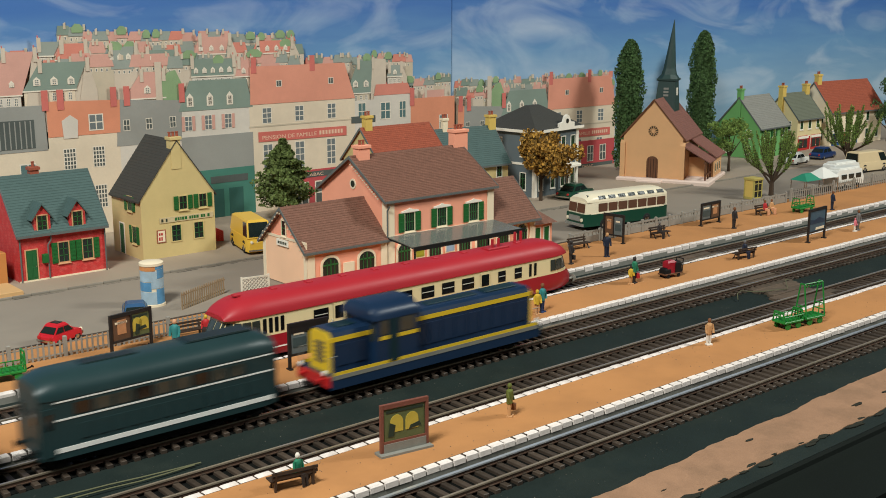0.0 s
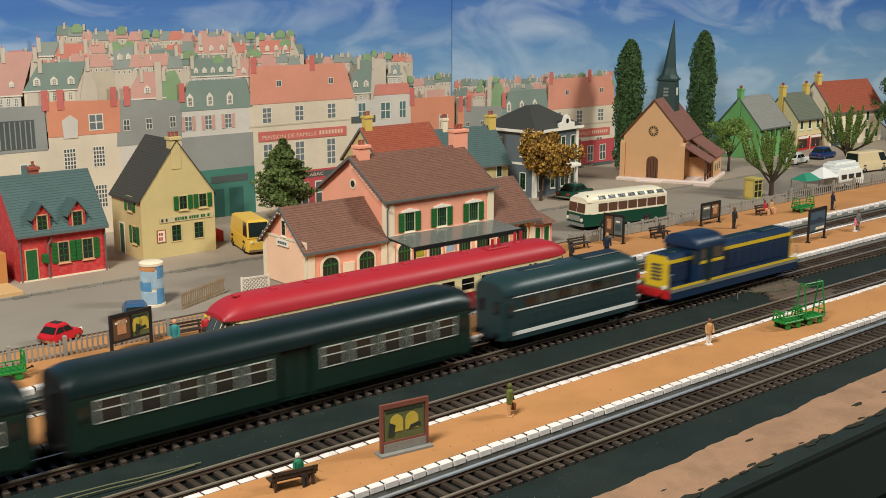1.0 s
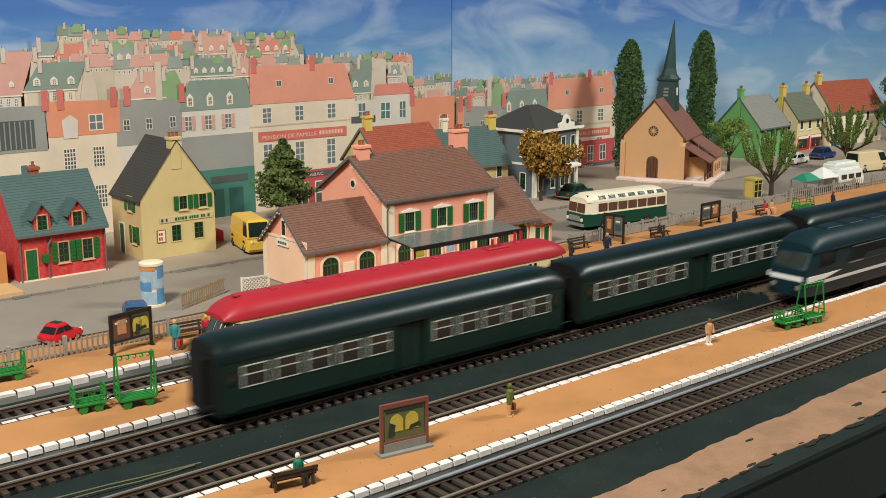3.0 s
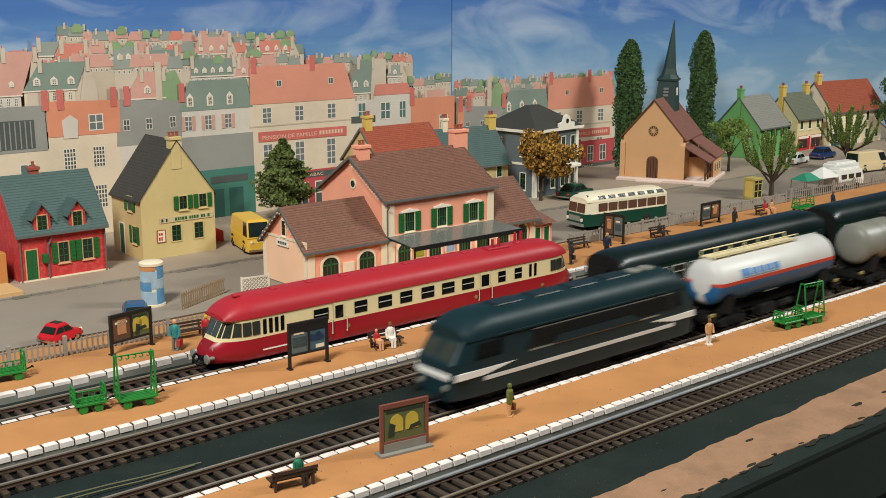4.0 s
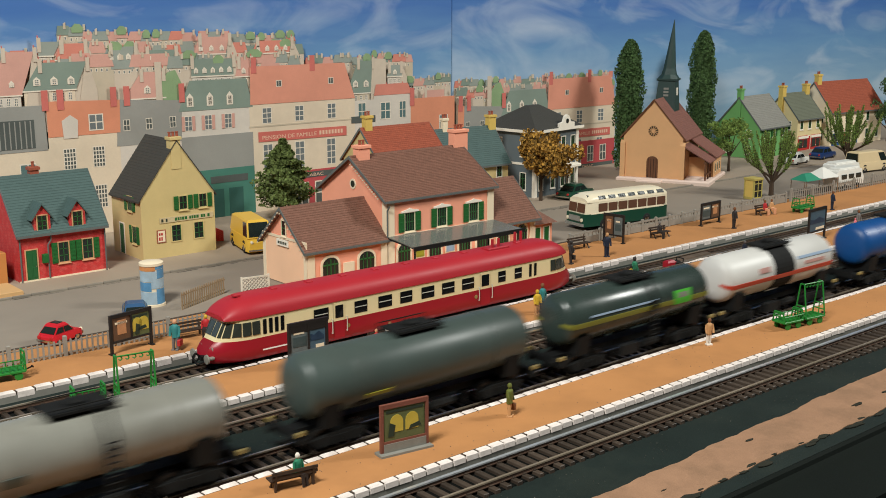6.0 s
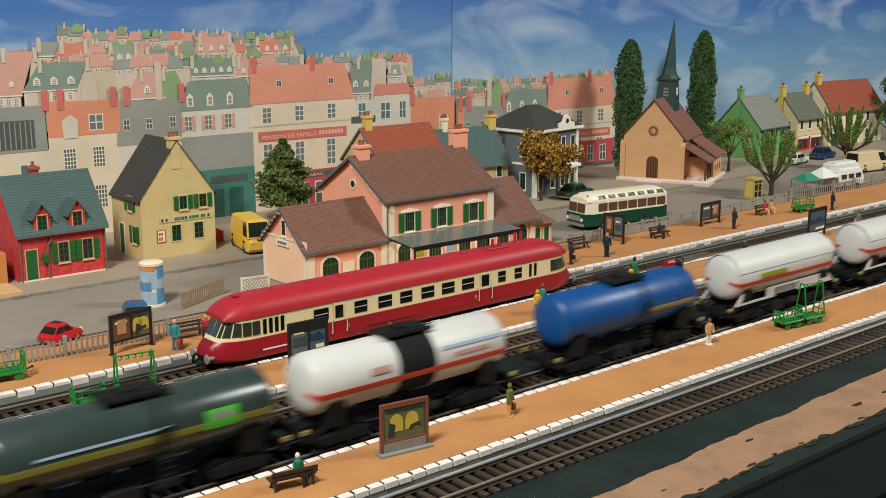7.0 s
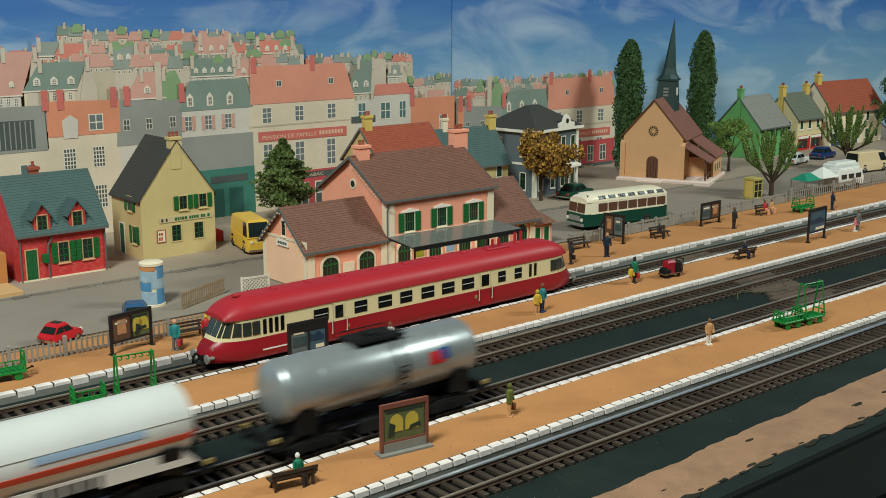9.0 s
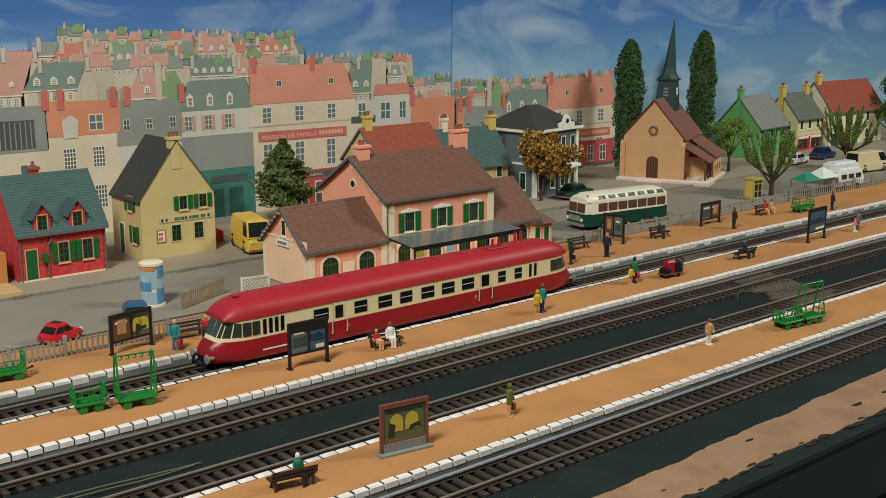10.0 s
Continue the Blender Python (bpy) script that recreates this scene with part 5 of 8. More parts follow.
def door(owner, x, z, w, h, y=0.0, turn=0.0, material=LEAFDOOR, trim=TRIMWHITE):
    b = Build()
    b.box(-w / 2 - 0.9, -w / 2, -0.5, 0.2, 0, h + 0.9)
    b.box(w / 2, w / 2 + 0.9, -0.5, 0.2, 0, h + 0.9)
    b.box(-w / 2, w / 2, -0.5, 0.2, h, h + 0.9)
    d = part("door", b, trim, owner)
    d.matrix_basis = place(x, y, z, turn)
    b = Build()
    b.box(-w / 2, w / 2, -0.25, 0.1, 0, h)
    for s in (-1, 1):
        for z0, z1 in ((0.08, 0.42), (0.5, 0.92)):
            b.box(s * w / 4 - w * 0.17, s * w / 4 + w * 0.17, -0.45, -0.2, h * z0, h * z1)
    part("door_leaf", b, material, d)
    b = Build()
    b.lathe([(0.3, -0.3), (0.35, -0.8), (0.1, -0.9)], 8, "y", (w * 0.36, 0, h * 0.45))
    part("door_knob", b, STEEL, d)
    return d


def stepped(xa, za, xm, zr, n, hi, lo, under):
    """The outline of one roof slope laid in n overlapping courses."""
    pts = []
    for i in range(n):
        for f, d in ((i / n, hi), ((i + 1) / n, lo)):
            pts.append((xa + (xm - xa) * f, za + (zr - za) * f + d))
    return pts + [(xm, zr + under), (xa, za + under)]


def gable_roof(owner, x0, x1, y0, y1, eave, ridge, material, over=4.0, side=3.0, courses=14, name="roof", edge=ZINC, ym=None):
    """Ridge along x. Each slope is laid in overlapping courses, with an edge board."""
    ym = (y0 + y1) / 2 if ym is None else ym
    b = Build()
    outline = []
    for ye in (y0, y1):
        s = -1 if ye < ym else 1
        slope = (ridge - eave) / abs(ym - ye)
        ya, za = ye + s * over, eave - slope * over
        half = []
        for i in range(courses):
            f0, f1 = i / courses, (i + 1) / courses
            half.append((ya + (ym - ya) * f0, za + (ridge - za) * f0 + 0.62))
            half.append((ya + (ym - ya) * f1, za + (ridge - za) * f1 + 0.2))
        half[-1] = (ym + s * 0.8, ridge + 0.9)
        outline += half if ye == y0 else half[::-1]
        if ye == y0:
            low = [(ya, za - 0.9)]
        else:
            low = [(ya, za - 0.9), (ym, ridge - 1.0)] + low
    b.prism(outline + low, "x", x0 - side, x1 + side)
    r = part(name, b, material, owner)
    b = Build()
    for ye in (y0, y1):
        s = -1 if ye < ym else 1
        slope = (ridge - eave) / abs(ym - ye)
        ya, za = ye + s * over, eave - slope * over
        b.box(x0 - side, x1 + side, min(ya, ya + s * 1.2), max(ya, ya + s * 1.2), za - 1.4, za + 0.3)
        for xe in (x0 - side, x1 + side):
            q = 0.5 if xe > x0 else -0.5
            b.prism([(ya, za + 0.9), (ym, ridge + 0.9), (ym, ridge - 1.6), (ya, za - 1.6)], "x", min(xe, xe + q), max(xe, xe + q))
    pieces("gutter", b, edge, r)
    return r


def shell(owner, x0, x1, y0, y1, z0, eave, ridge, material, name="wall", ym=None, t=2.0):
    """Four walls with gables at the x ends, with thickness."""
    ym = (y0 + y1) / 2 if ym is None else ym
    for xe in (x0, x1 - t):
        b = Build()
        b.prism([(y0, z0), (y1, z0), (y1, eave), (ym, ridge - 1.2), (y0, eave)], "x", xe, xe + t)
        part(name, b, material, owner)
    for ye in (y0, y1 - t):
        b = Build()
        b.box(x0 + t, x1 - t, ye, ye + t, z0, eave)
        part(name, b, material, owner)


def chimney(owner, x, y, z0, z1, w, d, material, pots=2):
    b = Build()
    b.box(x - w / 2, x + w / 2, y - d / 2, y + d / 2, z0, z1 - 2.5)
    b.slab(x - w / 2 - 0.9, x + w / 2 + 0.9, y - d / 2 - 0.9, y + d / 2 + 0.9, z1 - 2.5, z1, 0.3)
    c = part("chimney", b, material, owner)
    for i in range(pots):
        b = Build()
        b.lathe([(1.2, z1), (1.1, z1 + 3.2), (1.4, z1 + 3.3), (1.4, z1 + 4.0), (0.8, z1 + 4.0)], 10, "z", (x + (i - (pots - 1) / 2) * 3.4, y, 0))
        part("chimney_pot", b, POT, c, "clay chimney pot")


def bars(owner, name, x0, x1, z0, z1, y, n, material, seed, turn=None):
    """Plain bars in place of writing that cannot be read."""
    rnd = random.Random(seed)
    b = Build()
    x = x0
    while x < x1 - 1:
        w = rnd.uniform(0.7, 1.5) * (x1 - x0) / n * 0.6
        b.box(x, min(x + w, x1), y - 0.15, y, z0, z1)
        x += w + (x1 - x0) / n * rnd.choice((0.25, 0.3, 0.9))
    return part(name, b, material, owner)


def red_house():
    h = thing("house", "small red brick house with slate roof and dormers", "house", 297, 851, 1.6)
    W, D, E, R = 70, 62, 40, 78
    shell(h, 0, W, 0, D, 0, E, R, BRICKRED)
    gable_roof(h, 0, W, 0, D, E, R, SLATE, 3, 1.5, 22)
    for xd in (19.5, 47.5):
        b = Build()
        b.prism([(xd - 6.5, 34), (xd + 6.5, 34), (xd + 6.5, 50), (xd, 58.5), (xd - 6.5, 50)], "y", -0.6, 18)
        dm = part("dormer", b, BRICKRED, h)
        b = Build()
        for s in (-1, 1):
            b.prism([(xd + s * 8.6, 47), (xd, 59), (xd, 60.4), (xd + s * 9.4, 47.6)], "y", -2.6, 20)
        part("dormer_roof", b, SLATE, dm)
        window(dm, xd, 38.5, 7.4, 12, y=-0.6, trim=TANTRIM, sill=False)
    for xw in (35, 54.5):
        window(h, xw, 12, 8, 15.5, trim=TANTRIM, shutters=SHUTTER, rows=3)
    door(h, 9.5, 1, 8.5, 23.5, trim=TANTRIM)
    b = Build()
    b.slab(17.5, 22, -2.4, 0, 13.5, 20.5, 0.4)
    part("letter_box", b, SHUTTER, h, "green wall letter box")
    b = Build()
    b.path([(25, -2.2, 38), (25, -1.6, 31), (22.4, -1.4, 27), (22.4, -1.2, 1)], 0.6)
    b.path([(1, -1, 38), (1, -1, 0)], 0.6)
    b.path([(69, -1, 38), (69, -1, 0)], 0.6)
    pieces("drain_pipe", b, ZINC, h, "pale zinc drain pipe")
    b = Build()
    b.box(-0.6, W + 0.6, -0.5, 0, 0, 1.2)
    part("plinth", b, CREAMST, h)
    chimney(h, 28, 33, 70, 84, 7, 6, POT, 1)


def yellow_house():
    h = thing("house", "ochre post office house with green shutters, gable to the street", "house", 403, 861, 1.6)
    W, D, E, R = 68, 56, 52, 98
    xm = W / 2 + 1
    # the ridge runs away from the street
    for ye in (0, D - 2):
        b = Build()
        b.prism([(0, 0), (W, 0), (W, E), (xm, R - 1), (0, E)], "y", ye, ye + 2)
        part("wall", b, OCHRE, h)
    for xe in (0, W - 2):
        b = Build()
        b.box(xe, xe + 2, 2, D - 2, 0, E)
        part("wall", b, OCHRE, h)
    for s, x_e in ((-1, 0), (1, W)):
        b = Build()
        slope = (R - E) / abs(xm - x_e)
        xa, za = x_e + s * 2.2, E - slope * 2.2
        b.prism(stepped(xa, za, xm, R, 22, 0.6, 0.3, -0.8), "y", -0.8, D + 1)
        part("roof", b, SLATEDARK, h)
    chimney(h, 34, 3.3, 74, 101, 9, 7.5, OCHRE, 3)
    for xw in (38.5, 57):
        window(h, xw, 39.5, 7.0, 11, trim=OCHRE, shutters=SHUTTER, rows=2)
    for xw in (31, 52):
        window(h, xw, 13, 8.4, 13.5, trim=OCHRE, sill=False, rows=3)
    window(h, 0, 40, 8, 11.5, y=20, turn=-90, trim=OCHRE, shutters=SHUTTER, rows=2)
    window(h, 0, 13, 7, 14, y=14, turn=-90, trim=OCHRE, shutters=SHUTTER, rows=3)
    door(h, 0, 0.5, 8, 26, y=38, turn=-90)
    b = Build()
    b.box(16, 66, -0.6, 0, 29.5, 34.0)
    board = part("sign_board", b, paint("faded_tan_sign", rgb(196, 178, 138), 0.8, 0.2, 5), h, "long pale sign board with green lettering")
    bars(board, "lettering", 17.5, 25, 30.5, 33, -0.6, 3, INK, 5)
    bars(board, "lettering", 30, 64, 30.5, 33, -0.6, 14, SHUTTER, 6)
    b = Build()
    b.box(13, 21, -0.5, 0, 13, 24)
    nt = part("notice_board", b, POT, h, "small framed notice")
    b = Build()
    b.box(13.8, 20.2, -0.7, -0.4, 13.8, 23.2)
    part("notice_sheet", b, CREAMST, nt)
    bars(nt, "lettering", 14.5, 19.5, 19.5, 21.5, -0.7, 2, INKRED, 7)
    bars(nt, "lettering", 14.5, 19.5, 15, 18, -0.7, 2, INKRED, 8)


def station_window(owner, x, z, w, h, y=0.0):
    """A round-headed ground-floor window with a pale surround."""
    def arch(e):
        pts = [(-w / 2 - e, -e * 0.2), (w / 2 + e, -e * 0.2), (w / 2 + e, h * 0.72)]
        for i in range(1, 8):
            a = math.pi * i / 8
            pts.append(((w / 2 + e) * math.cos(a), h * 0.72 + (h * 0.28 + e) * math.sin(a)))
        return pts + [(-w / 2 - e, h * 0.72)]
    b = Build()
    b.prism(arch(2.0), "y", -0.7, 0)
    win = part("window", b, CREAMST, owner)
    win.matrix_basis = place(x, y, z)
    b = Build()
    b.prism(arch(0), "y", -0.9, -0.6)
    part("pane", b, DKGLASS, win)
    b = Build()
    b.box(-0.4, 0.4, -1.2, -0.8, 0, h * 0.95)
    b.box(-w / 2, w / 2, -1.2, -0.8, h * 0.68, h * 0.74)
    for s in (-1, 1):
        b.box(s * w / 4 - 0.25, s * w / 4 + 0.25, -1.2, -0.8, 0, h * 0.85)
    part("glazing_bar", b, SASH, win)


def station():
    h = thing("railway_station", "salmon pink station house with brown tiled roofs", "station", 528, 690, 1.0)
    # main block
    W, D, E, R, ym = 112, 90, 61, 90, 45
    shell(h, 0, W, 0, D, 0, E, R, SALMON, ym=ym)
    gable_roof(h, 0, W, 0, D, E, R, TILEBROWN, 2.2, 4, 30, ym=ym)
    b = Build()
    for x0 in (-0.5, W - 6.5):
        b.box(x0, x0 + 7, -0.7, 0, 0, E - 2)
    b.box(-0.6, 0, -0.7, 6, 0, E - 2)
    b.box(0, W, -0.8, 0, 29.5, 31.5)
    pieces("corner_stone", b, CREAMST, h, "cream corner stones and string course")
    for xw in (22, 55.5, 90):
        window(h, xw, 33.5, 9.5, 14.5, trim=CREAMST, shutters=SHUTTER, lintel=TRIMWHITE, cols=4, rows=2)
    b = Build()
    b.lathe([(4.2, -0.5), (4.2, 0.2), (3.0, 0.3)], 18, "x", (0, ym, 68))
    oc = part("round_window", b, CREAMST, h, "round gable window with cream ring")
    b = Build()
    b.lathe([(2.8, -0.6), (2.8, 0.1)], 16, "x", (0, ym, 68))
    part("pane", b, DKGLASS, oc)
    chimney(h, 8, 44, 78, 99, 11, 8, SALMON, 2)
    chimney(h, 113, 46, 80, 104, 15, 8, SALMON, 3)
    for xw in (16, 48, 80, 100):
        station_window(h, xw, 3, 12, 21)
    for xw in (32, 64):
        b = Build()
        b.box(xw - 5, xw + 5, -1, 0, 10, 22)
        ps = part("poster", b, CREAMST, h, "framed platform poster")
        b = Build()
        b.box(xw - 4.2, xw + 4.2, -1.3, -0.9, 11, 21)
        part("poster_sheet", b, OLIVE if xw < 40 else PALEBLUE, ps)
    b = Build()
    for k in range(16):
        y = 5.5 + k * 2.4
        b.box(-5.4, -4.4, y, y + 0.7, 61 - 3.2 + (y / 45) * 29 - 0.5, 61 - 3.2 + (y / 45) * 29 + 0.5)
    pieces("roof_bracket", b, CREAMST, h, "row of small pale rafter ends under the gable")
    b = Build()
    b.path([(-0.8, -4, 56), (-0.8, -1, 52), (-0.8, -1, 31)], 0.7)
    pieces("drain_pipe", b, ZINC, h)
    # canopy
    b = Build()
    b.loft([[(0, 0, 31.5), (W, 0, 31.5), (W, 0, 30.7), (0, 0, 30.7)], [(-2, -36, 28.8), (W + 1, -36, 28.8), (W + 1, -36, 28.0), (-2, -36, 28.0)]])
    cano = part("canopy", b, GLASSROOF, h, "grey glass platform canopy")
    cano.visible_shadow = False
    b = Build()
    b.box(-3, W + 2, -37.5, -36, 26.2, 29.4)
    for k in range(9):
        x = k * W / 8
        b.prism([(0, 30.6), (-36, 27.9), (-36, 26.6), (0, 29.3)], "x", x - 0.35, x + 0.35)
    b.path([(0, -34, 27.5), (0, -34, 0)], 0.8)
    b.path([(W, -34, 27.5), (W, -34, 0)], 0.8)
    part("canopy_frame", b, DARK, cano)
    # left wing
    x0, x1 = -75, -1
    shell(h, x0, x1, 0, 62, 0, 31, 59, SALMON, ym=31)
    gable_roof(h, x0, x1, 0, 62, 31, 59, TILEBROWN, 2, 4, 20, ym=31, name="wing_roof")
    b = Build()
    b.box(x0 - 0.5, x0, 0.2, 61.8, 0, 36)
    part("gable_wall", b, paint("peach_gable_plaster", rgb(242, 196, 160), 0.8, 0.1, 30, 0.2, 0.5), h, "peach plastered gable wall")
    b = Build()
    b.box(x0 - 0.8, x0 - 0.5, 0.2, 4.5, 0, 35)
    b.box(x0 - 0.8, x0 - 0.5, 57.5, 61.8, 0, 35)
    b.box(x0 - 0.5, x0 + 6, -0.7, 0, 0, 29)
    b.box(x1 - 6, x1, -0.7, 0, 0, 29)
    b.box(x0 - 1.0, x0 - 0.5, 0, 62, 35, 37)
    pieces("wing_trim", b, CREAMST, h, "cream corner stones and gable course")
    for xw in (-55, -21):
        station_window(h, xw, 4, 14, 19)
    b = Build()
    b.box(-43, -33, -1, 0, 6, 17)
    part("poster", b, CREAMST, h, "pale framed wall poster")
    window(h, x0 - 0.5, 38, 5, 11, y=31, turn=-90, trim=CREAMST, cols=1, rows=2)
    b = Build()
    b.box(x0 - 1.8, x0 - 0.9, 24, 40, 29.5, 34.5)
    sg = part("station_sign", b, TRIMWHITE, h, "small station name board")
    b = Build()
    for q in range(5):
        b.box(x0 - 2.0, x0 - 1.8, 26 + q * 2.6, 27.6 + q * 2.6, 31, 33)
    part("lettering", b, INK, sg)
    b = Build()
    for k in range(9):
        for s in (-1, 1):
            yy = 31 + s * (k * 3.8 + 1.5)
            b.box(x0 - 5.2, x0 - 4.4, yy, yy + 0.7, 56.2 - abs(yy - 31) * 0.9, 57.2 - abs(yy - 31) * 0.9)
    pieces("wing_bracket", b, CREAMST, h)
    # right wing and low annex
    shell(h, 113, 162, 0, 62, 0, 31, 59, SALMON, ym=31)
    gable_roof(h, 113, 162, 0, 62, 31, 59, TILEBROWN, 5, 3, 20, ym=31, name="wing_roof")
    b = Build()
    b.box(156, 162.5, -0.7, 0, 0, 29)
    pieces("wing_trim", b, CREAMST, h)
    for xw in (124, 146):
        station_window(h, xw, 4, 12, 19)
    b = Build()
    b.box(163, 186, 2, 36, 0, 20)
    ax = part("annex", b, SALMON, h, "low salmon annex with green doors")
    b = Build()
    b.loft([[(160, -2, 20), (189, -2, 20), (189, 40, 20), (160, 40, 20)], [(162, 18, 30), (180, 18, 30), (180, 20, 30), (162, 20, 30)]])
    part("annex_roof", b, TILEBROWN, ax)
    b = Build()
    b.slab(166, 178, 22, 34, 27, 34, 0.5)
    part("roof_lantern", b, GREYROOF, ax, "pale flat roof box")
    for xw in (168, 179):
        door(ax, xw, 0.5, 6, 16, y=2, material=SHUTTER)


def church():
    h = thing("church", "small honey stone church with slender dark green spire", "church", 1044, 895, 1.6, math.degrees(math.atan2(-66, 31)))
    # local x runs along the west gable, y into the nave
    W, D, E, R = 72, 88, 54, 96
    xm = W / 2
    b = Build()
    b.slab(-6, W + 34, -8, D + 4, -1.4, 4, 1.5)
    b.slab(20, 50, -14, -8, -1.4, 2.5, 0.8)
    part("plinth", b, BASEWHITE, h, "whitish stepped plinth")
    for ye in (0, D - 2):
        b = Build()
        b.prism([(0, 4), (W, 4), (W, E), (xm, R), (0, E)], "y", ye, ye + 2)
        part("wall", b, CHURCHST, h)
    for xe in (0, W - 2):
        b = Build()
        b.box(xe, xe + 2, 2, D - 2, 4, E)
        part("wall", b, CHURCHST, h)
    for s, x_e in ((-1, 0), (1, W)):
        b = Build()
        slope = (R - E) / xm
        xa, za = x_e + s * 4, E - slope * 4
        b.prism(stepped(xa, za, xm, R, 24, 1.4, 1.1, 0.0), "y", -2, D + 2)
        part("roof", b, CHURCHROOF, h)
    b = Build()
    for s, x_e in ((-1, -4), (1, W + 4)):
        b.prism([(x_e, E - 4.7), (xm, R - 0.2), (xm, R + 2.0), (x_e, E - 2.6)], "y", -3, -2)
    pieces("gable_board", b, WOOD, h)
    b = Build()
    for xq in (-3, W - 3):
        b.loft([[(xq, -3, 4), (xq + 6, -3, 4), (xq + 6, 0, 4), (xq, 0, 4)], [(xq, -3, 44), (xq + 6, -3, 44), (xq + 6, 0, 48), (xq, 0, 48)]])
    pieces("buttress", b, CHURCHST, h)
    b = Build()
    pts = [(29, 4), (43, 4), (43, 24)] + [(36 + 7 * math.cos(math.pi * i / 8), 24 + 6 * math.sin(math.pi * i / 8)) for i in range(1, 8)] + [(29, 24)]
    b.prism(pts, "y", -0.5, 0.1)
    dr = part("door", b, WOOD, h, "dark brown arched church door")
    b = Build()
    for k in range(4):
        b.box(31 + k * 3.2, 31.4 + k * 3.2, -0.9, -0.4, 4, 27)
    part("door_board", b, DARK, dr)
    b = Build()
    b.lathe([(6.0, -0.8), (6.0, 0.1)], 20, "y", (36, 0, 60))
    rs = part("rose_window", b, DKGLASS, h, "small round rose window")
    b = Build()
    for k in range(6):
        a = math.pi * k / 6
        b.rod((36 - 6 * math.cos(a), -0.9, 60 - 6 * math.sin(a)), (36 + 6 * math.cos(a), -0.9, 60 + 6 * math.sin(a)), 0.5, 6)
    pieces("rose_tracery", b, CHURCHST, rs)
    # belfry and spire
    b = Build()
    b.loft([[(25, 40, 78), (51, 40, 78), (51, 66, 78), (25, 66, 78)], [(29, 43, 116), (49, 43, 116), (49, 63, 116), (29, 63, 116)], [(27, 41, 117), (51, 41, 117), (51, 65, 117), (27, 65, 117)], [(27, 41, 119), (51, 41, 119), (51, 65, 119), (27, 65, 119)]])
    bf = part("belfry", b, SPIRE, h)
    b = Build()
    n = 8
    rings = []
    for r, z in ((13.5, 119), (9.5, 124), (7.6, 131), (0.4, 189)):
        rings.append([(39 + (z - 119) * 0.06 + r * math.cos(2 * math.pi * (i + 0.5) / n), 53 + r * math.sin(2 * math.pi * (i + 0.5) / n), z) for i in range(n)])
    b.loft(rings)
    part("spire", b, SPIRE, h, "tall thin slate spire")
    for q in range(3):
        b = Build()
        b.box(36, 42, 41.0 + 0.2 * q, 43.2, 98 + q * 4, 100.4 + q * 4)
        part("belfry_louvre", b, GREYROOF, bf)
    b = Build()
    b.box(49, 50.6, 50, 55, 99, 108)
    part("belfry_opening", b, TRIMWHITE, bf)
    # side porch
    b = Build()
    b.box(W, W + 30, 34, 82, 4, 27)
    pc = part("side_chapel", b, CHURCHST, h)
    b = Build()
    for yq in (2, 17, 31):
        b.box(W + 26, W + 28, yq, yq + 2, 4, 25)
    b.box(W + 25.5, W + 28.5, 1, 34, 24, 26.5)
    b.box(W + 25.8, W + 28.2, 2, 31, 10, 11.5)
    pieces("porch_post", b, WOOD, h, "timber porch posts and rail")
    b = Build()
    b.loft([[(W - 1, -2, 44), (W + 33, -2, 25), (W + 33, -2, 26.4), (W - 1, -2, 45.6)], [(W - 1, 36, 44), (W + 33, 36, 25), (W + 33, 36, 26.4), (W - 1, 36, 45.6)]])
    b.loft([[(W - 1, 33, 50), (W + 34, 33, 27), (W + 34, 33, 28.6), (W - 1, 33, 51.6)], [(W - 1, 86, 50), (W + 34, 86, 27), (W + 34, 86, 28.6), (W - 1, 86, 51.6)]])
    pieces("porch_roof", b, CHURCHROOF, h)
    for yq in (46, 58, 70):
        window(pc, W + 30, 10, 4, 9, y=yq, turn=90, trim=CREAMST, sill=False, cols=1)


def plain_house(x, y, turn, W, D, E, R, wall, roof, label, floors=2, cols=3, chim=None, trim=TRIMWHITE, shut=None, side_cols=2, doorm=WOOD):
    h = thing("house", label, "house", x, y, 1.6, turn)
    shell(h, 0, W, 0, D, 0, E, R, wall)
    gable_roof(h, 0, W, 0, D, E, R, roof, 3, 2, 20)
    fh = E / floors
    for f in range(floors):
        for c in range(cols):
            if f == 0 and c == cols // 2:
                door(h, W * (c + 0.5) / cols, 0.5, 7, min(20, fh * 0.8), material=doorm, trim=trim)
            else:
                window(h, W * (c + 0.5) / cols, f * fh + fh * 0.28, 6.5, fh * 0.5, trim=trim, shutters=shut)
        for c in range(side_cols):
            window(h, 0, f * fh + fh * 0.28, 6, fh * 0.45, y=D * (c + 0.5) / side_cols, turn=-90, trim=trim)
    for cx, cy, w, m in chim or ():
        chimney(h, cx, cy, E, R + 12, w, w * 0.8, m, 2)
    return h


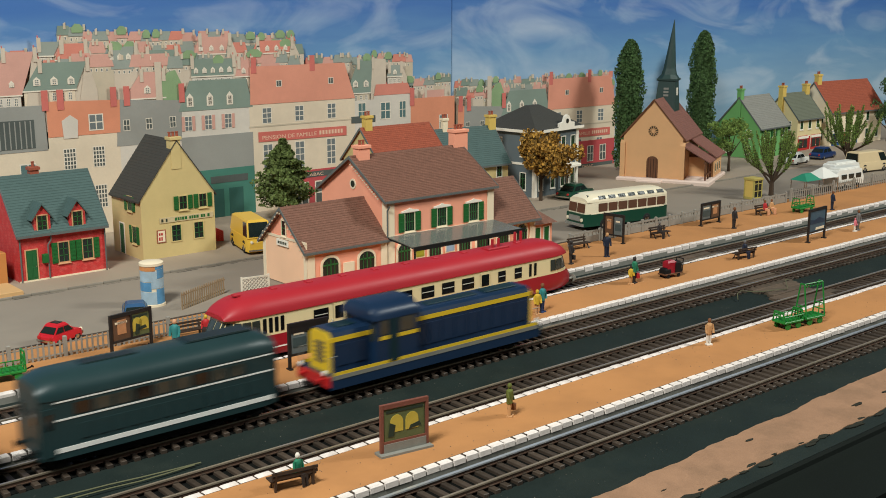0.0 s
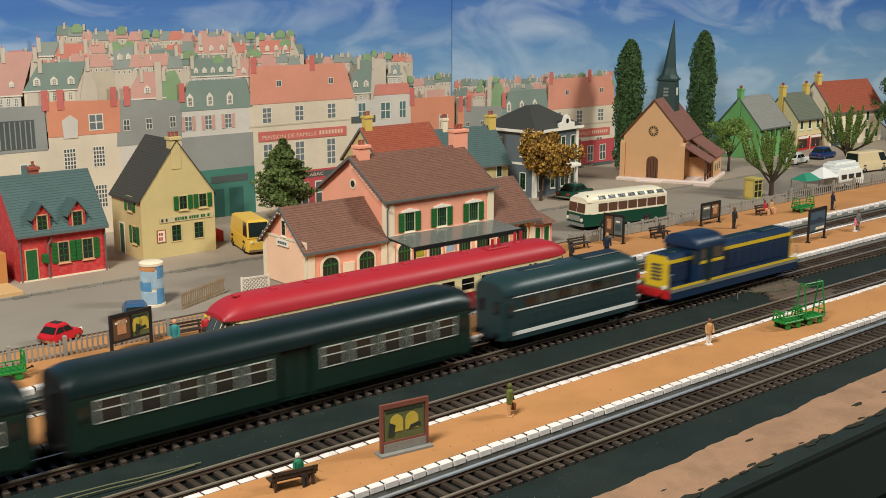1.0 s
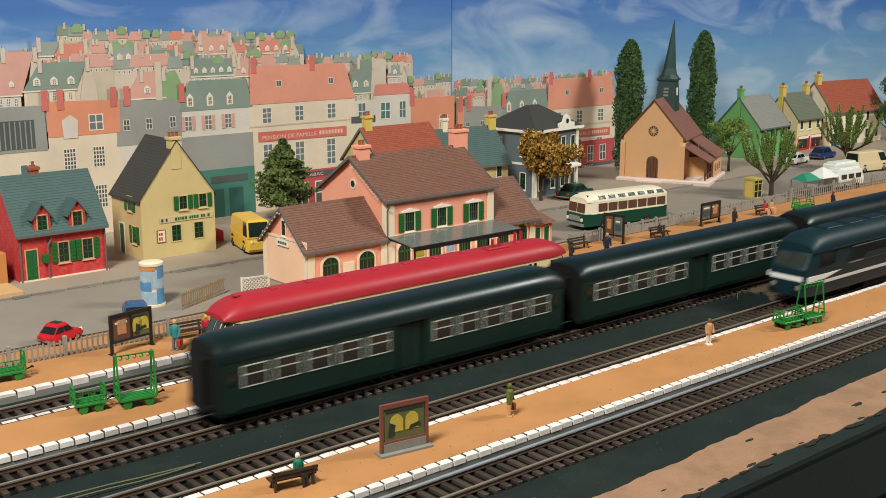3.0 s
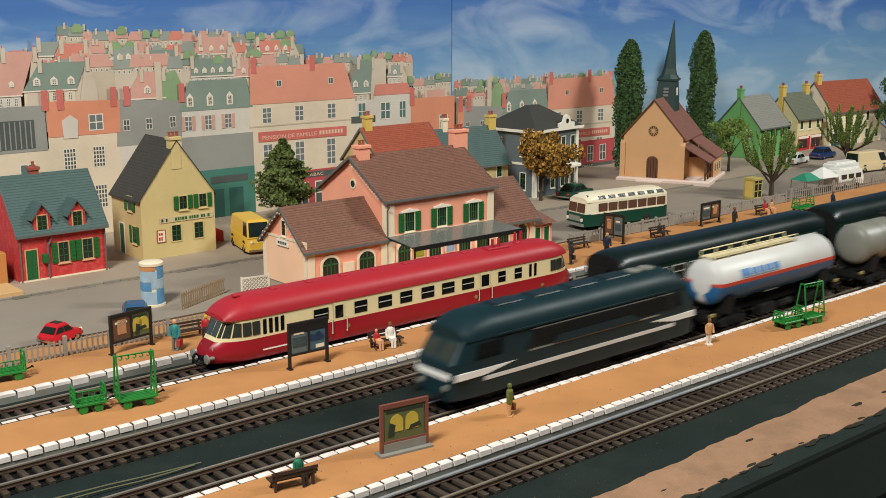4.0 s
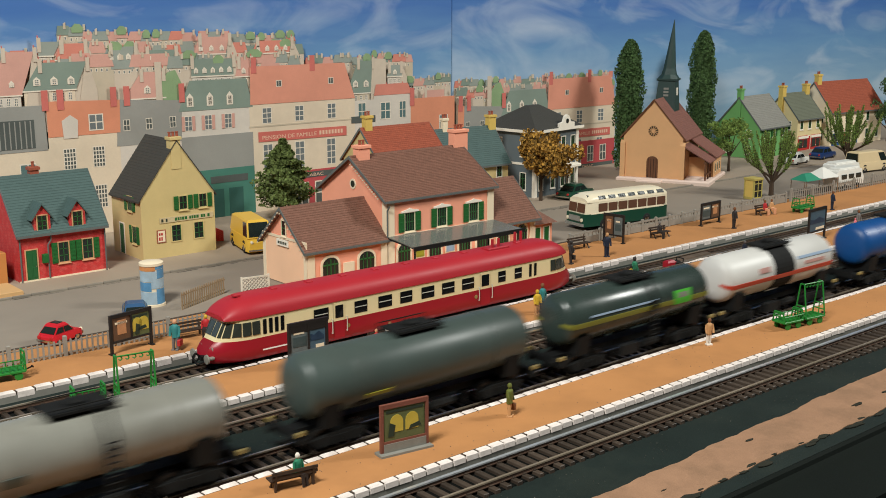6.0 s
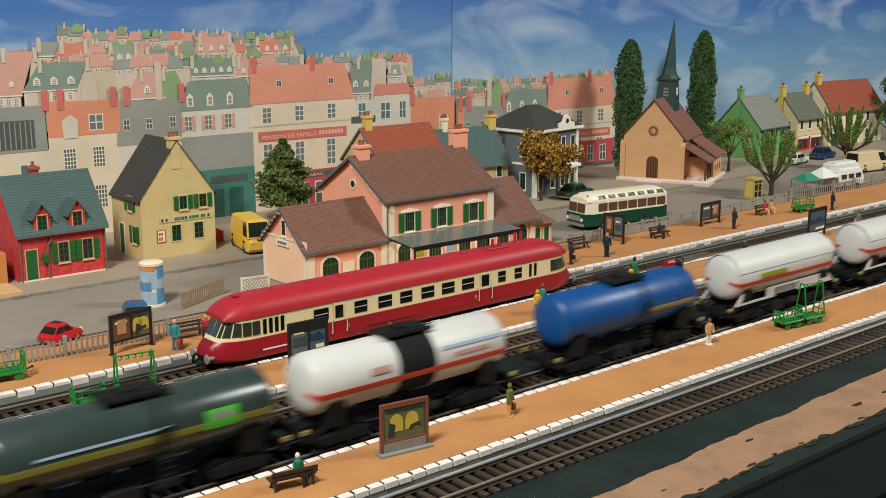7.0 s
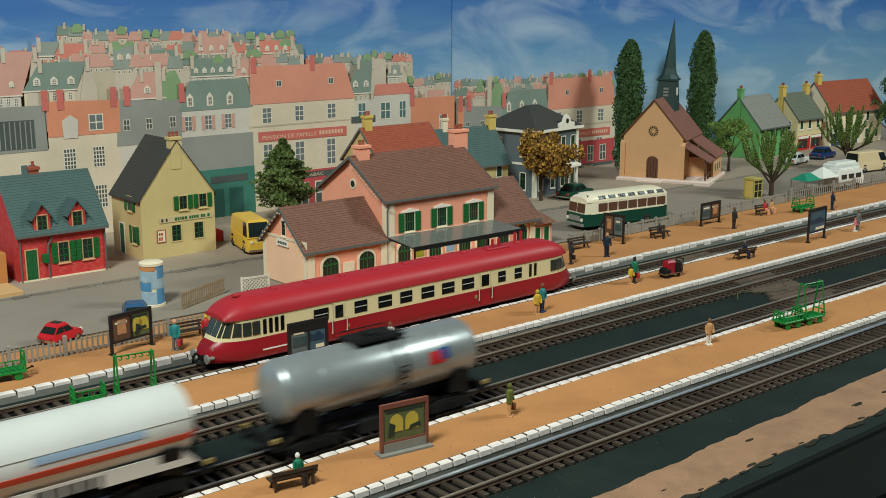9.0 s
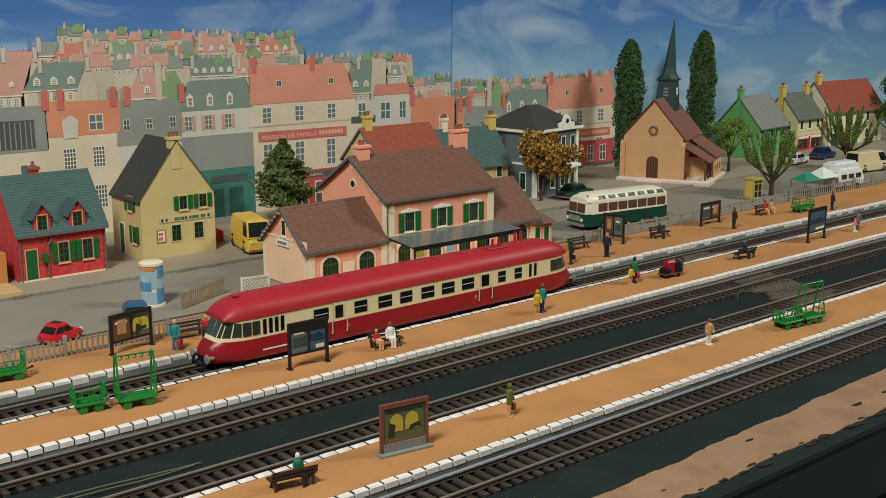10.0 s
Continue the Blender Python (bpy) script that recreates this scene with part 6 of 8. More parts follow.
def villa():
    h = thing("villa", "grey villa with white trim and dark hipped roof", "villa", 867, 868, 1.6, 8)
    W, D, E = 80, 70, 72
    b = Build()
    b.box(0, W, 0, D, 0, E)
    part("wall", b, GREYWALL, h)
    b = Build()
    b.loft([[(-4, -4, E + 2), (W + 4, -4, E + 2), (W + 4, D + 4, E + 2), (-4, D + 4, E + 2)], [(30, 33, 97), (50, 33, 97), (50, 38, 97), (30, 38, 97)]])
    part("roof", b, SLATEDARK, h)
    b = Build()
    b.box(-5, W + 5, -5, D + 5, E - 1, E + 2)
    b.box(-0.8, W + 0.8, -0.8, D + 0.8, 35, 37.5)
    for x0 in (-0.8, W - 4):
        b.box(x0, x0 + 4.8, -0.8, 3, 0, E)
    pieces("cornice", b, TRIMWHITE, h, "white cornice and string course")
    b = Build()
    b.prism([(38, E + 2), (66, E + 2), (66, E + 7), (59, E + 8), (56, E + 14), (52, E + 16), (48, E + 14), (45, E + 8), (38, E + 7)], "y", -5, -2)
    pd = part("roof_pediment", b, TRIMWHITE, h, "white dormer pediment")
    b = Build()
    b.lathe([(2.6, -5.4), (2.6, -4.8)], 14, "y", (52, 0, E + 9))
    part("pane", b, DKGLASS, pd)
    for f in range(2):
        for xw in (11, 33, 52, 70):
            window(h, xw, 8 + f * 37, 7, 18, cols=2, rows=2)
        for yw in (16, 50):
            window(h, 0, 8 + f * 37, 7, 18, y=yw, turn=-90)
    b = Build()
    b.slab(44, 66, -14, 0, 0, 4, 1)
    for x0 in (46, 62):
        b.box(x0, x0 + 2.4, -12, -9.6, 4, 30)
    b.slab(42, 68, -14, 0, 30, 33, 0.6)
    part("entrance_porch", b, TRIMWHITE, h, "white columned entrance porch")


red_house()
yellow_house()
station()
church()
villa()
plain_house(640, 846, 0, 82, 60, 62, 92, OCHRE, REDROOF, "ochre house with red tiled roof behind the station", chim=((7, 30, 8, CHIMYEL),))
plain_house(752, 872, -4, 74, 56, 46, 80, OCHRE, SLATE, "cream house with blue slate roof and yellow chimney", chim=((10, 28, 6, CREAMST), (72, 28, 9, CHIMYEL)))
plain_house(1318, 890, 6, 80, 66, 44, 82, GREENWALL, GREYROOF, "bright green house with pale grey roof", chim=((2, 33, 8, GREENWALL),), shut=SHUTTER)
terrace = plain_house(1432, 905, 0, 62, 56, 48, 80, YELLOWWALL, MOSSROOF, "yellow terraced house with red shopfront and mossy roof", chim=((0, 28, 9, CHIMYEL), (60, 28, 9, CHIMYEL)), doorm=REDPAINT)
long_house = plain_house(1520, 905, -4, 130, 66, 52, 92, CREAMST, REDROOF, "long white house with big red roof", cols=5, chim=((8, 33, 9, CHIMYEL),), doorm=TANKBLUE)


def shopfront(owner, x0, x1, z1, material, label):
    """A painted ground-floor front with a fascia, two panes and a sill."""
    b = Build()
    b.box(x0, x1, -1.0, -0.1, 0, z1)
    front = part("shopfront", b, material, owner, label)
    b = Build()
    b.box(x0 - 0.6, x1 + 0.6, -2.0, -1.0, z1 - 4, z1 - 0.5)
    part("fascia", b, TRIMWHITE, front)
    mid = (x0 + x1) / 2
    for a, c in ((x0 + 1.6, mid - 0.8), (mid + 0.8, x1 - 1.6)):
        b = Build()
        b.box(a, c, -1.3, -1.0, 3.5, z1 - 5.5)
        part("shop_pane", b, DKGLASS, front)


shopfront(terrace, 3, 27, 21, INKRED, "red painted shopfront")
shopfront(terrace, 36, 60, 21, INKRED, "red painted shopfront")
shopfront(long_house, 4, 30, 22, TANKBLUE, "blue painted shopfront")
shopfront(long_house, 34, 50, 22, INKRED, "red painted shopfront")
# ---- trees ----
LEAF = {"mid": paint("mid_green_foliage", rgb(98, 112, 58), 0.8, 0.3, 6, 0.3, island=0.35), "dark": paint("dark_conifer_foliage", rgb(72, 98, 54), 0.85, 0.3, 6, 0.3, island=0.35),
        "autumn": paint("ochre_autumn_foliage", rgb(160, 120, 50), 0.85, 0.4, 5, 0.3, island=0.8), "willow": paint("yellow_green_foliage", rgb(112, 134, 62), 0.85, 0.3, 5, 0.3, island=0.4)}
BARK = paint("brown_bark", rgb(70, 54, 40), 0.85, 0.3, 4, 0.5)


def leaf(b, p, size, rnd):
    n = Vector((rnd.gauss(0, 1), rnd.gauss(0, 1), rnd.gauss(0, 1))).normalized()
    u = n.orthogonal().normalized() * size
    w = n.cross(u)
    p = Vector(p)
    b.face_loop([p - u * 0.8, p - w * 0.6 + n * size * 0.3, p + u * 0.8, p + w * 0.6 + n * size * 0.2])


def round_tree(x, y, z, height, spread, leaf_key, label, seed, base=0.32, count=5200, size=2.1):
    t = thing("tree", label, "tree", x, y, z)
    rnd = random.Random(seed)
    b = Build()
    b.rod((0, 0, -1), (0.6, 0.3, height * base), 2.0, 8, 1.4)
    tips = []
    for k in range(9):
        a = 2 * math.pi * k / 9 + rnd.uniform(-0.3, 0.3)
        r = spread * rnd.uniform(0.35, 0.75)
        q = (r * math.cos(a), r * math.sin(a), height * rnd.uniform(base + 0.15, 0.88))
        b.rod((0.6, 0.3, height * base * rnd.uniform(0.7, 1.0)), q, 0.9, 6, 0.3)
        tips.append(q)
    tips.append((0, 0, height * 0.9))
    part("trunk", b, BARK, t, "brown branching trunk")
    b = Build()
    clumps = []
    for k in range(46):
        q = rnd.choice(tips)
        c = Vector(q) + Vector((rnd.gauss(0, 0.24), rnd.gauss(0, 0.24), rnd.gauss(0, 0.14))) * spread
        c.z = min(max(c.z, height * base * 0.9), height - 3)
        clumps.append((c, spread * rnd.uniform(0.15, 0.3)))
    for k in range(count):
        c, r = rnd.choice(clumps)
        d = Vector((rnd.gauss(0, 1), rnd.gauss(0, 1), rnd.gauss(0, 1))).normalized()
        leaf(b, c + d * r * rnd.uniform(0.6, 1.05), size * rnd.uniform(0.6, 1.2), rnd)
    tagged(part("crown", b, LEAF[leaf_key], t), kind="stuff")


def outline(f):
    """Half width of a poplar up its height: nearly even, with a round top."""
    return (0.8 + 0.14 * math.sin(math.pi * f)) * math.sqrt(max(0.02, 1 - max(0.0, (f - 0.62) / 0.38) ** 2.4))


def poplar(x, y, z, height, spread, seed, leaf_key="dark", label="tall narrow dark green poplar against the sky board", ragged=0.14, trunk=0.05, cone=0.0):
    t = thing("tree", label, "tree", x, y, z, group="tall trees")
    rnd = random.Random(seed)
    b = Build()
    b.rod((0, 0, -1), (0, 0, height * 0.9), 2.4, 8, 0.4)
    part("trunk", b, BARK, t)
    b = Build()
    core = []
    for f in (0.03, 0.15, 0.3, 0.5, 0.65, 0.8, 0.9, 0.97):
        prof = (outline(f) if not cone else (0.62 + 0.42 * math.sin(math.pi * min(1, f * 1.15))) * (1 if f < 0.55 else max(0.05, 1 - ((f - 0.55) / 0.45) ** 2.2 * 0.75)))
        core.append((spread * prof * (0.72 - 0.25 * cone) * (1 - cone * 0.55 * f), height * (trunk * 0.6 + (0.98 - trunk * 0.6) * f)))
    b.lathe(core, 12)
    for k in range(8200):
        f = rnd.random() ** 0.85
        prof = (outline(f) if not cone else (0.62 + 0.42 * math.sin(math.pi * min(1, f * 1.15))) * (1 if f < 0.55 else max(0.05, 1 - ((f - 0.55) / 0.45) ** 2.2 * 0.75)))
        prof *= 1 - cone * 0.55 * f
        if cone and math.sin(f * 40 + 9 * noise.noise((f * 5, seed, 0))) < -0.35:
            prof *= 0.72
        a = rnd.uniform(0, 2 * math.pi)
        wob = 1 + ragged * math.sin(3 * a + f * 17) + 0.1 * math.sin(5 * a - f * 31)
        r = spread * prof * wob * rnd.uniform(0.72, 1.0)
        leaf(b, (r * math.cos(a), r * math.sin(a), height * (trunk * 0.6 + (1 - trunk * 0.6) * f)), rnd.uniform(1.4, 2.6), rnd)
    tagged(part("crown", b, LEAF[leaf_key], t), kind="stuff")


def pollard(x, y, z, height, spread, seed, label):
    """A tree of upswept limbs that fork into finger-like shoots, each clothed in short needles."""
    t = thing("tree", label, "tree", x, y, z, group="upswept trees")
    rnd = random.Random(seed)
    b = Build()
    b.rod((0, 0, -1), (0, 0, height * 0.2), 3.0, 8, 2.4)
    shoots = []
    for k in range(13):
        a = 2 * math.pi * k / 13 * 2.6 + rnd.uniform(-0.25, 0.25)
        f = rnd.uniform(0.2, 1.0)
        q0 = Vector((0, 0, height * rnd.uniform(0.13, 0.24)))
        q1 = Vector((spread * 0.6 * f * math.cos(a), spread * 0.6 * f * math.sin(a), height * rnd.uniform(0.4, 0.55)))
        b.rod(q0, q1, 1.4, 6, 0.9)
        shoots.append((q0.lerp(q1, 0.55), q1))
        for n in range(4):
            c = a + rnd.uniform(-0.7, 0.7)
            reach = spread * f * rnd.uniform(0.12, 0.45)
            start = q0.lerp(q1, rnd.uniform(0.55, 1.0))
            tip = start + Vector((reach * math.cos(c), reach * math.sin(c), height * rnd.uniform(0.2, 0.46)))
            tip.z = min(tip.z, height * rnd.uniform(0.92, 1.02))
            b.rod(start, tip, 0.8, 6, 0.25)
            shoots.append((start, tip))
    part("trunk", b, BARK, t, "dark upswept limbs")
    b = Build()
    for q0, q1 in shoots:
        for k in range(int(7 * (q1 - q0).length)):
            f = rnd.random()
            d = Vector((rnd.gauss(0, 1), rnd.gauss(0, 1), rnd.gauss(0, 1) + 0.4)).normalized()
            leaf(b, q0.lerp(q1, f) + d * rnd.uniform(0.3, 2.5) * (1.15 - 0.5 * f), rnd.uniform(0.7, 1.5), rnd)
    tagged(part("crown", b, LEAF["willow"], t), kind="stuff")


poplar(590, 938, 1.6, 80, 29, 1, "mid", "leafy green tree beside the red shop", 0.34, 0.3, 1.0)
round_tree(861, 852, 1.6, 71, 36, "autumn", "ochre autumn tree in front of the grey villa", 2, 0.42, 8200, 2.6)
poplar(1104, 940, 1.6, 164, 19, 3)
poplar(1263, 948, 1.6, 172, 19, 4)
round_tree(1195, 850, 1.6, 68, 24, "willow", "small yellow-green tree beside the church", 5, 0.3, 3000, 1.9)
pollard(1086, 714, 0.4, 84, 50, 6, "upswept green tree at the edge of the square")
pollard(1330, 764, 0.4, 92, 52, 7, "tall upswept green tree beside the parked vans")
round_tree(1640, 880, 1.6, 92, 36, "dark", "dark green tree at the end of the street", 8, 0.25)
# ---- road vehicles: x forward from the rear, y across, z up from the road ----
TYRE = paint("black_tyre", rgb(24, 24, 24), 0.8, 0.2, 3)
CHROME = paint("chrome_trim", rgb(200, 200, 196), 0.2, 0.05, 10, metal=1.0)
BUSGREEN = paint("dark_green_bus_paint", rgb(20, 66, 50), 0.35, 0.08, 30)
BUSCREAM = paint("cream_bus_paint", rgb(232, 220, 192), 0.35, 0.05, 30)
SEATS = paint("brown_bus_interior", rgb(92, 58, 40), 0.7, 0.2, 6)
CARCOL = {"red": paint("red_car_paint", rgb(196, 34, 44), 0.3, 0.06, 20), "blue": paint("dull_blue_car_paint", rgb(50, 84, 120), 0.35, 0.08, 20), "yellow": paint("yellow_van_paint", rgb(220, 176, 66), 0.4, 0.06, 20),
          "green": paint("dark_green_car_paint", rgb(28, 68, 52), 0.3, 0.08, 20), "white": paint("white_car_paint", rgb(226, 224, 216), 0.35, 0.05, 20), "navy": paint("navy_car_paint", rgb(28, 52, 96), 0.3, 0.08, 20), "tan": paint("cream_van_paint", rgb(212, 190, 150), 0.4, 0.06, 20)}


def wheel(owner, x, y, r=3.6, w=1.9):
    s = 1 if y > 0 else -1
    b = Build()
    b.lathe([(r * 0.5, y - s * w), (r * 0.95, y - s * w), (r, y - s * w * 0.7), (r, y - s * 0.3), (r * 0.92, y), (r * 0.6, y)], 16, "y", (x, 0, r))
    o = part("wheel", b, TYRE, owner, smooth=True)
    b = Build()
    b.lathe([(r * 0.58, y - s * 0.3), (r * 0.5, y + s * 0.05), (r * 0.15, y + s * 0.25), (0.05, y + s * 0.25)], 14, "y", (x, 0, r))
    part("hub_cap", b, CHROME, o, smooth=True)


def car(x, y, z, turn, colour, label, L=48.0, W=19.0, H=17.0, kind="saloon", category="car"):
    v = thing("car" if kind != "van" else "van", label, category, x, y, z, turn)
    m = CARCOL[colour]
    hw = W / 2
    belt = H * 0.55 if kind != "van" else H * 0.5
    b = Build()
    rings = []
    for f, zz, ww in ((0, 0.72, 0.84), (0.03, 0.9, 0.93), (0.12, 1.0, 1.0), (0.3, 1.0, 1.0), (0.7, 1.0, 1.0), (0.88, 0.97, 1.0), (0.97, 0.86, 0.93), (1.0, 0.7, 0.84)):
        q, top, w_ = f * L, 2.4 + (belt - 2.4) * zz, hw * ww
        rings.append([(q, -w_, 2.4), (q, -w_ * 1.02, (2.4 + top) / 2), (q, -w_ * 0.93, top), (q, w_ * 0.93, top), (q, w_ * 1.02, (2.4 + top) / 2), (q, w_, 2.4)])
    b.loft(rings)
    part("body", b, m, v, smooth=True)
    a0, a1, c0, c1 = {"saloon": (0.14, 0.74, 0.28, 0.6), "round": (0.05, 0.74, 0.24, 0.56), "van": (0.01, 0.94, 0.03, 0.82)}[kind]
    b = Build()
    b.loft([[(a0 * L, -hw * 0.9, belt - 0.3), (a1 * L, -hw * 0.9, belt - 0.3), (a1 * L, hw * 0.9, belt - 0.3), (a0 * L, hw * 0.9, belt - 0.3)],
            [(c0 * L, -hw * 0.76, H - 1.2), (c1 * L, -hw * 0.76, H - 1.2), (c1 * L, hw * 0.76, H - 1.2), (c0 * L, hw * 0.76, H - 1.2)],
            [((c0 + 0.04) * L, -hw * 0.6, H), ((c1 - 0.04) * L, -hw * 0.6, H), ((c1 - 0.04) * L, hw * 0.6, H), ((c0 + 0.04) * L, hw * 0.6, H)]])
    part("cabin", b, m, v)
    if kind == "round":
        b = Build()
        b.slab((c0 + 0.07) * L, (c1 - 0.07) * L, -hw * 0.45, hw * 0.45, H - 0.1, H + 0.35, 0.2)
        part("sunroof", b, DKGLASS, v, "dark folding sunroof")

    def side_x(f, zz):
        k = (zz - belt) / (H - 1.2 - belt)
        return (a0 + (c0 - a0) * k) * L if f == 0 else (a1 + (c1 - a1) * k) * L
    z0, z1 = belt + 0.7, H - 2.0
    for s in (-1, 1):
        b = Build()
        k0, k1 = (z0 - belt) / (H - belt - 1.2), (z1 - belt) / (H - belt - 1.2)
        y0, y1 = s * hw * (0.9 - 0.14 * k0), s * hw * (0.9 - 0.14 * k1)
        if kind == "van":
            spans = ((0.76, 0.98),)
        else:
            spans = ((0.06, 0.47), (0.53, 0.94))
        for f0, f1 in spans:
            xa0, xb0 = side_x(0, z0), side_x(1, z0)
            xa1, xb1 = side_x(0, z1), side_x(1, z1)
            pts0 = [(xa0 + (xb0 - xa0) * f0, y0, z0), (xa0 + (xb0 - xa0) * f1, y0, z0), (xa1 + (xb1 - xa1) * f1, y1, z1), (xa1 + (xb1 - xa1) * f0, y1, z1)]
            b.loft([pts0, [(p[0], p[1] + s * 0.25, p[2]) for p in pts0]])
        pieces("side_window", b, DKGLASS, v)
    for f in (0, 1):
        b = Build()
        d = -0.25 if f == 0 else 0.25
        p = [(side_x(f, z0), -hw * 0.78, z0), (side_x(f, z0), hw * 0.78, z0), (side_x(f, z1), hw * 0.66, z1), (side_x(f, z1), -hw * 0.66, z1)]
        b.loft([p, [(q[0] + d, q[1], q[2] + 0.2) for q in p]])
        part("windscreen" if f else "rear_window", b, DKGLASS, v)
    for xa in (0.2 * L, 0.8 * L):
        for s in (-1, 1):
            wheel(v, xa, s * (hw + 0.1), H * 0.2)
    for xe, d in ((0, -0.8), (L, 0.8)):
        b = Build()
        b.box(min(xe, xe + d), max(xe, xe + d), -hw * 0.9, hw * 0.9, 3.2, 4.6)
        part("bumper", b, CHROME, v)
        for s in (-1, 1):
            b = Build()
            b.lathe([(1.3, xe - d), (1.3, xe + d * 0.6), (0.2, xe + d)], 10, "x", (0, s * hw * 0.68, belt * 0.78))
            part("headlight" if d > 0 else "tail_light", b, BUSCREAM if d > 0 else REDPAINT, v)
    return v


def bus():
    v = thing("bus", "dark green and cream bus with roof skylights", "bus", 778, 724, 0.4, -8)
    L, hw, H = 106.0, 14.5, 34.5
    rows = [0, 1.2, 4, 9, 16, L - 10, L - 4, L - 1, L]

    def wd(q):
        return hw * (0.86 + 0.14 * min(1, min(q, L - q) / 9) ** 0.6)
    b = Build()
    b.loft([[(q, -wd(q), 4), (q, -wd(q), 16), (q, wd(q), 16), (q, wd(q), 4)] for q in rows])
    part("lower_body", b, BUSGREEN, v, smooth=True)
    b = Build()
    b.loft([[(q + (2.2 if q < 10 else 0), -wd(q), 16), (q + (3.2 if q < 10 else 0), -wd(q) * 0.96, 27), (q + (3.2 if q < 10 else 0), wd(q) * 0.96, 27), (q + (2.2 if q < 10 else 0), wd(q), 16)] for q in rows])
    part("upper_body", b, BUSCREAM, v, "cream window band", smooth=True)
    b = Build()
    arch_band(b, [4, 5, 7, 11, 17, L - 12, L - 6, L - 2, L], lambda q: (wd(q) * 0.97, 1 - 0.5 * max(0, 1 - min(q - 4, L - q) / 10.0) ** 2), 26.8, H)
    part("roof", b, BUSCREAM, v, smooth=True)
    for k in range(7):
        x0 = 17 + k * 12.3
        pane(v, x0, x0 + 10.6, 17.6, 25.4, hw * 0.985, SEATS, "side_window", t=0.4)
        for s in (-1, 1):
            b = Build()
            p = [(x0 + 0.5, s * hw * 0.93, 28.8), (x0 + 9, s * hw * 0.93, 28.8), (x0 + 9, s * hw * 0.78, 31.6), (x0 + 0.5, s * hw * 0.78, 31.6)]
            b.loft([p, [(q[0], q[1] + s * 0.6, q[2] + 0.7) for q in p]])
            part("roof_skylight", b, DKGLASS, v, "narrow curved roof light")
    for y0, y1 in ((-11.5, -0.6), (0.6, 11.5)):
        b = Build()
        p = [(1.6, y0, 17.4), (1.6, y1, 17.4), (2.6, y1, 25.6), (2.6, y0, 25.6)]
        b.loft([p, [(q[0] + 1.2, q[1], q[2]) for q in p]])
        part("windscreen", b, SEATS, v)
        b = Build()
        p = [(5.2, y0 * 0.9, 29.2), (5.2, y1 * 0.9, 29.2), (8.6, y1 * 0.8, 32.2), (8.6, y0 * 0.8, 32.2)]
        b.loft([p, [(q[0], q[1], q[2] + 0.9) for q in p]])
        part("roof_skylight", b, DKGLASS, v)
    b = Build()
    b.box(-1.4, 0.4, -12.8, 12.8, 4.5, 7)
    b.box(-0.8, 0.4, -8, 8, 9, 14)
    part("bumper", b, GREYROOF, v, "grey front bumper and grille")
    for s in (-1, 1):
        b = Build()
        b.lathe([(1.8, 0.4), (1.8, -0.8), (0.2, -1.2)], 12, "x", (0, s * 10.4, 10.5))
        part("headlight", b, BUSCREAM, v)
    stripe(v, "cream_line", 8, L - 6, 15.6, 16.4, hw, BUSCREAM)
    for xa in (24, 78):
        for s in (-1, 1):
            wheel(v, xa, s * (hw + 0.2), 5.2, 3)


car(250, 682, 0.4, 24, "red", "small red car parked behind the platform fence", 26, 14.5, 13.5, "round")
car(315, 690, 0.4, 66, "blue", "dull blue car parked behind the poster board", 40, 17, 12)
car(505, 874, 1.6, -104, "yellow", "yellow delivery van beside the post office", 57, 25, 28, "van", "van")
car(880, 838, 1.6, 10, "green", "dark green car parked before the villa", 50, 20, 16)
car(1300, 832, 1.6, 8, "white", "white car parked by the terraced houses", 46, 19, 15)
car(1372, 838, 1.6, 6, "navy", "navy blue car parked by the terraced houses", 48, 19, 16)
car(1310, 748, 0.4, -8, "tan", "cream delivery van parked on the square", 62, 24, 26, "van", "van")
bus()


def caravan(x, y, turn, awning):
    v = thing("caravan", "white caravan with a green and white awning" if awning else "white camper parked by the fence", "caravan", x, y, 0.4, turn)
    b = Build()
    rings = []
    for q, s in ((0, 0.8), (2, 0.95), (6, 1), (44, 1), (48, 0.95), (50, 0.8)):
        rings.append([(q, -10, 6), (q, -10.5, 14), (q, -9 * s, 5 + 19 * s), (q, 9 * s, 5 + 19 * s), (q, 10.5, 14), (q, 10, 6)])
    b.loft(rings)
    part("body", b, CARCOL["white"], v, smooth=True)
    for x0 in (6, 20, 34):
        pane(v, x0, x0 + 10, 13.5, 19, 10.3, DKGLASS, "side_window", t=0.3)
    b = Build()
    b.slab(6, 44, -7, 7, 23.5, 26, 0.8)
    part("roof_hatch", b, CARCOL["white"], v)
    for s in (-1, 1):
        wheel(v, 14, s * 10.6, 4)
        wheel(v, 38, s * 10.6, 4)
    if awning:
        b = Build()
        b.loft([[(-34, -14, 19), (-4, -14, 19), (-4, 12, 19), (-34, 12, 19)], [(-20, -2, 29), (-16, -2, 29), (-16, 0, 29), (-20, 0, 29)]])
        aw = part("awning", b, CARCOL["white"], v, "white peaked awning")
        b = Build()
        b.loft([[(-62, -12, 18), (-35, -12, 18), (-35, 10, 18), (-62, 10, 18)], [(-54, -3, 25), (-42, -3, 25), (-42, 0, 25), (-54, 0, 25)]])
        part("awning_wing", b, paint("sea_green_canvas", rgb(40, 132, 104), 0.8, 0.1, 15), aw, "sea green canvas")
        b = Build()
        for px, py in ((-33, -13), (-5, -13), (-33, 11), (-5, 11), (-61, -11), (-61, 9)):
            b.rod((px, py, 0), (px, py, 19), 0.6)
        pieces("awning_pole", b, CHROME, aw)


caravan(1163, 688, -3, True)
caravan(1203, 716, -5, False)

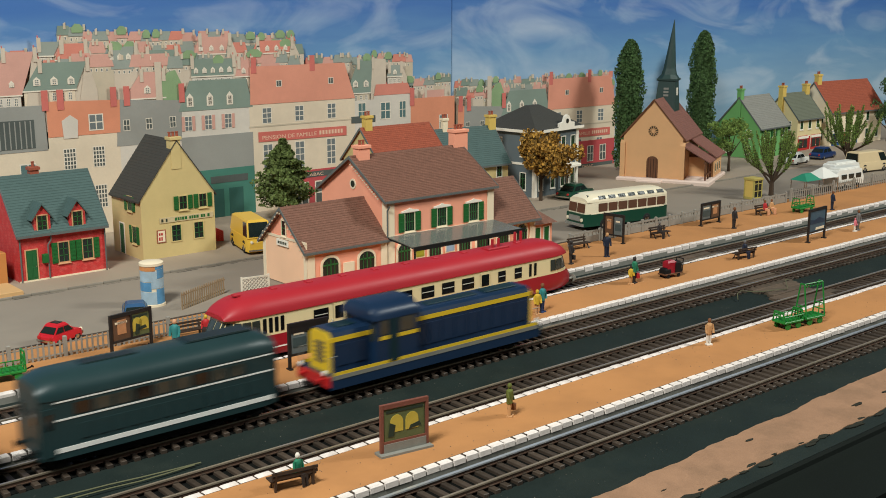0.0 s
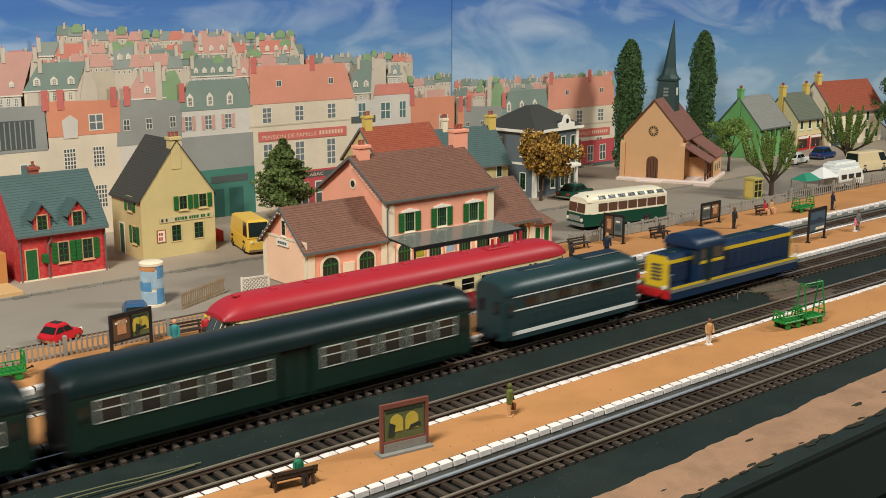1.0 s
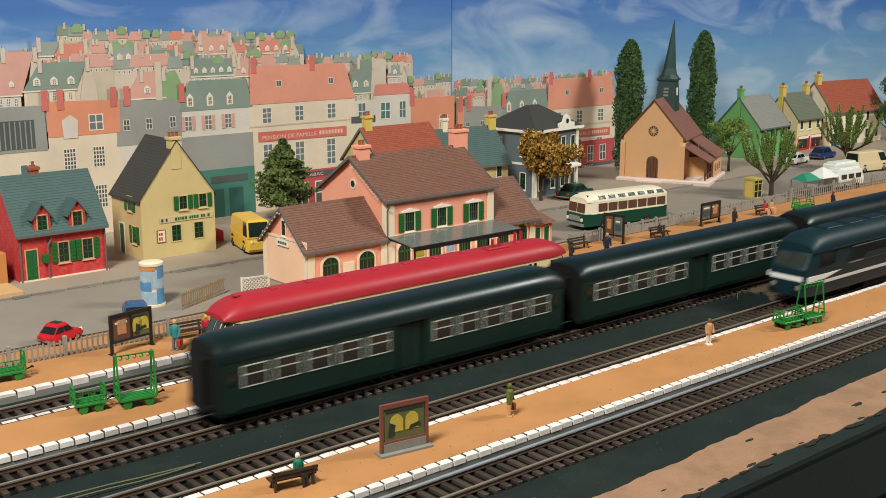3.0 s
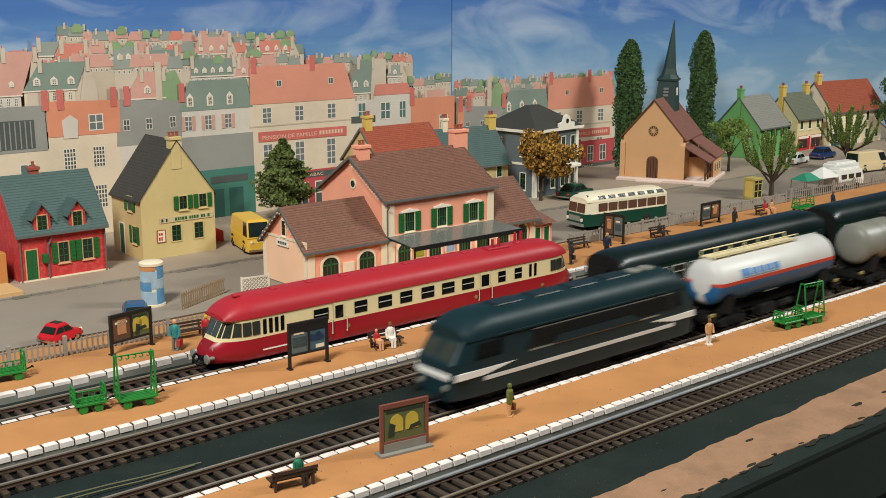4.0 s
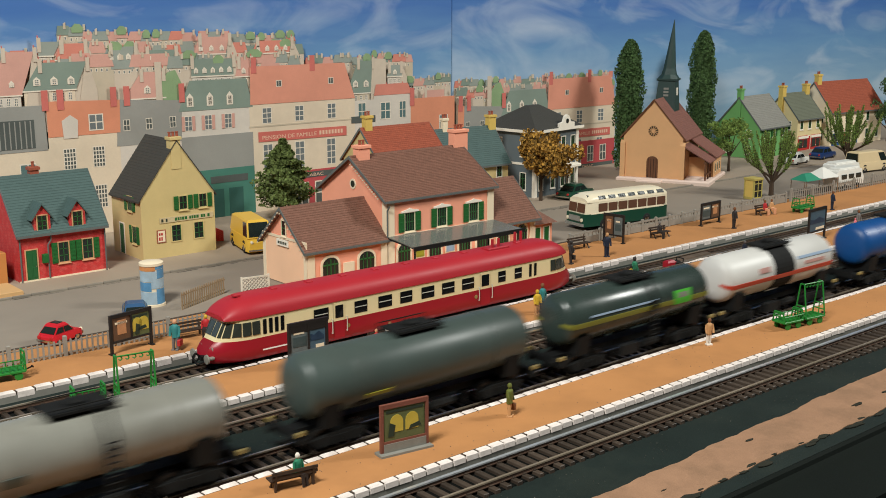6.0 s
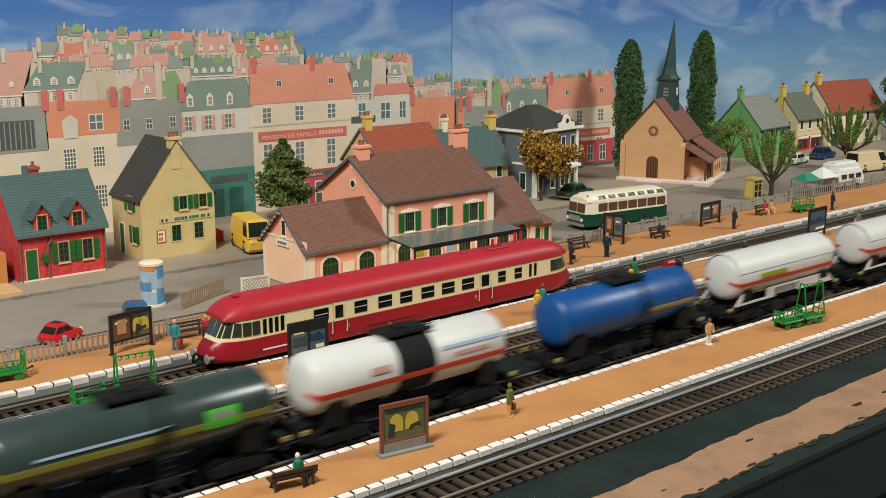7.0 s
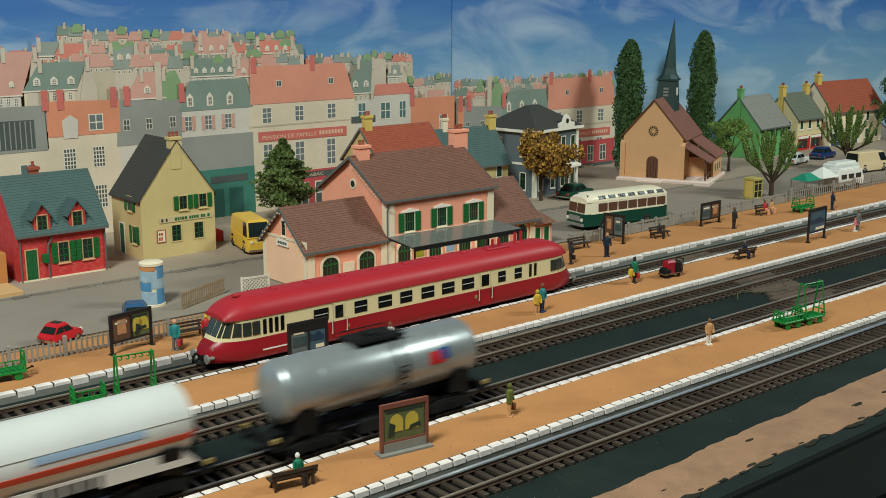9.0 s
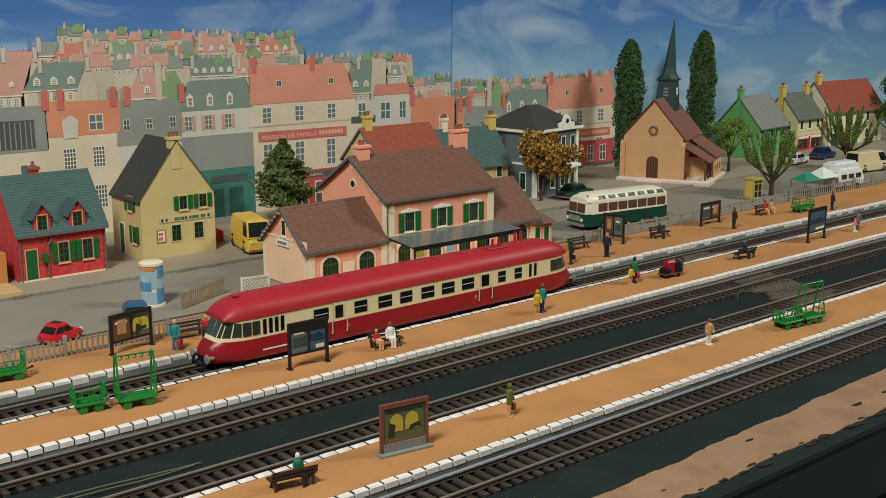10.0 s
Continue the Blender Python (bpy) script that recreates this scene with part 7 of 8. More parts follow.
# ---- street and platform things ----
IRONGREEN = paint("green_cart_paint", rgb(34, 124, 48), 0.45, 0.12, 6)
FRAMEDARK = paint("black_sign_frame", rgb(34, 30, 28), 0.5, 0.15, 6)
FRAMEBROWN = paint("brown_sign_frame", rgb(122, 72, 58), 0.55, 0.15, 6)
FENCEGREY = paint("grey_fence_plastic", rgb(148, 142, 132), 0.6, 0.12, 8)
FENCETAN = paint("tan_wire_fence", rgb(150, 126, 96), 0.6, 0.12, 8)
FENCEWHITE = paint("white_lattice_fence", rgb(232, 222, 204), 0.6, 0.06, 8)
BENCHDARK = paint("dark_bench_wood", rgb(60, 46, 36), 0.6, 0.2, 5)
POSTER = {"green": paint("dark_green_poster", rgb(92, 98, 62), 0.4, 0.2, 6), "blue": paint("blue_grey_poster", rgb(70, 92, 106), 0.4, 0.25, 6), "brown": paint("brown_poster", rgb(96, 70, 52), 0.4, 0.3, 6), "gold": paint("golden_poster_shape", rgb(190, 166, 66), 0.45, 0.15, 4), "dusk": paint("dark_blue_poster_shape", rgb(40, 58, 78), 0.4, 0.3, 3), "slate": paint("slate_poster_shape", rgb(66, 78, 78), 0.4, 0.35, 3), "grey": paint("pale_grey_poster", rgb(98, 106, 106), 0.4, 0.2, 6)}


SUNSET_PRINT = paint("orange_brown_poster_print", rgb(186, 132, 92), 0.4, 0.4, 4)


def sign_board(x, y, turn, w, h, leg, frame_, sheets, label, base=False):
    """A framed double-sided poster board on two posts; sheets of poster colours side by side."""
    v = thing("poster_board", label, "poster board", x, y, TOP, turn)
    for q in (0, w):
        b = Build()
        b.box(q - 0.8, q + 0.8, -0.8, 0.8, 0, leg + h)
        b.box(q - 1.2, q + 1.2, -2.2, 2.2, 0, 0.8)
        part("post", b, frame_, v)
    b = Build()
    for z0, z1 in ((leg, leg + 1.4), (leg + h - 2.2, leg + h)):
        b.box(0.8, w - 0.8, -0.9, 0.9, z0, z1)
    if len(sheets) > 1:
        b.box(w / 2 - 0.6, w / 2 + 0.6, -0.9, 0.9, leg + 1.4, leg + h - 2.2)
    part("frame", b, frame_, v)
    n = len(sheets)
    for i, key in enumerate(sheets):
        x0, x1 = 0.8 + (w - 1.6) * i / n + 0.5, 0.8 + (w - 1.6) * (i + 1) / n - 0.5
        b = Build()
        b.box(x0, x1, -0.4, 0.4, leg + 1.4, leg + h - 2.2)
        p = part("poster", b, POSTER[key], v)
        zc = leg + h * 0.5
        b = Build()
        if key == "green":
            for cx in (0.3, 0.68):
                xc = x0 + (x1 - x0) * cx
                b.prism([(xc - 3.6, zc - 4.5), (xc + 3.6, zc - 4.5)] + [(xc + 3.6 * math.cos(math.pi * i / 10), zc + 0.2 + 3.9 * math.sin(math.pi * i / 10)) for i in range(11)], "y", -0.6, -0.4)
            pieces("poster_shape", b, POSTER["gold"], p)
            b = Build()
            b.prism([(x0 + 2, zc - 6.5), (x0 + 5, zc - 6.5), (x0 + 6, zc - 1), (x0 + 3, zc + 0.5)], "y", -0.75, -0.6)
            b.prism([(x1 - 9, zc - 4.5), (x1 - 2, zc - 3.5), (x1 - 3, zc - 1.5), (x1 - 8, zc - 2.5)], "y", -0.75, -0.6)
            b.box(x0 + 1, x1 - 1, -0.6, -0.4, leg + h - 4.6, leg + h - 3.4)
            pieces("poster_shape", b, INK, p)
        else:
            if key == "brown":
                b.box(x0 + (x1 - x0) * 0.25, x0 + (x1 - x0) * 0.75, -0.6, -0.4, zc - 4, zc + 5)
                pieces("poster_shape", b, SUNSET_PRINT, p)
            elif key == "blue":
                b.prism([(x0 + 1, zc - 3), (x1 - 1, zc - 3), (x1 - 1, zc - 0.5), (x0 + (x1 - x0) * 0.6, zc + 2.5), (x0 + (x1 - x0) * 0.3, zc + 0.5), (x0 + 1, zc + 1.5)], "y", -0.6, -0.4)
                pieces("poster_shape", b, POSTER["dusk"], p)
            else:
                b.box(x0 + 1, x1 - 1, -0.6, -0.4, zc - 5, zc + 1)
                pieces("poster_shape", b, POSTER["slate"], p)
            b = Build()
            if key == "blue":
                b.box(x0 + (x1 - x0) * 0.4, x1 - 1, -0.6, -0.4, leg + 2.2, leg + 4.4)
            else:
                b.box(x0 + 1.6, x1 - 2.4, -0.6, -0.4, zc + 2.6, zc + 4.0)
            pieces("poster_shape", b, CREAMST, p)
            if "blue" in sheets and n > 1:
                b = Build()
                b.box(x0, x1, -0.75, -0.4, leg + h - 6.2, leg + h - 2.2)
                part("header_board", b, frame_, p)
    if base:
        b = Build()
        b.slab(-2, w + 2, -3.5, 3.5, 0, 1.4, 0.3)
        b.box(0.8, w - 0.8, -1.2, 1.2, 1.4, leg + 0.2)
        part("base", b, KERB_FACE, v, "pale grey base plate")


sign_board(305, 405, -8, 25, 20, 5.5, FRAMEBROWN, ["green"], "brown framed poster board on the front platform", True)
sign_board(342, 543, -2, 26, 20, 8, FRAMEDARK, ["grey", "blue"], "dark framed double poster board on the island platform")
sign_board(274, 637, 10, 29, 18, 7, FRAMEDARK, ["brown", "green"], "dark framed double poster board by the fence")
sign_board(891, 545, 4, 30, 22, 8, FRAMEDARK, ["blue"], "dark framed poster board far along the island platform")
sign_board(758, 669, -80, 20, 20, 6, FRAMEDARK, ["brown", "grey"], "dark framed poster board near the bus")
sign_board(880, 654, 2, 30, 17, 5, FRAMEDARK, ["grey", "brown"], "dark framed poster board by the far fence")


def bench(x, y, turn, label):
    v = thing("bench", label, "bench", x, y, TOP, turn, group="platform benches")
    for q in (2, 20):
        b = Build()
        b.prism([(-3, 0), (-1.8, 0), (0, 4.6), (3.6, 4.6), (4.6, 9.6), (5.6, 9.6), (4.6, 4.2), (4.4, 0), (3.2, 0), (3.0, 3.4), (0, 3.4)], "x", q - 0.5, q + 0.5)
        part("leg", b, BENCHDARK, v)
    for k in range(3):
        b = Build()
        b.box(0, 22, -2.6 + k * 2.1, -0.9 + k * 2.1, 4.6, 5.3)
        part("seat_slat", b, BENCHDARK, v)
    for k in range(2):
        b = Build()
        b.box(0, 22, 4.2 + k * 0.5, 4.9 + k * 0.5, 6.2 + k * 2, 7.6 + k * 2)
        part("back_slat", b, BENCHDARK, v)


bench(264.7, 403, 170, "dark slatted platform bench seen from behind")
bench(317, 641, -4, "dark slatted bench before the picket fence")
bench(402, 543, -8, "dark slatted bench on the island platform")
bench(705, 660, -3, "dark slatted bench by the station fence")
bench(798, 646, -3, "dark slatted bench under the grey fence")
bench(968, 650, -3, "dark slatted bench far along the platform")
bench(806, 545, 172, "dark slatted bench on the far island platform")


def cart(x, y, turn, hoop, label, L=24.0, two=True):
    """A green platform barrow with tall end hoops and a flat deck."""
    v = thing("luggage_cart", label, "luggage cart", x, y, TOP, turn, group="green luggage carts")
    b = Build()
    b.slab(0, L, -5.5, 5.5, 4.4, 5.6, 0.3)
    part("deck", b, IRONGREEN, v)
    for k in range(5):
        b = Build()
        b.box(0.3, L - 0.3, -5.2 + k * 2.2, -3.8 + k * 2.2, 5.6, 6.0)
        part("deck_plank", b, IRONGREEN, v)
    for xq in (4, L - 4):
        for s in (-1, 1):
            b = Build()
            b.lathe([(1.0, s * 4.2), (2.4, s * 4.2), (2.4, s * 5.0), (1.0, s * 5.0)], 14, "y", (xq, 0, 2.4))
            part("wheel", b, IRONGREEN, v)
    ends = (0, L) if two else (0,)
    for q in ends:
        b = Build()
        top = 1.6 if hoop > 20 else 3.6
        b.path([(q, -5, 5), (q, -top, hoop), (q, top, hoop), (q, 5, 5)], 0.55)
        b.path([(q, -4.6, 9), (q, 4.6, 9)], 0.45)
        b.path([(q, -4.2, 13), (q, 4.2, 13)] if hoop > 15 else [(q, -4.3, 11), (q, 4.3, 11)], 0.45)
        b.path([(q, 0, 5), (q, 0, min(hoop, 13))], 0.4)
        part("end_hoop", b, IRONGREEN, v)
    if hoop > 20:
        b = Build()
        b.path([(0, -1.5, hoop), (L, -1.5, hoop)], 0.5)
        for k in range(5):
            xq = 2.5 + k * (L - 5) / 4
            b.path([(xq, -1.5, hoop), (xq + 0.9, -1.5, hoop - 1.4), (xq, -1.5, hoop - 2.4), (xq - 1.0, -1.5, hoop - 1.6)], 0.35)
        part("hook_rail", b, IRONGREEN, v, "green top rail with small hooks")
    else:
        b = Build()
        for s in (-1, 1):
            b.path([(0, s * 5, 9), (L, s * 5, 9)], 0.4)
            for k in range(1, 5):
                b.rod((L * k / 5, s * 5, 5), (L * k / 5, s * 5, 9), 0.35)
        part("side_rail", b, IRONGREEN, v)
    b = Build()
    b.path([(L, 0, 4), (L + 5, 0, 5.5), (L + 5, -1.5, 5.5), (L + 5, 1.5, 5.5)], 0.5)
    part("draw_bar", b, DARK, v)


cart(237, 548, -8, 29, "green cart with a tall hooked rail on the island platform", 20)
cart(216, 556, -8, 14, "low green cart beside the tall one", 16)
cart(196, 634, -6, 16, "green platform cart near the picket fence", 22, True)
cart(634, 405, -8, 12, "green railed cart on the front platform", 18)
cart(655, 402, -8, 28, "green railed cart with tall hoops on the front platform", 18)
cart(1010, 634, 0, 15, "green cart far along the station platform", 26)


def luggage_trolley():
    v = thing("luggage_trolley", "dark trolley loaded with red and black bags", "trolley", 686, 545, TOP, -6)
    b = Build()
    b.slab(0, 19, -4, 4, 2.6, 3.6, 0.2)
    part("deck", b, WOOD, v)
    for xq in (4, 15):
        for s in (-1, 1):
            b = Build()
            b.lathe([(0.4, s * 3.4), (1.7, s * 3.4), (1.7, s * 4.2), (0.4, s * 4.2)], 12, "y", (xq, 0, 1.7))
            part("wheel", b, DARK, v)
    b = Build()
    b.path([(19, -3.5, 3), (20, -3.5, 14), (20, 3.5, 14), (19, 3.5, 3)], 0.5)
    part("handle", b, DARK, v)
    for (x0, x1, y0, y1, z1, m) in ((1, 7, -3.5, 3.5, 8, DARK), (4, 13, -3, 3, 13.5, CRIMSON), (12, 18.5, -3.6, 3.6, 12.5, DARK)):
        b = Build()
        b.slab(x0, x1, y0, y1, 3.6, z1, 1.4)
        part("bag", b, m, v)


luggage_trolley()


def low_wall():
    """A short red boarded wall with a sloping top between the post office and the van."""
    b = Build()
    b.prism([(0, 0), (24, 0), (24, 9), (0, 20)], "y", -0.8, 0.8)
    solo("low_wall", b, BRICKRED, "short red sloping wall beside the post office", "wall", 474, 902, 1.6, -32)


low_wall()


def picket_fence(x0, x1, y0, y1, h, material, label, pitch=3.4, post=0, name="fence"):
    L = math.hypot(x1 - x0, y1 - y0)
    v = thing(name, label, "fence", x0, y0, 0.4, math.degrees(math.atan2(y1 - y0, x1 - x0)))
    for z in (h * 0.22, h * 0.8):
        b = Build()
        b.box(0, L, -0.35, 0.35, z - 0.4, z + 0.4)
        part("rail", b, material, v)
    b = Build()
    b.prism([(-0.6, 0), (0.6, 0), (0.6, h - 1), (0, h), (-0.6, h - 1)], "y", -0.75, -0.3)
    me = b.mesh("picket", material)
    n = int(L / pitch)
    for k in range(n + 1):
        ob = new("picket", me)
        ob.parent = v
        ob.location = (k * pitch * MM, 0, 0)
    if post:
        for k in range(int(L / post) + 1):
            b = Build()
            b.slab(k * post - 1.1, k * post + 1.1, -1.1, 1.1, 0, h + 2, 0.4)
            part("post", b, material, v)
    return v


def panel_fence(x0, x1, y0, y1, h, material, label, pitch=20):
    L = math.hypot(x1 - x0, y1 - y0)
    v = thing("fence", label, "fence", x0, y0, 0.4, math.degrees(math.atan2(y1 - y0, x1 - x0)))
    for k in range(int(L / pitch) + 1):
        q = k * pitch
        b = Build()
        b.slab(q - 1.1, q + 1.1, -1.1, 1.1, 0, h + 1.5, 0.4)
        part("post", b, material, v)
        if q + pitch > L:
            break
        b = Build()
        b.box(q + 1.1, q + pitch - 1.1, -0.4, 0.4, h * 0.86, h)
        b.box(q + 1.1, q + pitch - 1.1, -0.4, 0.4, h * 0.1, h * 0.62)
        for c in range(3):
            xq = q + pitch * (c + 1) / 4
            b.box(xq - 0.4, xq + 0.4, -0.3, 0.3, h * 0.62, h * 0.86)
        part("panel", b, material, v)


picket_fence(150, 362, 657, 652, 11.5, FENCEGREY, "grey picket fence along the platform", post=34)
panel_fence(716, 1064, 672, 676, 11, FENCEGREY, "grey concrete panel fence along the platform")
picket_fence(1066, 1420, 676, 676, 13, FENCEGREY, "pale railing fence at the far platform", 4.2, 42)
picket_fence(357, 404, 706, 728, 13, FENCETAN, "tan wire fence round the station forecourt", 2.6)


def lattice():
    v = thing("lattice_gate", "white lattice gate beside the station wing", "gate", 413, 720, 0.4, -8)
    b = Build()
    b.box(0, 23, -0.5, 0.5, 0, 1.2)
    b.box(0, 23, -0.5, 0.5, 10.2, 11.4)
    for q in (0, 21.8):
        b.box(q, q + 1.2, -0.6, 0.6, 0, 12)
    part("frame", b, FENCEWHITE, v)
    b = Build()
    for k in range(-3, 9):
        x = k * 2.9
        for d in (1, -1):
            p, q = (x, 0.9), (x + 9.6, 10.4)
            if d < 0:
                p, q = (x + 9.6, 0.9), (x, 10.4)
            lo, hi = max(0.6, min(p[0], q[0])), min(22.4, max(p[0], q[0]))
            if hi - lo < 2:
                continue
            f = lambda xx: p[1] + (q[1] - p[1]) * (xx - p[0]) / (q[0] - p[0])
            b.rod((lo, 0.2 * d, f(lo)), (hi, 0.2 * d, f(hi)), 0.35, 4)
    tagged(part("lattice", b, FENCEWHITE, v), kind="stuff")


lattice()


SEA, WASH, SUNSET = paint("sea_blue_poster", rgb(88, 140, 178), 0.5, 0.35, 6), paint("washed_blue_poster", rgb(164, 184, 196), 0.5, 0.3, 5), paint("sunset_poster", rgb(206, 138, 84), 0.5, 0.3, 4)


def advert_column():
    v = thing("advertising_column", "round advertising column with blue and orange posters", "advertising column", 348, 732, 0.4)
    b = Build()
    b.lathe([(8.8, 0), (8.8, 1.6), (8.0, 1.8), (8.0, 29.5), (8.6, 29.6), (8.6, 31.4), (8.0, 31.8), (0.2, 32.0)], 28)
    part("drum", b, CREAMST, v, smooth=True)
    for a0, a1, z0, z1, m in ((150, 265, 2, 11, WASH), (265, 352, 2, 13, SEA), (155, 240, 11.5, 18, SEA), (240, 350, 13.5, 20, WASH), (150, 270, 18.5, 26, WASH), (270, 352, 20.5, 27, SEA), (150, 262, 26.3, 29.3, SUNSET), (262, 355, 27.3, 29.3, SEA)):
        b = Build()
        n = 10
        inner = [(8.02 * math.cos(radians(a0 + (a1 - a0) * i / n)), 8.02 * math.sin(radians(a0 + (a1 - a0) * i / n))) for i in range(n + 1)]
        outer = [(p * 8.25 / 8.02, q * 8.25 / 8.02) for p, q in inner]
        b.prism(inner + outer[::-1], "z", z0, z1)
        part("poster", b, m, v)


advert_column()


BOXYELLOW = paint("dull_yellow_box_paint", rgb(176, 158, 84), 0.6, 0.15, 6)


def telephone_box():
    v = thing("telephone_box", "dull yellow telephone box beside the road", "telephone box", 1046, 716, 0.4, -6)
    b = Build()
    for x0 in (0, 12.6):
        for y0 in (-7, 5.6):
            b.box(x0, x0 + 1.4, y0, y0 + 1.4, 0, 22)
    b.slab(-0.6, 14.6, -7.6, 7.6, 21, 23.5, 0.5)
    b.box(0, 14, -7, 7, 0, 2.5)
    part("frame", b, BOXYELLOW, v)
    for face in range(2):
        b = Build()
        if face:
            b.box(1.4, 12.6, -6.6, -6.2, 2.5, 21)
        else:
            b.box(0.4, 0.8, -5.6, 5.6, 2.5, 21)
        part("pane", b, DKGLASS if face else CHIMYEL, v)
    b = Build()
    for z in (9, 17):
        b.box(1.4, 12.6, -7, -6.5, z, z + 0.8)
    b.box(6.6, 7.4, -7, -6.5, 2.5, 21)
    part("glazing_bar", b, BOXYELLOW, v)


telephone_box()

# ---- platform figurines: plain painted shapes ----
FIG = {k: paint("figurine_" + k, rgb(*c), 0.6, 0.12, 3) for k, c in {"olive": (98, 104, 44), "brown": (122, 78, 48), "tan": (196, 148, 100), "green": (34, 116, 84), "blue": (40, 64, 110), "teal": (52, 128, 128), "navy": (30, 36, 54), "red": (178, 40, 44), "white": (228, 220, 208), "yellow": (206, 168, 50), "dark": (44, 38, 36), "pink": (220, 120, 130), "skin": (214, 158, 120), "grey": (110, 106, 104)}.items()}


def figurine(x, y, turn, coat, legs, head, label, h=20.0, z=TOP, seated=False, bag=None, wide=1.0):
    """A plain painted shape: legs or skirt, trunk, arms and head as one mesh."""
    b = Build()
    k = h / 20.0
    if seated:
        b.loft([[(-1.8, -5.0, 4.6), (1.8, -5.0, 4.6), (1.8, 1, 5.2), (-1.8, 1, 5.2)], [(-1.8, -5.0, 6.6), (1.8, -5.0, 6.6), (1.8, 1, 7.4), (-1.8, 1, 7.4)]])
        for s in (-1, 1):
            b.rod((s * 1.0, -4.4, 5.6), (s * 1.0, -4.8, 0.4), 0.85, 8, 0.7)
        dz = 5.0
    else:
        for s in (-1, 1):
            b.rod((s * 1.0 * k, 0, 9 * k), (s * 1.3 * k, 0.4 * s, 0.4), 1.25 * k, 8, 0.9 * k)
            b.slab(s * 1.3 * k - 0.9, s * 1.3 * k + 0.9, -2.0, 1.0, 0, 1.0, 0.3)
        dz = 8.0 * k
    b.mi = 1
    zz = [0, 2.5, 5.5, 7.6, 8.6]
    ww = [2.3, 2.2, 2.7, 2.4, 0.9]
    b.loft([[(w * wide * k * math.cos(2 * math.pi * i / 10), w * 0.66 * wide * k * math.sin(2 * math.pi * i / 10), dz + q * k) for i in range(10)] for q, w in zip(zz, ww)])
    for s in (-1, 1):
        b.path([(s * 2.5 * wide * k, 0, dz + 7.2 * k), (s * 3.1 * wide * k, -0.4, dz + 4 * k), (s * 2.8 * k, -1.4, dz + 1.0 * k)], 0.8 * k, 7)
    b.mi = 2
    b.lathe([(0.2, dz + 8.4 * k), (0.9 * k, dz + 8.8 * k), (1.35 * k, dz + 9.9 * k), (1.3 * k, dz + 10.9 * k), (0.8 * k, dz + 11.7 * k), (0.1, dz + 11.9 * k)], 10)
    mats = [FIG[legs], FIG[coat], FIG[head]]
    if bag:
        b.mi = 3
        b.slab(2.2 * k, 4.2 * k, -2.6, 1.8, 3.2 * k, 7.2 * k, 0.4)
        mats.append(FIG[bag])
    solo("figurine", b, mats, label, "figurine", x, y, z, turn, group="platform figurines", smooth=True)


figurine(388, 404, 30, "olive", "tan", "olive", "olive hooded figurine holding a brown bag", 18.5, bag="brown", wide=1.15)
figurine(571, 414, -20, "tan", "white", "brown", "tan figurine in white trousers on the front platform", 17.5)
figurine(257, 404, 10, "green", "dark", "white", "green-coated seated figurine on a bench", 17, seated=True)
figurine(545, 536, 10, "teal", "blue", "brown", "teal-jacketed figurine beside a companion", 21)
figurine(538, 534, -10, "yellow", "tan", "yellow", "yellow-dressed figurine beside a companion", 18)
figurine(405, 542, 5, "red", "skin", "skin", "small red seated figurine on a bench", 14, seated=True)
figurine(415, 541, -8, "white", "white", "brown", "white-dressed seated figurine on a bench", 19, seated=True)
figurine(309, 622, -50, "teal", "grey", "skin", "teal-coated figurine carrying a red bag", 20, bag="red")
figurine(337, 634, -40, "red", "dark", "yellow", "red-shirted seated figurine by the fence", 17, seated=True)
figurine(668, 625, 20, "dark", "dark", "dark", "dark-coated figurine with a case", 20, bag="dark")
figurine(711, 624, -20, "navy", "navy", "tan", "navy uniformed figurine on the station platform", 21)
figurine(805, 644, 5, "dark", "dark", "grey", "dark seated figurine on a bench", 18, seated=True)
figurine(895, 627, 0, "dark", "dark", "brown", "dark-suited figurine standing on the platform", 21)
figurine(976, 648, 5, "red", "skin", "brown", "red-clothed seated figurine on a bench", 18, seated=True)
figurine(986, 647, 0, "tan", "skin", "brown", "tan-clothed seated figurine on a bench", 18, seated=True)
figurine(658, 549, 10, "green", "dark", "dark", "green-coated figurine with a red bag", 21, bag="red")
figurine(653, 548, -10, "yellow", "tan", "dark", "small yellow-clothed figurine beside another", 15)
figurine(795, 545, 0, "navy", "navy", "grey", "navy seated figurine on a far bench", 18, seated=True)
figurine(1055, 620, 0, "navy", "navy", "brown", "navy figurine far along the platform", 20)
figurine(977, 546, 0, "grey", "grey", "brown", "grey-coated figurine on the far island platform", 20)
figurine(970, 545, 0, "pink", "white", "pink", "small pink figurine on the far island platform", 13)

# ---- odds and ends on the ground ----
TWIG = paint("dry_straw", rgb(96, 96, 70), 0.8, 0.2, 6)
rnd = random.Random(21)
for k, (xa, ya, xb, yb) in enumerate(((150, 470, 240, 463), (150, 463, 236, 461.5))):
    b = Build()
    pts = [(xa + (xb - xa) * i / 6, ya + (yb - ya) * i / 6 + rnd.uniform(-0.6, 0.6), GROUND + 1.2 + rnd.uniform(0, 0.8)) for i in range(7)]
    b.tube(pts, 0.4)
    solo("loose_wire", b, TWIG, "pale straw-coloured wire lying between the tracks", "wire", group="loose wires")
b = Build()
pts = [(690 + 8 * i, 476 + 9 * math.sin(i * 0.8), GROUND + 1.5 + 2.5 * abs(math.sin(i * 0.9))) for i in range(11)]
b.tube(pts, 0.3)
solo("dry_twig", b, TWIG, "dry green-brown twig lying between the tracks", "twig")


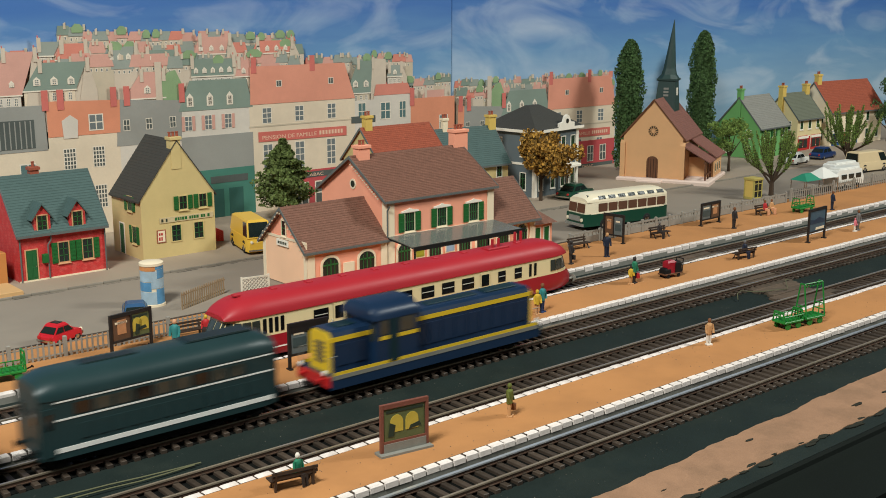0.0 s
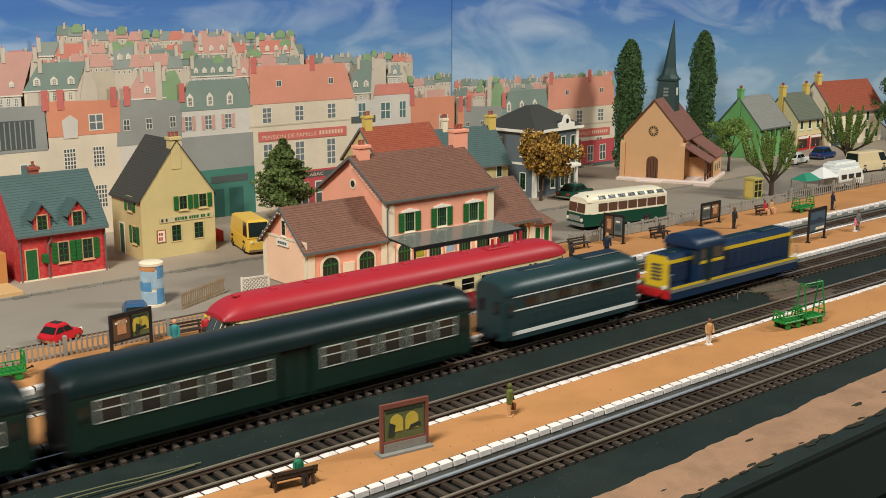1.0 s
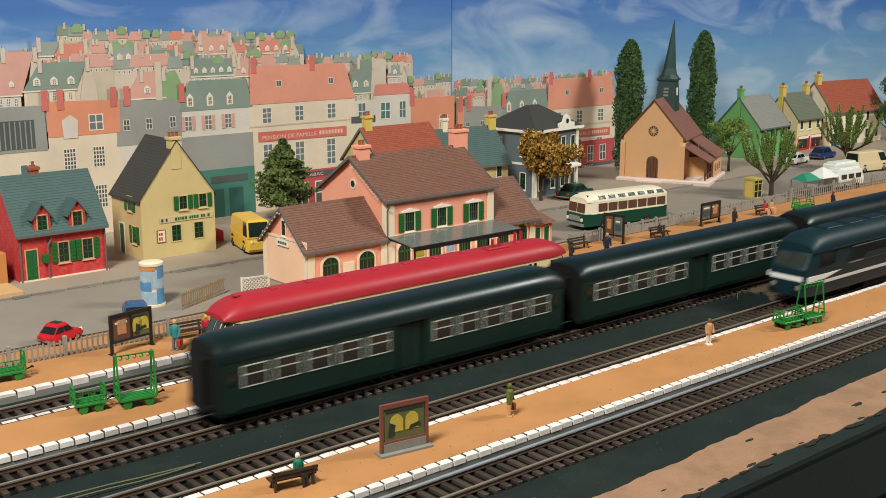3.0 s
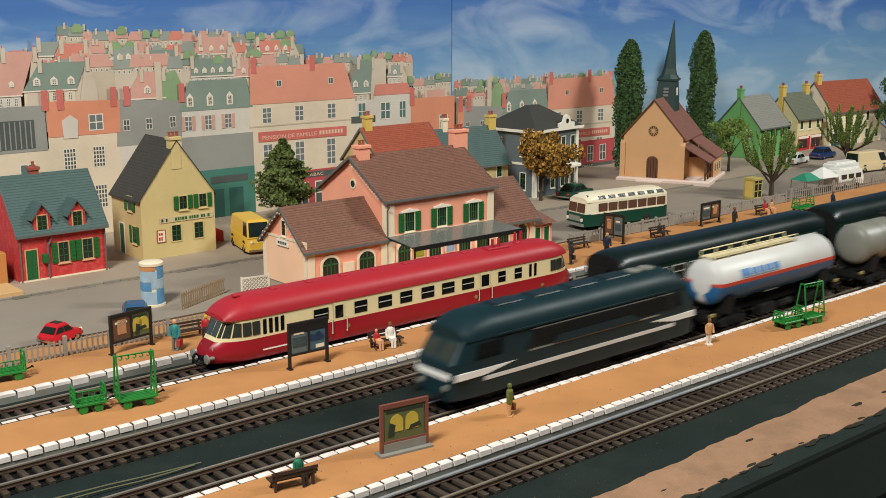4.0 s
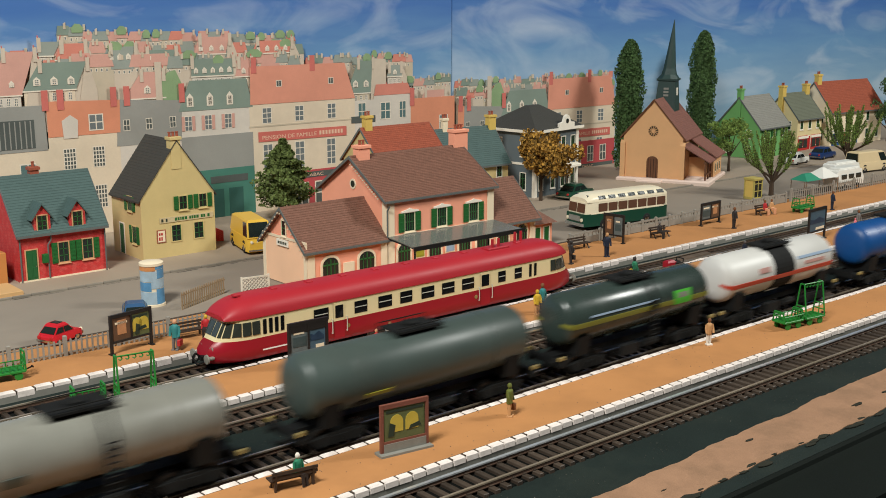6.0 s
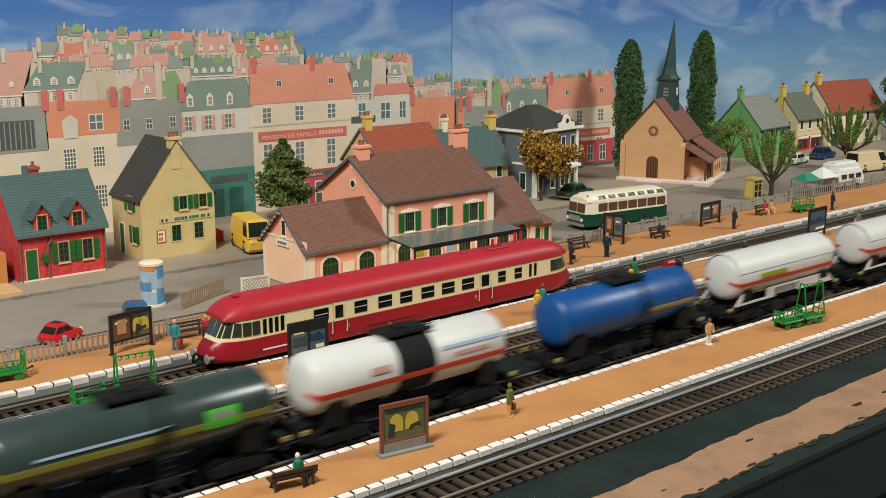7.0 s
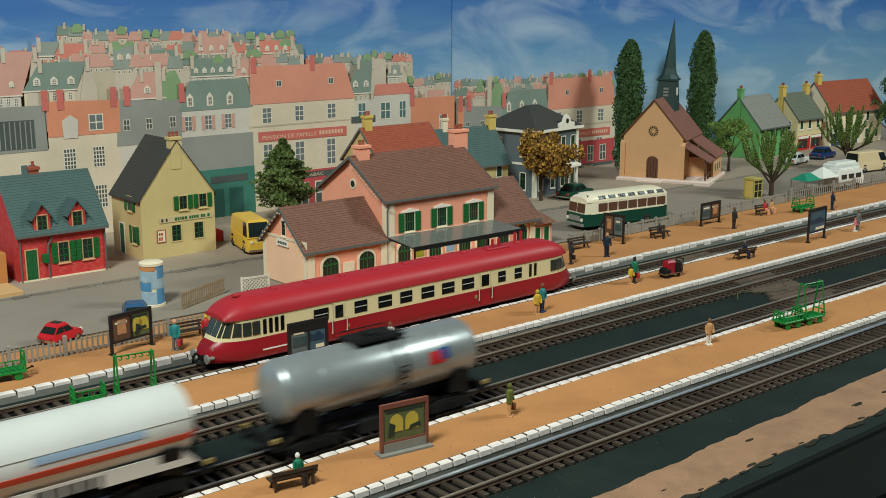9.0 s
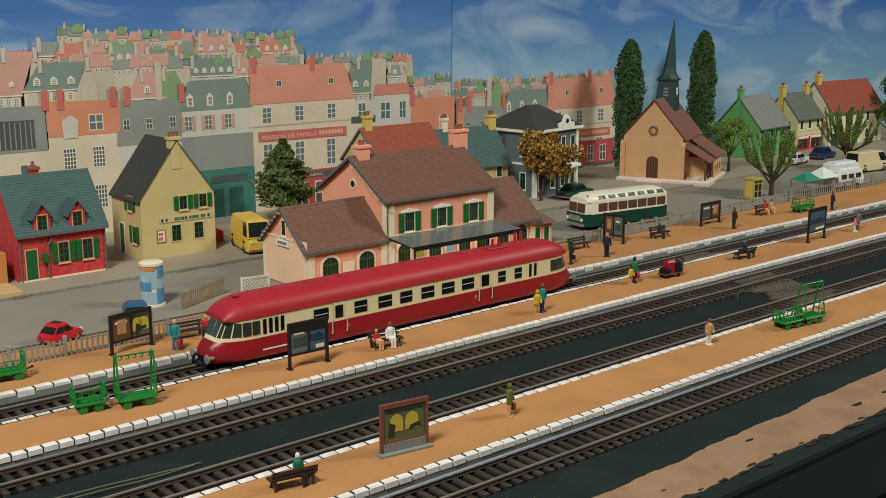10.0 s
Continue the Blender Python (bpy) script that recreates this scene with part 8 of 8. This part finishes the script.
def crossing():
    """A worn boarded path over the tracks, plank by plank, running slightly askew."""
    v = thing("level_crossing", "worn brown boarded crossing over the tracks", "crossing")
    wood = paint("brown_crossing_board", rgb(92, 76, 62), 0.85, 0.3, 7, 0.5, 0.8, island=0.25, dirt=rgb(44, 46, 38), dirt_amount=0.5)
    rnd = random.Random(8)
    for lo, hi, top in ((433.4, 447.6, -1.0), (452, 491, -2.4), (494.4, 508.6, -1.0), (574.9, 589.1, -1.0)):
        n = max(2, round((hi - lo) / 6.0))
        for k in range(n):
            y0 = lo + (hi - lo) * k / n
            y1 = lo + (hi - lo) * (k + 1) / n - rnd.uniform(0.3, 0.9)
            xc = 738 + 0.3 * (y0 - 450)
            a, c = xc - rnd.uniform(20, 30), xc + rnd.uniform(20, 32)
            b = Build()
            b.slab(a, c, y0, y1, GROUND, top + rnd.uniform(-0.5, 0.1), 0.3)
            part("plank", b, wood, v)


crossing()
b = Build()
b.slab(255, 286, 816, 848, 1.6, 4.6, 0.4)
solo("wooden_block", b, paint("raw_plywood", rgb(206, 164, 112), 0.7, 0.12, 15), "raw plywood block beside the red house", "block")
b = Build()
b.slab(262, 289, 856, 900, 1.6, 26, 0.5)
solo("shed", b, paint("orange_tan_shed", rgb(196, 128, 66), 0.7, 0.12, 12), "orange-tan wooden shed beside the red house", "shed")
b = Build()
for k in range(560):
    x, y = rnd.uniform(120, 760), rnd.choice((rnd.uniform(459, 483), rnd.uniform(379, 420), rnd.uniform(320, 345)))
    z = TOP if 379 <= y <= 424 else GROUND
    r = rnd.uniform(0.12, 0.34)
    b.lathe([(0.1, z), (r, z + r * 0.4), (0.1, z + r)], 5, "z", (x, y, 0))
solo("gravel", b, paint("dull_grit", rgb(88, 86, 78), 0.9, 0.3, 3, island=0.5), "scattered pale grit on the ground", "gravel", kind="stuff")


# ---- dark dirt lying on and beside the earth strip ----
SOIL = paint("dark_damp_soil", rgb(44, 44, 36), 0.9, 0.35, 5, 0.5, 0.8, spec=0.2)
rnd = random.Random(77)
b = Build()
for k in range(60):
    x = rnd.uniform(330, 900)
    y = 288 + 4 * noise.noise((x * 0.012, 0, 3)) + (rnd.uniform(-2, 3) if k % 4 else rnd.uniform(3, 22))
    r = rnd.uniform(0.8, 3.2) if k % 4 else rnd.uniform(0.6, 2.4)
    ring = []
    for i in range(11):
        a = 2 * math.pi * i / 11
        q = r * rnd.uniform(0.5, 1.15)
        ring.append((x + 2.4 * q * math.cos(a), y + 0.8 * q * math.sin(a)))
    b.prism(ring, "z", GROUND + 0.3, GROUND + rnd.uniform(0.62, 0.9))
solo("soil_crumbs", b, SOIL, "dark damp soil crumbs along the bare earth strip", "soil", kind="stuff")
# ---- the countable pieces: sleepers and kerb stones ----
for key, (lo, hi) in {"front": (180, 1250), "goods": (100, 1400), "express": (100, 1500), "station": (100, 1600)}.items():
    sleepers(TRACK[key], lo, hi)
kerb(PLAT["front"], 378.6, 382.6, 8.2, 180, 1250, 31, 2.8)
kerb(PLAT["front"], 420.6, 424.5, 9.0, 120, 1350, 32)
kerb(PLAT["middle"], 519.6, 523.6, 7.8, 100, 1500, 33, 2.6)
kerb(PLAT["middle"], 563.6, 567.0, 9.0, 100, 1600, 34)
kerb(PLAT["station"], 608.0, 612.4, 10.5, 100, 1700, 35, 3.4)
# road kerb
b = Build()
b.slab(0.2, 13.6, 811.6, 814.0, 0.4, 2.0, 0.3)
me = b.mesh("road_kerb_stone", paint("grey_road_kerb", rgb(128, 120, 108), 0.8, 0.2, 6, 0.3, island=0.12))
PAVE = bpy.data.objects["pavement"]
for k in range(80):
    ob = new("road_kerb_stone", me)
    ob.parent = PAVE
    ob.location = ((150 + k * 14) * MM, 0, 0)
# ---- the trains' motion: both run evenly, the express one way, the goods train the other ----
def goods_way(t):
    """How far the goods train has run: steady, with the small unevenness of a model train."""
    lag = {4.0: -5.0, 4.5: -4.0, 5.0: 4.0, 5.5: -3.0, 7.0: -9.0, 7.5: 1.0, 8.0: 12.5, 8.5: 4.0, 9.0: 0.0, 9.5: -3.0}
    return 1771.0 + 334.0 * (t - 5.5) - 24.0 * max(0.0, t - 9.0) + lag.get(t, 0.0)


def motions():
    times = [0.5 * i for i in range(21)]
    for ob, x in EXPRESS:
        walk(ob, [(t, place(x + 305.0 * t + max(0.0, 15.0 - 30.0 * t), PASS, 0)) for t in times])
    for ob, x in FREIGHT:
        walk(ob, [(t, place(x - goods_way(t), GOODS, 0)) for t in times])


motions()
